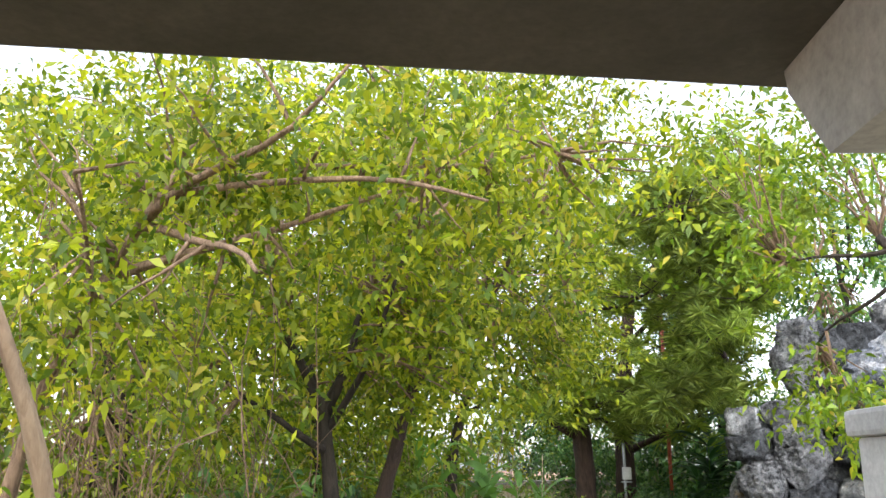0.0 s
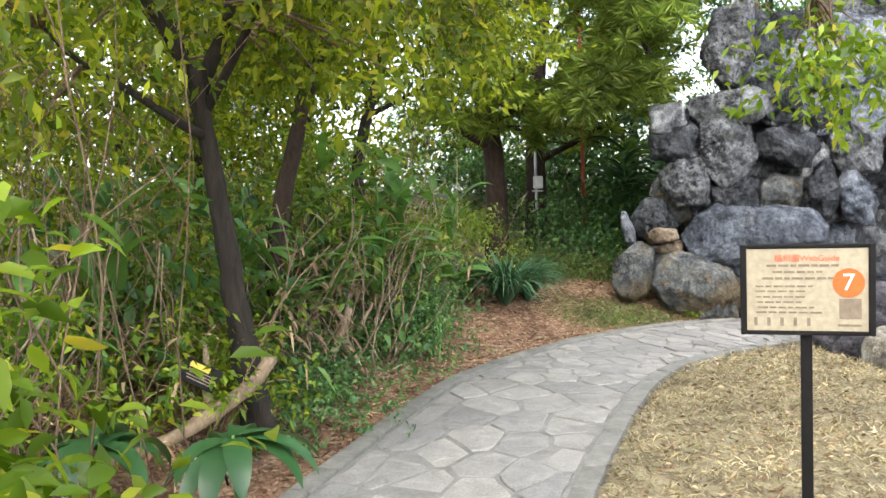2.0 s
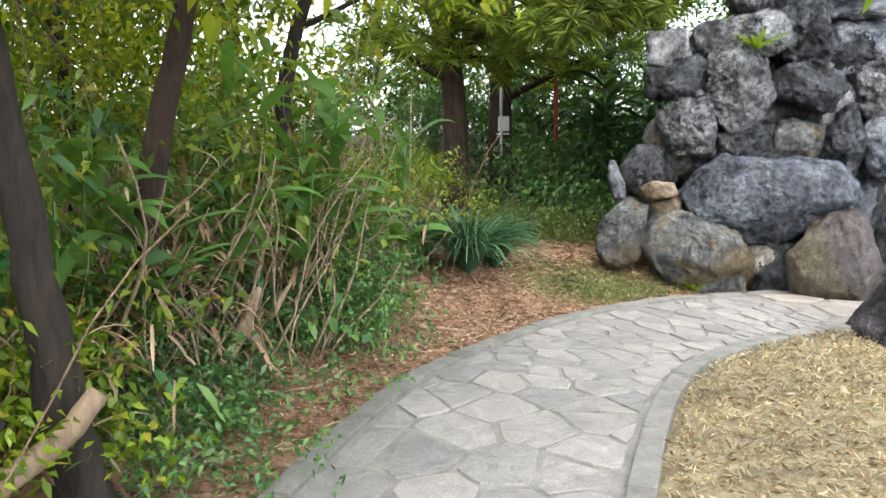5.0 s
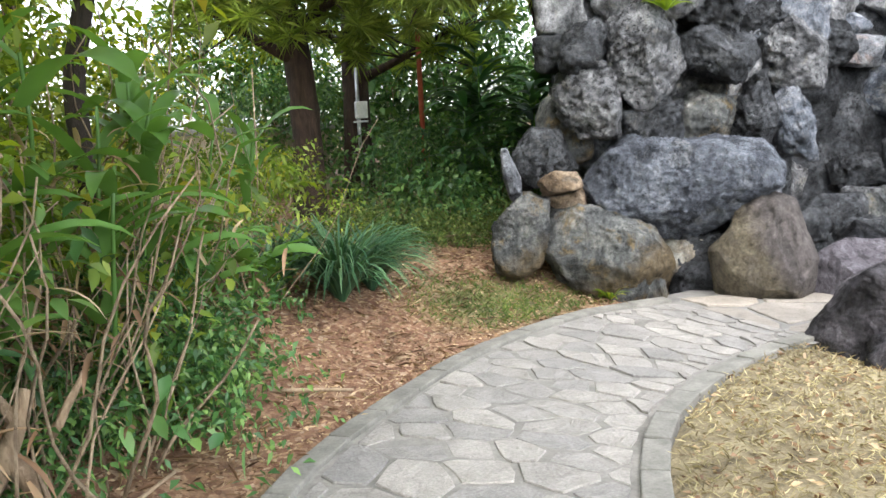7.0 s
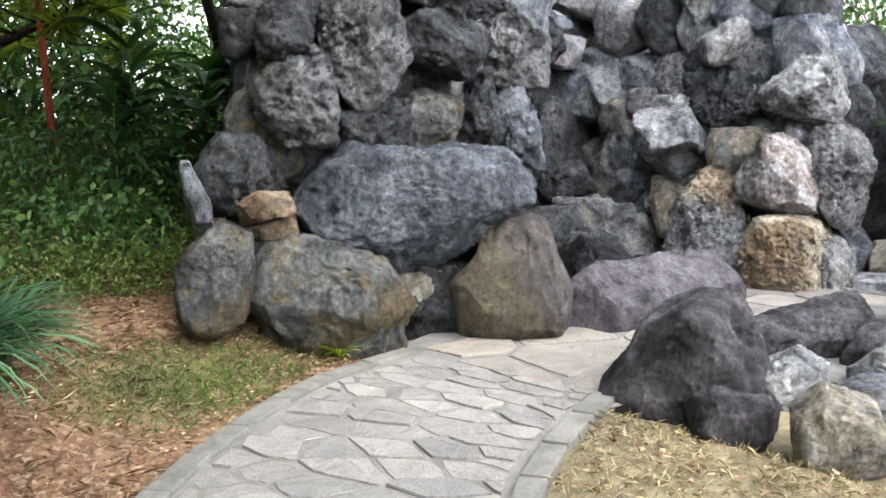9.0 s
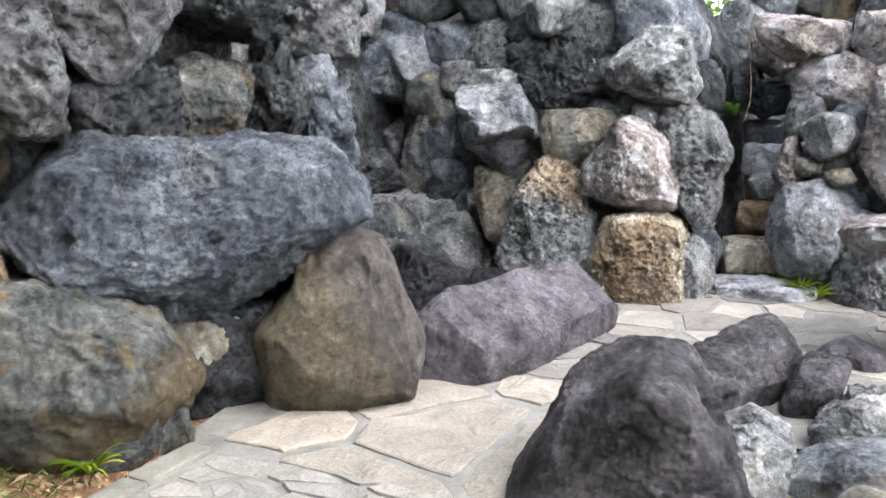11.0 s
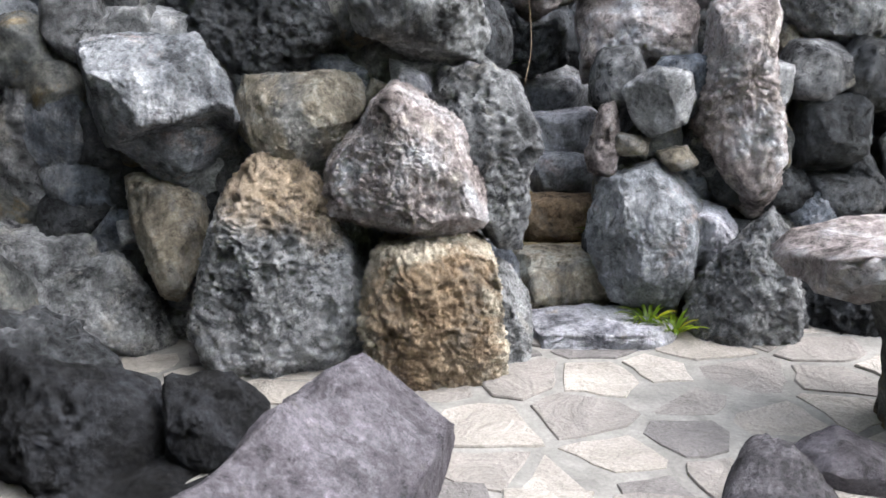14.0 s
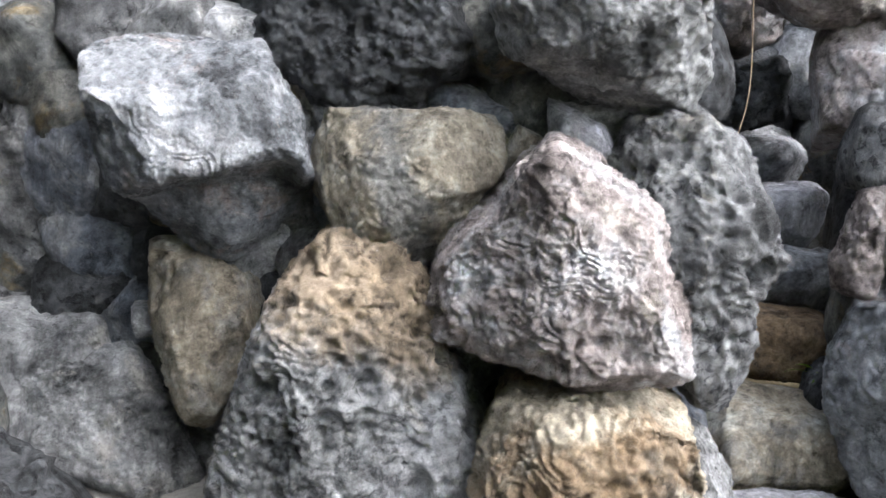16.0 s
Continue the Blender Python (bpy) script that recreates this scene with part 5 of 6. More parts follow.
def tree(name, label, trunk_ctrl, radius, limbs, crown, seed, bark=BARK, leaf=LEAF, leaf_size=0.082, leaves=77, twig=0.013, category="tree", slim=0.42):
    """A tree: a bent tapered trunk, limbs given by their ends, twigs and a ragged crown of sprays.
    limbs: (start share of trunk, end point, radius); crown: (centre, reach, number of clumps)."""
    r1, r2 = random.Random(seed), np.random.default_rng(seed)
    base = Vector(trunk_ctrl[0])
    thing = empty(name, Matrix.Translation(base), label, category)
    wood, twigs, tips = Joined(), Joined(), []
    line = smooth_line([Vector(q) - base for q in trunk_ctrl], 6)
    rad = [radius * (1 - 0.55 * i / (len(line) - 1)) * (1.25 if i == 0 else 1) for i in range(len(line))]
    wood.add(tube(line, rad, 12, 0.17, r1))
    for share, end, lr in limbs:
        i = int(share * (len(line) - 1))
        ll = limb_line(r1, line[i], Vector(end) - base, 0.13, 8)
        wood.add(tube(ll, [lr * (1 - 0.7 * k / 7) for k in range(8)], 7, 0.06, r1))
        tips += ll[3:]
    tips += line[-4:]
    centres = []
    for c, reach, number in crown:
        for _ in range(number):
            while True:
                o = Vector((r1.uniform(-1, 1), r1.uniform(-1, 1), r1.uniform(-1, 1)))
                if o.length < 1:
                    break
            p = Vector(c) - base + Vector((o.x * reach[0], o.y * reach[1], o.z * reach[2]))
            centres.append(p)
            near = min(tips, key=lambda q: (q - p).length)
            tl = limb_line(r1, near, p, 0.1, 5)
            twigs.add(tube(tl, [twig * (1 - 0.75 * k / 4) for k in range(5)], 4))
    wood.make("trunk", bark, thing, "")
    tagged(twigs.make("brushwood", TWIG_BROWN, thing, "brown bare twigs"), kind="stuff")
    c, w, s = sprays(r2, [tuple(q) for q in centres], 0.3, leaves, leaf_size)
    v, f = leaf_cloud(c, w, s * 0.96, r2, slim * 1.15)
    big_cloud("crown", v, f, leaf, thing)
    return thing


def shrub(name, label, x, y, z, reach, clumps, seed, leaf=LEAF_DARK, leaf_size=0.07, leaves=120, stems=8, category="shrub", slim=0.45, radius=0.22):
    """A bush: thin stems from the ground that carry clumps of leaves."""
    r1, r2 = random.Random(seed), np.random.default_rng(seed)
    thing = empty(name, pose(x, y, z), label, category)
    wood, centres = Joined(), []
    for _ in range(clumps):
        o = Vector((r1.gauss(0, 0.5), r1.gauss(0, 0.5), 0))
        centres.append(Vector((o.x * reach[0], o.y * reach[1], reach[2] * (0.12 + 0.88 * r1.random() * max(0.25, 1 - 0.4 * o.length)))))
    for k in range(min(stems * 2, clumps)):
        b = Vector((r1.uniform(-0.3, 0.3) * reach[0], r1.uniform(-0.3, 0.3) * reach[1], -0.04))
        ll = limb_line(r1, b, centres[k], 0.12, 6)
        wood.add(tube(ll, [0.012 * (1 - 0.7 * i / 5) for i in range(6)], 5))
    wood.make("stem", TWIG, thing)
    c, w, s = sprays(r2, [tuple(q) for q in centres], radius, leaves, leaf_size)
    c[:, 2] = np.maximum(c[:, 2], 0.0)
    v, f = rich_leaves(c, w, s, r2, slim) if leaf_size > 0.09 else leaf_cloud(c, w, s, r2, slim)
    big_cloud("foliage", v, f, leaf, thing)
    return thing


def blade(base, way, length, width, droop, rng, segments=7, keel=0.12):
    """One long leaf blade that rises, arches and hangs: verts and faces with a folded midrib."""
    way = Vector(way).normalized()
    side = way.cross(Vector((0, 0, 1)))
    side = side.normalized() if side.length > 0.05 else Vector((1, 0, 0))
    twist = rng.uniform(-0.5, 0.5)
    p, d = Vector(base), way.copy()
    v, f = [], []
    for i in range(segments + 1):
        t = i / segments
        w = width * (math.sin(math.pi * min(1, 0.12 + 0.88 * t)) ** 0.7) * (1 if t < 1 else 0.02) + 0.002
        up = side.cross(d).normalized()
        sd = (side * math.cos(twist * t) + up * math.sin(twist * t))
        v += [p - sd * w * 0.5 + up * w * keel, p, p + sd * w * 0.5 + up * w * keel]
        p = p + d * (length / segments)
        d = (d + Vector((0, 0, -droop / segments * (0.5 + t)))).normalized()
    for i in range(segments):
        a = i * 3
        f += [(a, a + 1, a + 4, a + 3), (a + 1, a + 2, a + 5, a + 4)]
    return v, f


def blade_plant(name, label, x, y, z, seed, count, length, width, rise, droop, leaf=LEAF_BLADE, stalk=0.0, category="plant", lean=(0, 0), single=True, low=0.35):
    """A plant of long blades from a crown or along a stalk; each large leaf is a part."""
    r1 = random.Random(seed)
    thing = empty(name, pose(x, y, z), label, category)
    if stalk:
        wood = Joined()
        top = Vector((lean[0], lean[1], stalk))
        wood.add(tube(limb_line(r1, (0, 0, -0.03), top, 0.06, 7), [0.014 - 0.001 * i for i in range(7)], 6))
        wood.make("stem", LEAF_BLADE, thing)
    heap = Joined()
    for k in range(count):
        an = k * 2.399 + r1.uniform(-0.4, 0.4)
        up = rise * r1.uniform(0.6, 1.3)
        t = r1.uniform(low, 1.0) if stalk else 0.0
        base = Vector((lean[0] * t, lean[1] * t, stalk * t)) + Vector((math.cos(an), math.sin(an), 0)) * 0.01
        vf = blade(base, (math.cos(an), math.sin(an), up), length * r1.uniform(0.7, 1.15), width * r1.uniform(0.75, 1.15), droop * r1.uniform(0.7, 1.3), r1)
        if single:
            mesh_object("leaf", vf[0], vf[1], leaf, thing, smooth=True)
        else:
            heap.add(vf)
    if not single:
        heap.make("foliage", leaf, thing)
    return thing


def pine(name, label, ctrl, radius, boughs, seed):
    """A pine: scaly trunk, level boughs and round tufts of long needles."""
    r1, r2 = random.Random(seed), np.random.default_rng(seed)
    base = Vector(ctrl[0])
    thing = empty(name, Matrix.Translation(base), label, "pine tree")
    wood, tufts = Joined(), []
    line = smooth_line([Vector(q) - base for q in ctrl], 6)
    wood.add(tube(line, [radius * (1 - 0.5 * i / (len(line) - 1)) for i in range(len(line))], 12, 0.08, r1))
    for share, end, lr, number, reach in boughs:
        i = int(share * (len(line) - 1))
        e = Vector(end) - base
        ll = limb_line(r1, line[i], e, 0.1, 9)
        wood.add(tube(ll, [lr * (1 - 0.75 * k / 8) for k in range(9)], 8, 0.06, r1))
        for _ in range(number):
            src = ll[r1.randint(4, 8)]
            q = src + Vector((r1.gauss(0, 0.5) * reach, r1.gauss(0, 0.5) * reach, r1.gauss(0.1, 0.22) * reach))
            wood.add(tube(limb_line(r1, src, q, 0.08, 4), [0.012, 0.009, 0.007, 0.004], 4))
            tufts.append(q)
            tufts.append(q + Vector((r1.gauss(0, 0.1), r1.gauss(0, 0.1), r1.gauss(0, 0.06))))
    wood.make("trunk", BARK_RED, thing)
    k = 55
    c = np.repeat(np.array([tuple(q) for q in tufts]), k, axis=0)
    w = r2.normal(size=c.shape) + np.array([0, 0, 0.5])
    v, f = leaf_cloud(c, w, r2.uniform(0.15, 0.28, len(c)), r2, 0.022, 0.0, 0.2)
    big_cloud("needles", v, f, NEEDLE, thing)
    return thing


# pines at the back of the bank
pine("pine_tree", "tall pine with scaly red-brown trunk and needle tufts", [(2.3, 14.4, 0.4), (2.33, 14.42, 1.5), (2.25, 14.45, 2.6), (2.0, 14.5, 3.6), (2.1, 14.3, 5.0)], 0.19,
     [(0.45, (1.2, 14.2, 2.8), 0.08, 22, 0.9), (0.5, (3.1, 12.9, 2.9), 0.07, 26, 0.9), (0.6, (2.6, 12.3, 3.4), 0.06, 26, 0.9), (0.75, (1.1, 13.2, 3.9), 0.06, 22, 1.0), (0.9, (3.2, 12.8, 4.4), 0.05, 26, 1.1), (0.97, (2.2, 12.4, 5.2), 0.05, 30, 1.2)], 21)
pine("pine_tree", "second pine with dark trunk beside the steel post", [(3.15, 15.3, 0.5), (3.16, 15.3, 1.8), (3.2, 15.25, 3.2), (3.4, 15.0, 5.2)], 0.2,
     [(0.4, (4.2, 14.2, 2.6), 0.07, 20, 0.9), (0.55, (3.3, 12.2, 3.2), 0.06, 30, 0.8), (0.65, (4.4, 12.8, 3.9), 0.06, 30, 1.0), (0.8, (3.6, 12.4, 4.6), 0.06, 30, 1.1), (0.95, (4.9, 13.4, 5.2), 0.05, 30, 1.2), (0.97, (4.0, 12.6, 5.8), 0.05, 40, 1.3), (0.5, (2.2, 14.2, 2.6), 0.05, 12, 0.6)], 22)
# a low bough of needles in front of the cave mouth
pine("pine_tree", "slender pine leaning over the rockery, soft needle clusters", [(5.7, 14.4, 0.3), (5.3, 14.0, 1.6), (4.5, 13.1, 2.9), (3.8, 12.3, 4.2), (3.7, 11.9, 5.2)], 0.06,
     [(0.5, (2.75, 11.5, 2.5), 0.03, 44, 0.45), (0.6, (3.15, 11.35, 2.8), 0.03, 44, 0.5), (0.8, (3.5, 11.2, 3.4), 0.03, 36, 0.65), (0.95, (4.1, 11.0, 3.9), 0.03, 30, 0.8), (0.95, (2.9, 10.4, 5.0), 0.03, 40, 0.9), (0.97, (3.7, 10.6, 5.6), 0.03, 40, 0.9), (0.9, (4.3, 10.4, 4.6), 0.03, 30, 0.8)], 23)

# broad-leaved trees of the wood on the bank
tree("tree", "dark-trunked broadleaf tree with forked limbs and pale side branch", [(-0.6, 6.15, 0.2), (-0.68, 6.14, 0.8), (-0.76, 6.12, 1.5), (-0.85, 6.1, 2.25)], 0.09,
     [(0.95, (-0.5, 6.2, 3.0), 0.05), (0.95, (-1.2, 6.0, 3.1), 0.045), (0.85, (-1.5, 5.7, 2.4), 0.03), (0.9, (-0.2, 5.6, 3.3), 0.03), (0.8, (-1.3, 6.9, 3.0), 0.03)],
     [((-0.7, 6.1, 3.0), (1.1, 1.0, 0.75), 50), ((-0.6, 6.2, 4.1), (1.5, 1.1, 0.8), 60), ((-1.7, 5.8, 2.6), (0.8, 0.9, 0.8), 30), ((-0.1, 6.2, 2.7), (0.7, 0.8, 0.6), 26)], 31)
tree("tree", "reddish slender tree with ascending limbs and bright leaves", [(-0.5, 7.75, 0.25), (-0.6, 7.74, 1.0), (-0.4, 7.75, 2.0), (-0.15, 7.76, 2.7), (0.26, 7.75, 3.1), (0.55, 7.7, 3.5)], 0.075,
     [(0.6, (-0.6, 7.4, 3.2), 0.03), (0.7, (0.1, 8.3, 3.6), 0.03), (0.85, (0.9, 7.2, 3.9), 0.03), (0.9, (0.4, 7.0, 3.3), 0.025)],
     [((0.2, 7.6, 3.6), (1.2, 1.0, 0.8), 50), ((0.6, 7.6, 4.9), (1.6, 1.2, 0.9), 60), ((-0.6, 7.8, 3.0), (0.9, 0.8, 0.7), 40), ((0.6, 7.9, 2.8), (0.7, 0.7, 0.5), 22)], 32, BARK_RED)
tree("tree", "broadleaf tree at the back of the bank, sparse crown", [(0.2, 10.6, 0.5), (0.1, 10.6, 1.8), (0.4, 10.5, 3.0), (0.6, 10.2, 4.2)], 0.08,
     [(0.6, (-0.6, 10.2, 3.6), 0.03), (0.7, (1.4, 9.8, 3.8), 0.035), (0.9, (0.2, 9.4, 4.6), 0.03), (0.5, (1.2, 10.6, 2.9), 0.03)],
     [((0.5, 10.2, 4.2), (1.5, 1.2, 1.1), 60), ((1.0, 10.0, 5.8), (1.9, 1.3, 1.1), 60), ((1.4, 10.1, 3.1), (0.8, 0.8, 0.6), 24), ((-0.7, 10.2, 3.0), (0.9, 0.8, 0.9), 34)], 33)
tree("tree", "thin tree near the eaves with long bare limbs", [(-2.3, 4.6, 0.25), (-2.3, 4.6, 1.3), (-2.0, 4.5, 2.4), (-1.4, 4.3, 3.3)], 0.05,
     [(0.8, (-0.1, 4.2, 3.2), 0.03), (0.9, (-0.4, 3.6, 3.6), 0.028), (0.95, (0.6, 4.3, 3.4), 0.028), (0.6, (-2.6, 4.3, 2.6), 0.02), (0.7, (-1.6, 3.5, 3.0), 0.02), (0.9, (-0.7, 3.13, 2.47), 0.028), (0.95, (0.2, 3.6, 2.9), 0.024)],
     [((-0.2, 4.3, 3.3), (0.9, 0.8, 0.5), 30), ((0.6, 4.6, 3.4), (0.8, 0.7, 0.4), 18), ((-1.4, 4.3, 3.6), (1.1, 0.8, 0.5), 26), ((-1.6, 4.2, 2.7), (0.9, 0.7, 0.8), 34)], 34, TWIG_BROWN, LEAF, 0.075, 90)
tree("tree", "broadleaf tree with thin twisted stems and ragged crown", [(-2.6, 7.4, 0.5), (-2.7, 7.4, 1.8), (-2.5, 7.3, 3.2)], 0.07,
     [(0.7, (-3.3, 7.1, 3.4), 0.03), (0.8, (-1.8, 7.0, 3.8), 0.03), (0.6, (-2.9, 6.4, 2.6), 0.025)],
     [((-2.5, 7.2, 3.3), (1.3, 1.1, 1.1), 50), ((-2.5, 7.2, 4.7), (1.5, 1.1, 0.9), 50), ((-2.7, 7.1, 1.8), (1.0, 0.9, 0.8), 26)], 35)
tree("tree", "broadleaf tree with thin twisted stems and ragged crown", [(-1.5, 9.6, 0.5), (-1.4, 9.6, 2.0), (-1.6, 9.4, 3.6)], 0.07,
     [(0.7, (-2.4, 9.2, 4.2), 0.03), (0.8, (-0.8, 9.2, 4.4), 0.03), (0.6, (-1.9, 8.8, 3.0), 0.025)],
     [((-1.5, 9.4, 3.9), (1.5, 1.1, 1.2), 60), ((-1.4, 9.4, 5.6), (1.8, 1.2, 1.0), 60), ((-1.6, 9.3, 2.1), (1.0, 0.9, 0.8), 30)], 36)
tree("tree", "leaning tree whose leafy branch hangs beside the rockery", [(3.6, 4.4, 0.0), (3.4, 4.6, 1.4), (3.1, 5.0, 2.6), (2.8, 5.3, 3.2)], 0.07,
     [(0.85, (2.6, 5.9, 2.6), 0.02), (0.95, (2.3, 5.6, 3.1), 0.02)],
     [((2.75, 5.85, 2.2), (0.3, 0.3, 0.45), 12), ((2.3, 5.6, 3.2), (0.6, 0.4, 0.35), 10), ((2.5, 5.7, 4.0), (0.9, 0.6, 0.45), 24)], 37, BARK, LEAF_BRIGHT, 0.075, 80)
for k, (x, y, h, rr) in enumerate(((-4.2, 10.5, 6.4, 1.9), (-3.0, 13.0, 7.4, 2.1), (-0.6, 14.2, 7.4, 2.0), (5.2, 16.5, 7.6, 2.0), (7.4, 15.6, 7.8, 2.0), (9.8, 15.2, 6.6, 1.9), (12.0, 11.0, 5.6, 1.8), (-5.4, 5.8, 4.6, 1.6), (2.6, 18.0, 8.0, 2.2))):
    g = ground_z(x, y)
    tree("tree", "tall garden tree with a ragged green crown", [(x, y, g - 0.05), (x + 0.1, y, g + h * 0.4), (x - 0.1, y - 0.1, g + h * 0.75)], 0.1,
         [(0.6, (x - rr * 0.6, y - 0.3, h * 0.8), 0.04), (0.7, (x + rr * 0.6, y - 0.2, h * 0.85), 0.04), (0.8, (x, y - rr * 0.5, h), 0.04)],
         [((x, y, h * 0.76), (rr, rr * 0.9, h * 0.28), 80), ((x, y - 0.3, h * 0.36), (rr * 0.9, rr * 0.6, h * 0.24), 40)], 50 + k, BARK, LEAF if k < 3 or k > 6 else LEAF_DARK, 0.12, 100)

# undergrowth
for k, (x, y, rx, ry, rz, n, leaf, ls, lv) in enumerate((
        (-1.2, 2.95, 0.42, 0.3, 1.68, 100, LEAF_BRIGHT, 0.1, 70), (-0.4, 7.62, 0.5, 0.36, 0.4, 16, LEAF_DARK, 0.052, 136), (0.38, 9.3, 0.5, 0.46, 0.7, 24, LEAF_DARK, 0.052, 176), (-0.1, 8.35, 0.4, 0.36, 0.35, 12, LEAF_DARK, 0.052, 120), (-0.5, 6.8, 0.4, 0.4, 0.35, 12, LEAF_DARK, 0.05, 110), (-1.0, 6.4, 0.6, 0.5, 1.1, 24, LEAF_BRIGHT, 0.06, 110), (0.8, 10.3, 0.5, 0.4, 0.7, 14, LEAF_DARK, 0.05, 110), (-0.1, 9.4, 0.8, 0.6, 2.3, 16, LEAF_BRIGHT, 0.085, 56), (-1.3, 7.9, 0.9, 0.6, 2.3, 22, LEAF_BRIGHT, 0.085, 56), (1.0, 11.8, 0.8, 0.5, 1.2, 20, LEAF_UNDER, 0.07, 80), (4.2, 16.2, 0.9, 0.6, 2.3, 26, LEAF_DARK, 0.17, 40), (5.3, 16.0, 0.9, 0.6, 2.4, 26, LEAF_DARK, 0.17, 40),
        (0.3, 8.85, 0.42, 0.4, 0.6, 26, LEAF_DARK, 0.052, 144), (-0.7, 9.0, 0.9, 0.6, 1.5, 18, LEAF_UNDER, 0.085, 70), (-1.6, 6.9, 0.9, 0.7, 1.4, 28, LEAF_UNDER, 0.085, 70), (0.6, 10.6, 0.9, 0.6, 1.1, 26, LEAF_UNDER, 0.07, 90),
        (-1.9, 5.3, 0.8, 0.6, 1.2, 36, LEAF_BRIGHT, 0.06, 110), (3.6, 14.2, 0.8, 0.6, 1.0, 34, LEAF_DARK, 0.08, 110), (4.3, 13.5, 0.9, 0.6, 1.0, 40, LEAF_DARK, 0.08, 110), (4.9, 13.0, 0.6, 0.5, 0.9, 30, LEAF_DARK, 0.08, 110), (5.4, 14.6, 1.0, 0.8, 2.0, 40, LEAF_DARK, 0.08, 110),
        (1.3, 13.2, 1.0, 0.7, 1.0, 36, LEAF_UNDER, 0.06, 110), (-0.6, 12.2, 1.1, 0.8, 1.5, 40, LEAF_UNDER, 0.07, 110), (-2.6, 9.2, 1.0, 0.8, 1.6, 40, LEAF_UNDER, 0.07, 110), (-3.2, 5.2, 1.0, 0.9, 1.7, 40, LEAF_UNDER, 0.07, 100),
        (-2.4, 3.0, 0.8, 0.7, 1.4, 36, LEAF_UNDER, 0.07, 90), (-5.0, 15.4, 1.6, 0.8, 2.6, 50, LEAF_UNDER, 0.1, 90), (-2.6, 15.6, 1.6, 0.8, 2.6, 50, LEAF_UNDER, 0.1, 90), (-0.4, 15.4, 1.2, 0.7, 1.9, 40, LEAF_UNDER, 0.09, 90), (2.6, 15.9, 1.0, 0.6, 2.0, 40, LEAF_DARK, 0.09, 90), (6.2, 15.2, 1.3, 0.9, 2.2, 50, LEAF_DARK, 0.08, 120), (3.9, 16.6, 1.6, 0.8, 2.6, 60, LEAF_DARK, 0.08, 120), (1.6, 17.4, 1.4, 0.7, 3.2, 46, LEAF_DARK, 0.11, 90), (3.2, 17.6, 1.4, 0.7, 3.8, 56, LEAF_DARK, 0.11, 90), (5.0, 17.2, 1.4, 0.7, 3.6, 56, LEAF_DARK, 0.11, 90), (-2.2, 13.4, 1.5, 0.6, 4.2, 60, LEAF_UNDER, 0.13, 70), (3.1, 12.5, 0.6, 0.4, 0.28, 24, GRASS, 0.045, 130), (3.7, 12.2, 0.6, 0.35, 0.28, 22, GRASS, 0.045, 130), (2.4, 12.9, 0.5, 0.4, 0.3, 20, GRASS, 0.045, 130), (-0.4, 8.4, 0.4, 0.4, 1.3, 16, LEAF_DARK, 0.12, 28), (-0.8, 8.0, 0.4, 0.4, 1.7, 20, LEAF_DARK, 0.11, 28), (0.15, 9.3, 0.4, 0.4, 1.3, 16, LEAF_UNDER, 0.11, 28), (-0.5, 7.25, 0.3, 0.3, 0.35, 16, LEAF_DARK, 0.05, 130), (-0.8, 12.7, 1.2, 0.6, 3.8, 50, LEAF_UNDER, 0.13, 70), (-1.5, 6.6, 0.6, 0.5, 1.5, 20, LEAF_DARK, 0.13, 28), (-4.4, 12.2, 1.5, 0.6, 4.2, 60, LEAF_UNDER, 0.13, 70), (-5.0, 8.6, 0.8, 1.4, 3.8, 60, LEAF_UNDER, 0.12, 70), (-3.9, 7.0, 0.9, 1.0, 3.2, 46, LEAF_UNDER, 0.11, 70), (3.4, 13.0, 0.6, 0.4, 0.7, 24, LEAF_DARK, 0.1, 60))):
    shrub("shrub", ("glossy broad-leaved shrub with bright green leaves" if leaf is LEAF_BRIGHT else "tangled small-leaved green shrub on the bank" if leaf is LEAF_UNDER else "dark green shrub at the edge of the bank"),
          x, y, ground_z(x, y) - 0.02, (rx, ry, rz), n, 80 + k, leaf, ls, lv)

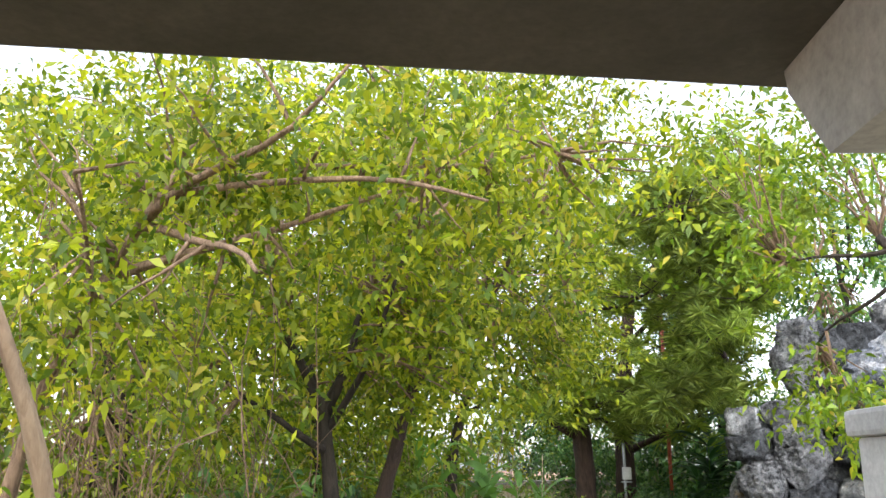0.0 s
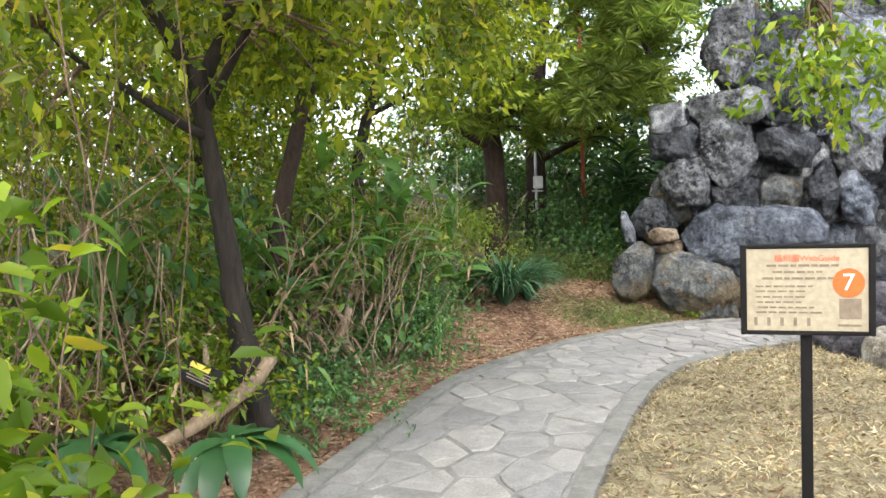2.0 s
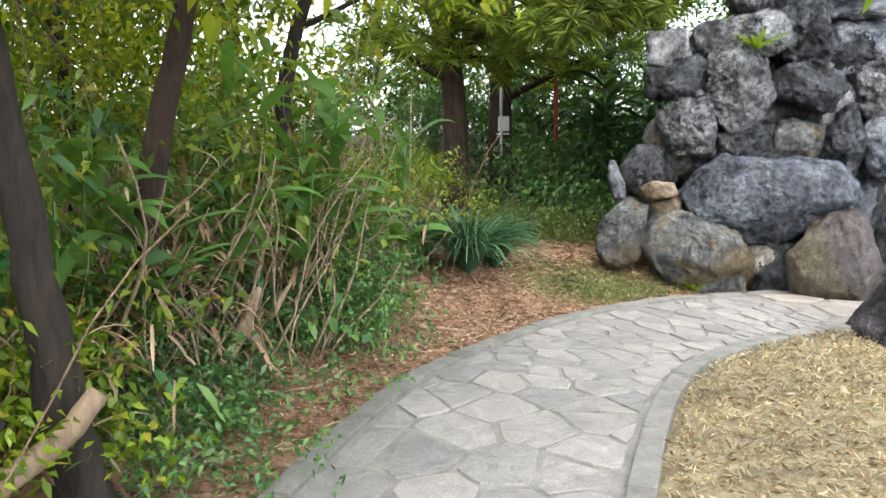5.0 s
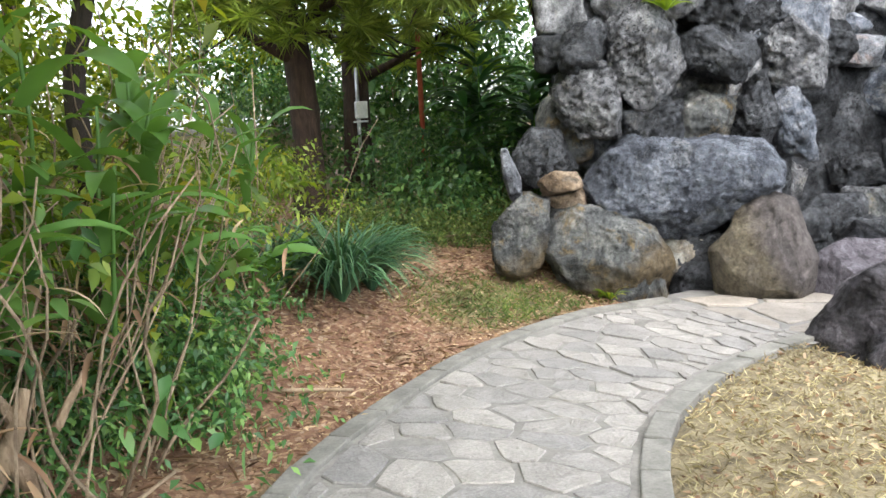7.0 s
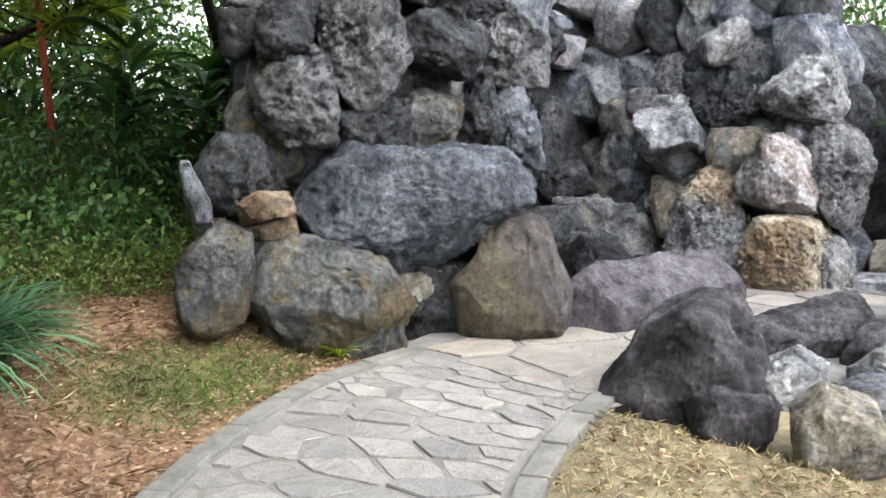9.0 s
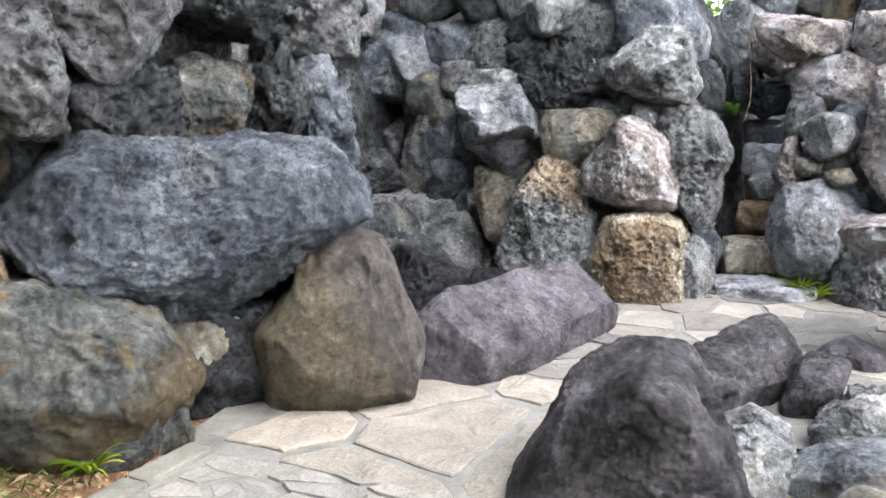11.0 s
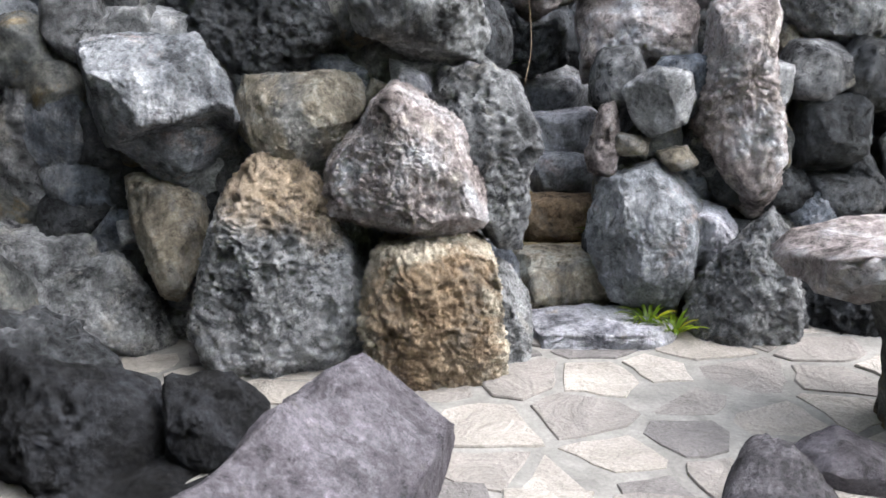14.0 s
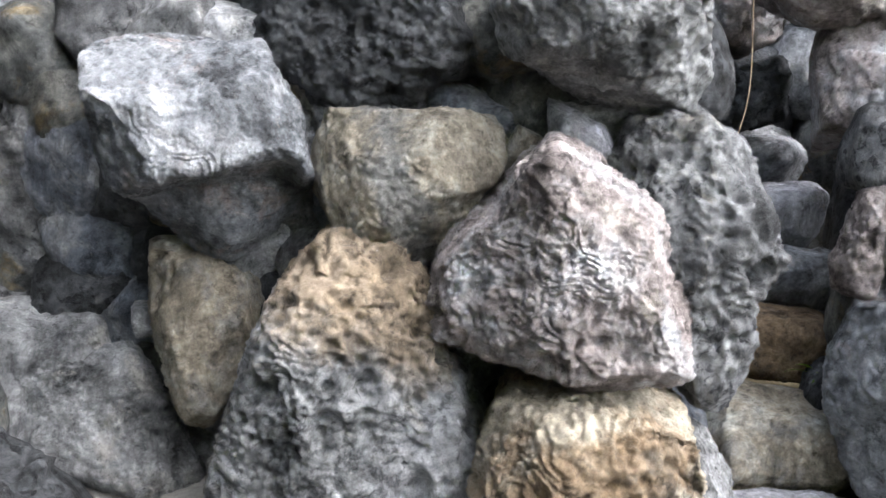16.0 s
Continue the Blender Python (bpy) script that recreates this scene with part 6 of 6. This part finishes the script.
# long-leaved plants
for k, (x, y, z, count, ln, wd, rise, droop, stalk, lean) in enumerate((
        (-0.58, 4.72, 0.0, 16, 0.36, 0.1, 0.1, 2.2, 0.66, (0.02, 0.0)), (-1.05, 4.72, 0.0, 14, 0.36, 0.1, 0.2, 2.2, 0.62, (-0.05, 0.05)), (-0.15, 8.3, 0.0, 8, 0.5, 0.07, 1.0, 1.6, 0.9, (0.1, -0.1)), (0.7, 9.5, 0.0, 9, 0.5, 0.08, 1.0, 1.6, 0.7, (0.1, -0.1)), (-0.1, 7.9, 0.0, 10, 0.3, 0.05, 0.9, 1.5, 0.3, (0.0, 0.0)), (-0.38, 7.42, 0.0, 18, 0.55, 0.05, 0.9, 1.0, 0.8, (0.0, 0.0)),
        (1.2, 10.85, 0.0, 8, 0.62, 0.085, 1.3, 1.5, 1.3, (0.2, 0.0)), (0.25, 8.95, 0.0, 9, 0.6, 0.09, 1.0, 1.6, 1.4, (0.15, 0.0)), (-0.15, 8.95, 0.0, 8, 0.6, 0.085, 1.1, 1.5, 1.5, (0.05, 0.0)), (-0.65, 8.8, 0.0, 14, 0.65, 0.06, 0.8, 1.2, 0.6, (0.0, 0.0)),
        (1.35, 10.35, 0.0, 10, 0.36, 0.09, 1.0, 1.3, 0.3, (0.0, 0.0)), (-0.35, 8.45, 0.0, 20, 0.55, 0.055, 0.8, 1.3, 0.65, (0.0, 0.0)), (-0.15, 8.0, 0.0, 9, 0.55, 0.1, 0.9, 1.6, 0.9, (0.15, -0.1)), (0.25, 8.65, 0.0, 9, 0.6, 0.1, 0.9, 1.6, 1.2, (0.2, -0.15)), (0.5, 9.1, 0.0, 8, 0.6, 0.11, 1.0, 1.6, 1.5, (0.15, -0.15)), (0.8, 9.7, 0.0, 9, 0.5, 0.1, 1.0, 1.6, 0.6, (0.1, -0.1)), (-0.45, 7.4, 0.0, 16, 0.5, 0.055, 0.8, 1.3, 0.55, (0.0, 0.0)), (-0.75, 6.85, 0.0, 8, 0.5, 0.09, 0.9, 1.7, 1.1, (0.1, -0.1)), (0.35, 9.35, 0.0, 9, 0.55, 0.1, 1.1, 1.6, 1.6, (0.2, -0.1)), (-0.7, 7.3, 0.0, 9, 0.5, 0.08, 1.0, 1.6, 1.3, (0.1, -0.1)), (-1.3, 6.3, 0.0, 10, 0.5, 0.08, 1.0, 1.6, 1.0, (0.0, -0.1)), (0.85, 10.1, 0.0, 9, 0.5, 0.08, 1.2, 1.6, 1.3, (0.2, 0.0)), (-1.5, 5.4, 0.0, 9, 0.5, 0.09, 0.9, 1.8, 0.9, (0.1, -0.1)), (-1.15, 5.7, 0.0, 8, 0.55, 0.07, 1.2, 1.5, 1.2, (-0.1, 0.1)), (4.8, 13.6, 0.0, 30, 0.65, 0.12, 0.6, 1.6, 2.0, (0.1, 0.0)), (4.3, 14.1, 0.0, 30, 0.65, 0.12, 0.6, 1.6, 2.1, (0.0, 0.0)), (5.3, 13.2, 0.0, 26, 0.6, 0.12, 0.6, 1.6, 1.7, (0.0, 0.0)),
        (-0.3, 8.2, 0.0, 7, 0.62, 0.14, 0.9, 1.7, 1.25, (0.1, -0.15)), (0.0, 8.55, 0.0, 7, 0.66, 0.14, 1.1, 1.6, 1.6, (0.15, -0.1)), (0.45, 9.2, 0.0, 7, 0.62, 0.14, 1.0, 1.7, 1.35, (0.2, -0.1)), (1.15, 10.15, 0.0, 8, 0.5, 0.14, 0.9, 1.5, 0.5, (0.05, -0.1)), (-0.75, 7.5, 0.0, 8, 0.6, 0.13, 0.9, 1.7, 1.1, (0.1, -0.15)), (-1.2, 6.0, 0.0, 8, 0.6, 0.12, 0.9, 1.7, 1.3, (0.1, -0.1)), (3.85, 13.4, 0.0, 22, 0.6, 0.11, 0.6, 1.5, 1.35, (0.0, 0.0)), (4.45, 13.1, 0.0, 24, 0.62, 0.11, 0.6, 1.5, 1.5, (0.05, 0.0)), (4.15, 13.7, 0.0, 22, 0.62, 0.12, 0.7, 1.5, 1.75, (0.0, 0.0)), (4.75, 12.75, 0.0, 20, 0.58, 0.1, 0.6, 1.5, 1.4, (0.0, 0.0)), (5.4, 13.6, 0.0, 20, 0.6, 0.1, 1.0, 1.5, 1.3, (0.0, 0.0)), (4.4, 14.3, 0.0, 20, 0.6, 0.1, 1.0, 1.5, 1.4, (0.0, 0.0)))):
    if 1 < k and y < 11:
        x, y = x - 0.16, y + 0.1
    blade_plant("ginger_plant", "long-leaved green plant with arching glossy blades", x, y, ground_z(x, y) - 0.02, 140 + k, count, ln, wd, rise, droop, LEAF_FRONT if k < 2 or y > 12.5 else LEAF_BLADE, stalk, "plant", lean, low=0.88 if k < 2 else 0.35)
for k, (x, y, count, ln) in enumerate(((1.7, 10.65, 380, 0.85), (1.3, 10.9, 220, 0.75), (2.0, 10.9, 200, 0.7))):
    blade_plant("grass_clump", "dense clump of dark arching strap leaves", x, y, ground_z(x, y) - 0.02, 170 + k, count, ln, 0.016, 2.2, 2.4, LEAF_LILY, 0.0, "grass", single=False)
blade_plant("fern", "small bright fern growing in a rock crevice", 4.45, 10.62, 2.28, 190, 12, 0.3, 0.05, 0.9, 1.3, LEAF_BRIGHT, category="fern")
for k, (x, y, z) in enumerate(((7.86, 8.4, 0.0), (7.92, 8.5, 0.03), (8.5, 8.66, 0.3), (3.9, 10.64, 0.02))):
    blade_plant("weed_tuft", "small bright green weed in a stone joint", x, y, z, 200 + k, 34, 0.17, 0.013, 1.4, 1.6, LEAF_BRIGHT, category="weed", single=False)


# ---- dry stems, vines and driftwood in the undergrowth ----
def tangle(name, label, spots, number, spread, tall, seed, thick=0.008, bend=0.3, material=TWIG):
    r1 = random.Random(seed)
    heap = Joined()
    for x, y in spots:
        g = ground_z(x, y)
        for _ in range(number):
            a = Vector((x + r1.gauss(0, spread), y + r1.gauss(0, spread), g - 0.02))
            b = a + Vector((r1.gauss(0, 0.35), r1.gauss(0, 0.35), tall * r1.uniform(0.3, 1.1)))
            t = thick * r1.uniform(0.4, 1.2)
            heap.add(tube(limb_line(r1, a, b, bend, 8), [t * (1 - 0.06 * i) for i in range(8)], 4))
    ob = heap.make(name, material)
    tagged(ob, label, "dry stems", kind="stuff")


tangle("dry_stems", "tangle of dry brown stems and vines on the bank", [(-0.5, 8.4), (-0.1, 8.8), (0.1, 9.4), (-1.0, 6.7), (-0.6, 7.3), (-1.5, 6.0), (0.4, 10.1), (-1.8, 5.1), (-1.1, 8.1), (-0.3, 8.0), (-0.6, 7.7), (0.0, 8.4)], 18, 0.26, 1.15, 301, 0.009, 0.14)
tangle("bamboo_stems", "thin upright straw-coloured stems at the back", [(0.2, 9.4), (0.5, 9.9), (-0.2, 9.8), (0.8, 10.6), (-1.0, 9.0), (-2.0, 7.6), (-1.9, 6.3)], 7, 0.35, 2.0, 302, 0.007)


def thatch(spots, number, seed):
    """Dead brown leaves that hang under the living plants."""
    r1 = random.Random(seed)
    heap = Joined()
    for x, y, top in spots:
        g = ground_z(x, y)
        for _ in range(number):
            an = r1.uniform(0, 6.283)
            base = (x + r1.gauss(0, 0.22), y + r1.gauss(0, 0.18), g + top * r1.uniform(0.15, 1.0))
            heap.add(blade(base, (math.cos(an), math.sin(an), r1.uniform(-0.6, 0.5)), r1.uniform(0.12, 0.3), r1.uniform(0.008, 0.026), r1.uniform(0.6, 2.4), r1, 5, 0.2))
    ob = heap.make("dead_leaves", DRY)
    tagged(ob, "hanging dead brown leaves under the living plants", "dead leaves", kind="stuff")


thatch([(-0.5, 7.4, 0.8), (-0.4, 8.4, 0.7), (0.0, 8.8, 0.8), (0.25, 9.3, 0.9), (-0.65, 8.7, 0.9), (0.7, 9.9, 0.8), (-0.8, 6.5, 0.7), (-1.3, 6.0, 0.7), (-1.3, 5.3, 0.6), (0.0, 9.0, 1.3), (-0.6, 7.8, 1.2), (-0.3, 7.9, 0.9)], 85, 351)
tangle("hanging_vines", "thin pale vines hanging among the trees", [(-1.2, 5.6), (-1.9, 6.0), (-1.7, 4.4), (-2.2, 5.2), (-1.6, 7.0), (-2.6, 6.6)], 9, 0.4, 2.8, 352, 0.005, 0.12, TWIG_BROWN)
tangle("bare_twigs", "thicket of thin bare brown twigs beside the path", [(-1.7, 4.5), (-2.1, 5.2), (-2.7, 4.9), (-1.9, 5.9), (-2.5, 6.0)], 24, 0.45, 2.6, 353, 0.006, 0.4, TWIG_BROWN)


def driftwood(name, label, pts, radii, seed, prongs=()):
    r1 = random.Random(seed)
    j = Joined()
    j.add(tube(smooth_line(pts, 5), np.interp(np.linspace(0, 1, (len(pts) - 1) * 5 + 1), np.linspace(0, 1, len(radii)), radii), 9, 0.12, r1))
    ob = j.make(name, BARK_PALE)
    tagged(ob, label, "log")
    for a, b, r in prongs:
        arm = tube(limb_line(r1, a, b, 0.1, 6), [r * (1 - 0.1 * i) for i in range(6)], 7, 0.1, r1)
        mesh_object("prong", arm[0], arm[1], BARK_PALE, ob, smooth=True)


driftwood("dead_branch", "pale broken branch lying on the leaf litter", [(-1.3, 5.4, 0.28), (-1.0, 5.6, 0.34), (-0.65, 5.9, 0.5), (-0.5, 6.0, 0.66)], [0.028, 0.036, 0.042, 0.036], 311, [((-0.8, 5.8, 0.42), (-0.85, 5.95, 0.75), 0.03)])
driftwood("dead_branch", "pale forked root lying on the bank", [(-0.3, 7.75, 0.2), (-0.16, 7.85, 0.42), (-0.06, 7.95, 0.66)], [0.03, 0.038, 0.028], 312, [((-0.14, 7.87, 0.46), (0.06, 7.85, 0.16), 0.042), ((-0.1, 7.9, 0.56), (-0.26, 8.0, 0.76), 0.022), ((0.0, 7.9, 0.5), (0.12, 7.95, 0.7), 0.02)])
driftwood("dead_branch", "thin straight stick lying on the mulch", [(0.95, 9.35, 0.1), (1.4, 9.25, 0.06)], [0.012, 0.009], 313)
driftwood("dead_branch", "thin straight stick lying on the mulch", [(0.1, 7.9, 0.12), (0.4, 8.3, 0.14)], [0.012, 0.008], 314)
driftwood("dead_branch", "bare pale branch reaching out from the thicket", [(-0.95, 2.1, -0.02), (-0.82, 2.04, 1.1), (-0.9, 2.01, 1.69), (-1.03, 1.95, 2.09), (-1.3, 1.9, 2.7)], [0.026, 0.024, 0.022, 0.02, 0.014], 315)


# ---- sign on the lawn ----
def text_part(name, words, size, at, material, parent):
    cu = bpy.data.curves.new(name, "FONT")
    cu.body, cu.size, cu.extrude, cu.align_x, cu.align_y = words, size, 0.0004, "CENTER", "CENTER"
    tmp = bpy.data.objects.new(name, cu)
    me = bpy.data.meshes.new_from_object(tmp)
    bpy.data.objects.remove(tmp)
    me.materials.append(material)
    ob = new(name, me)
    ob.parent = parent
    ob.matrix_basis = pose(*at, 90, 0, 0)
    return ob


sign = empty("sign", pose(1.2, 3.53, 0, 0, 0, -25), "cream information sign in black frame on a black post", "sign")
part("post", box(0.03, 0.03, 1.1, (0, 0.012, -0.02), 0.003), BLACK_METAL, sign, "black square post")
W, H, ZB = 0.335, 0.245, 1.085
part("back_plate", box(W, 0.012, H, (0, 0.0, ZB), 0.003), BLACK_METAL, sign)
for at, sx, sz in (((-W / 2, ZB - 0.006), 0.016, H + 0.012), ((W / 2, ZB - 0.006), 0.016, H + 0.012)):
    part("frame_side", box(sx, 0.034, sz, (at[0], -0.002, at[1]), 0.003), BLACK_METAL, sign)
for zz in (ZB - 0.006, ZB + H - 0.004):
    part("frame_rail", box(W - 0.016, 0.026, 0.01, (0, -0.002, zz), 0.002), BLACK_METAL, sign)
panel = part("panel", box(W - 0.018, 0.004, H - 0.012, (0, -0.009, ZB + 0.006), 0.001), PAPER, sign, "cream printed panel")


def bar(x, z, w, h, material, y=-0.0118):
    return part("print_bar", box(w, 0.0008, h, (x, y, z), 0), material, sign)


text_part("heading", "福州園WebGuide", 0.023, (0.0, -0.0122, ZB + 0.211), INK_RED, sign)
for z, x0, w in ((0.188, -0.02, 0.17), (0.17, -0.025, 0.13), (0.152, -0.022, 0.19), (0.13, -0.06, 0.15), (0.116, -0.075, 0.12), (0.1, -0.07, 0.13), (0.085, -0.07, 0.12), (0.07, -0.06, 0.14), (0.056, -0.06, 0.15)):
    r3 = random.Random(int(z * 1000))
    x = x0 - w / 2
    while x < x0 + w / 2:
        lw = r3.uniform(0.012, 0.03)
        bar(x + lw / 2, ZB + z, lw, 0.0065 if z > 0.15 else 0.005, INK)
        x += lw + 0.005
for k in range(5):
    bar(-0.135 + k * 0.035, ZB + 0.02, 0.009, 0.024, INK)
bm = bmesh.new()
bmesh.ops.create_cone(bm, cap_ends=True, segments=40, radius1=0.041, radius2=0.041, depth=0.001, matrix=pose(0.108, -0.0122, ZB + 0.142, 90, 0, 0))
part("number_disc", bm, ORANGE, sign, "orange disc with a white number")
text_part("number", "7", 0.066, (0.108, -0.0132, ZB + 0.142), WHITE_INK, sign)
bar(0.112, ZB + 0.042, 0.056, 0.056, INK, -0.0118)
bar(0.11, ZB + 0.02, 0.06, 0.006, INK)

# ---- plant label on a stake ----
lab = empty("plant_label", pose(-0.86, 5.86, ground_z(-0.86, 5.86)), "small dark plant label with yellow heading on a stake", "plant label")
st = Joined()
st.add(tube([(0.12, -0.06, -0.05), (0.05, -0.03, 0.25), (0.02, 0, 0.48)], [0.007, 0.007, 0.007], 6))
st.make("stake", BLACK_METAL, lab, "thin black stake")
plate = part("plate", box(0.19, 0.006, 0.13, (0, 0, -0.065), 0.002), BLACK_METAL, lab, "dark tilted plate")
plate.matrix_basis = pose(0.0, -0.01, 0.55, -35, 28, -5)
hd = part("heading_bar", box(0.11, 0.0012, 0.03, (-0.025, -0.0036, 0.022), 0), YELLOW, plate, "yellow heading")
for k in range(4):
    part("text_bar", box(0.15 - 0.02 * (k % 2), 0.0012, 0.007, (0, -0.0036, 0.006 - k * 0.016), 0), INK, plate)

# ---- steel post with white box, red pole ----
post = empty("sensor_post", pose(3.05, 14.82, ground_z(3.05, 14.82)), "thin steel post carrying a small white box", "post")
bm = bmesh.new()
bmesh.ops.create_cone(bm, cap_ends=True, segments=14, radius1=0.022, radius2=0.022, depth=1.7, matrix=Matrix.Translation((0, 0, 0.8)))
part("post", bm, STEEL, post, "galvanised steel post", True)
part("box", box(0.14, 0.1, 0.2, (0.02, -0.06, 1.05), 0.012), WHITE_PLASTIC, post, "white plastic box")
part("bracket", box(0.18, 0.03, 0.025, (0.02, -0.02, 1.0), 0.004), STEEL, post)
part("bracket", box(0.2, 0.03, 0.02, (0.0, -0.02, 0.62), 0.004), STEEL, post)
pole = empty("red_pole", pose(3.74, 14.5, ground_z(3.74, 14.5)), "slim red painted pole among the shrubs", "pole")
bm = bmesh.new()
bmesh.ops.create_cone(bm, cap_ends=True, segments=12, radius1=0.032, radius2=0.028, depth=4.2, matrix=Matrix.Translation((0, 0, 2.05)))
part("pole", bm, RED_PAINT, pole, "", True)

# ---- garden wall behind the wood ----
gw = empty("wall_north", pose(-2.0, 16.4, ground_z(-2.0, 16.4) - 0.1, 0, 0, -4), "low beige rendered garden wall with a coping", "wall", kind="structure")
part("wall_body", box(10.0, 0.18, 0.8, (0, 0, 0), 0.01), BEIGE_WALL, gw)
part("coping", box(10.1, 0.26, 0.08, (0, 0, 0.8), 0.015), CONCRETE, gw)

# ---- eaves of the shelter at the start ----
shelter = empty("shelter", pose(0, 0, 0), "concrete garden shelter with dark eaves beam and white column", "shelter", kind="structure")
ang = math.degrees(math.atan2(0.14, 1.17))
beam = part("beam", box(5.0, 0.3, 0.42, (0, 0.15, 0), 0.012), DARK_PAINT, shelter, "dark painted eaves beam")
beam.matrix_basis = pose(-1.3, 0.76, 2.35, 0, 0, ang)
roof = part("roof", box(4.6, 3.0, 0.16, (0, -1.3, 0.42), 0.01), CONCRETE, shelter)
roof.matrix_basis = beam.matrix_basis.copy()
bm = bmesh.new()
vs = [bm.verts.new(q) for q in ((0, 1.26, 0.4), (0, 1.21, 0.14), (0, 1.1, 0.0), (0, -2.4, 0.0), (0, -2.4, 0.4))]
face = bm.faces.new(vs)
ext = bmesh.ops.extrude_face_region(bm, geom=[face])
bmesh.ops.translate(bm, verts=[g for g in ext["geom"] if isinstance(g, bmesh.types.BMVert)], vec=(0.34, 0, 0))
bmesh.ops.recalc_face_normals(bm, faces=bm.faces)
cap = part("cross_beam", bm, CONCRETE_WHITE, shelter, "pale concrete cross beam with sloping end")
cap.matrix_basis = pose(0.53, 0, 2.17, 0, 0, 0)
back = part("column", box(0.34, 0.34, 2.2, (0, 0, -0.03), 0.012), CONCRETE_WHITE, shelter, "white concrete column")
back.matrix_basis = pose(0.7, -1.6, 0)
pillar = empty("pillar", pose(0.93, 1.5, 0), "white rendered square pillar beside the shelter", "pillar", kind="structure")
part("shaft", box(0.3, 0.3, 1.84, (0, 0, -0.03), 0.01), CONCRETE_WHITE, pillar)
part("cap", box(0.33, 0.33, 0.05, (0, 0, 1.81), 0.01), CONCRETE_WHITE, pillar)


# ---- litter, straw lawn and grass ----
def scatter(name, label, area, number, material, seed, size, stand, slim, category, where):
    r2 = np.random.default_rng(seed)
    x0, y0, x1, y1 = area
    p = np.column_stack([r2.uniform(x0, x1, number), r2.uniform(y0, y1, number)])
    p = p[where(p)]
    z = height(p)
    c = np.column_stack([p, z + 0.004 + r2.uniform(0, 0.008, len(p))])
    w = r2.normal(size=c.shape) * np.array([1, 1, 0.12]) + np.array([0, 0, stand])
    v, f = leaf_cloud(c, w, r2.uniform(0.5, 1.4, len(c)) * size, r2, slim, 0.3, 0.05)
    ob = big_cloud(name, v, f, material)
    tagged(ob, label, category, kind="stuff")


def on_bank(p):
    d = beside(p, LX)
    return (d > 0.02) & (d < 3.2) & ((p[:, 0] < 4.0) | (p[:, 1] > 11.6))


def on_lawn(p):
    d = beside(p, RX)
    return (d < -0.03) & (d > -4.5) & ~((p[:, 0] > 4.3) & (p[:, 1] > 7.4))


def near_patch(p):
    g = np.exp(-(((p[:, 0] - 3.0) / 0.8) ** 2 + ((p[:, 1] - 10.75) / 0.5) ** 2)) + 1.3 * np.exp(-(((p[:, 0] - 3.6) / 1.6) ** 2 + ((p[:, 1] - 13.1) / 0.9) ** 2))
    r2 = np.random.default_rng(9)
    return on_bank(p) & (g > r2.uniform(0.2, 1.1, len(p)))


scatter("leaf_litter", "brown dead leaves and bark chips on the bank", (-2.5, 3.0, 4.0, 13), 52000, DRY, 401, 0.03, 0.12, 0.45, "leaf litter", on_bank)
scatter("pine_straw", "thin dry pine needles lying on soil", (-1.0, 5.0, 4.6, 13), 16000, DRY, 402, 0.1, 0.04, 0.04, "pine straw", on_bank)
scatter("dry_lawn", "short straw-coloured dry lawn grass", (-0.5, 0.5, 7.0, 9.2), 100000, STRAW, 403, 0.05, 0.5, 0.1, "lawn", on_lawn)
scatter("lawn_litter", "dead leaf scraps lying on the lawn", (-0.5, 0.5, 7.0, 9.2), 15000, DRY, 404, 0.045, 0.15, 0.4, "leaf litter", on_lawn)
scatter("grass_patch", "thin green grass at the foot of the rockery", (1.5, 9.8, 6.0, 14.5), 60000, GRASS, 405, 0.06, 0.9, 0.12, "grass", near_patch)


def on_paving(p):
    return (beside(p, LX) < -0.1) & (beside(p, RX) > 0.1) & (p[:, 1] > 3)


scatter("fallen_leaves", "few small dead leaves lying on the paving", (-1.5, 3.0, 4.2, 10.4), 260, DRY, 406, 0.05, 0.05, 0.45, "leaf litter", on_paving)

# thin cable that hangs over the steps
cable = Joined()
cable.add(tube(smooth_line([(8.75, 9.02, 2.3), (8.72, 9.03, 1.8), (8.74, 9.0, 1.35), (8.7, 9.04, 1.12)], 6), [0.002] * 19, 6))
tagged(cable.make("cable", TWIG), "thin pale cable hanging down beside the steps", "cable")
blade_plant("fern", "dark small fern between stones above the steps", 9.2, 9.2, 1.15, 195, 14, 0.25, 0.05, 0.9, 1.2, LEAF_DARK, category="fern")
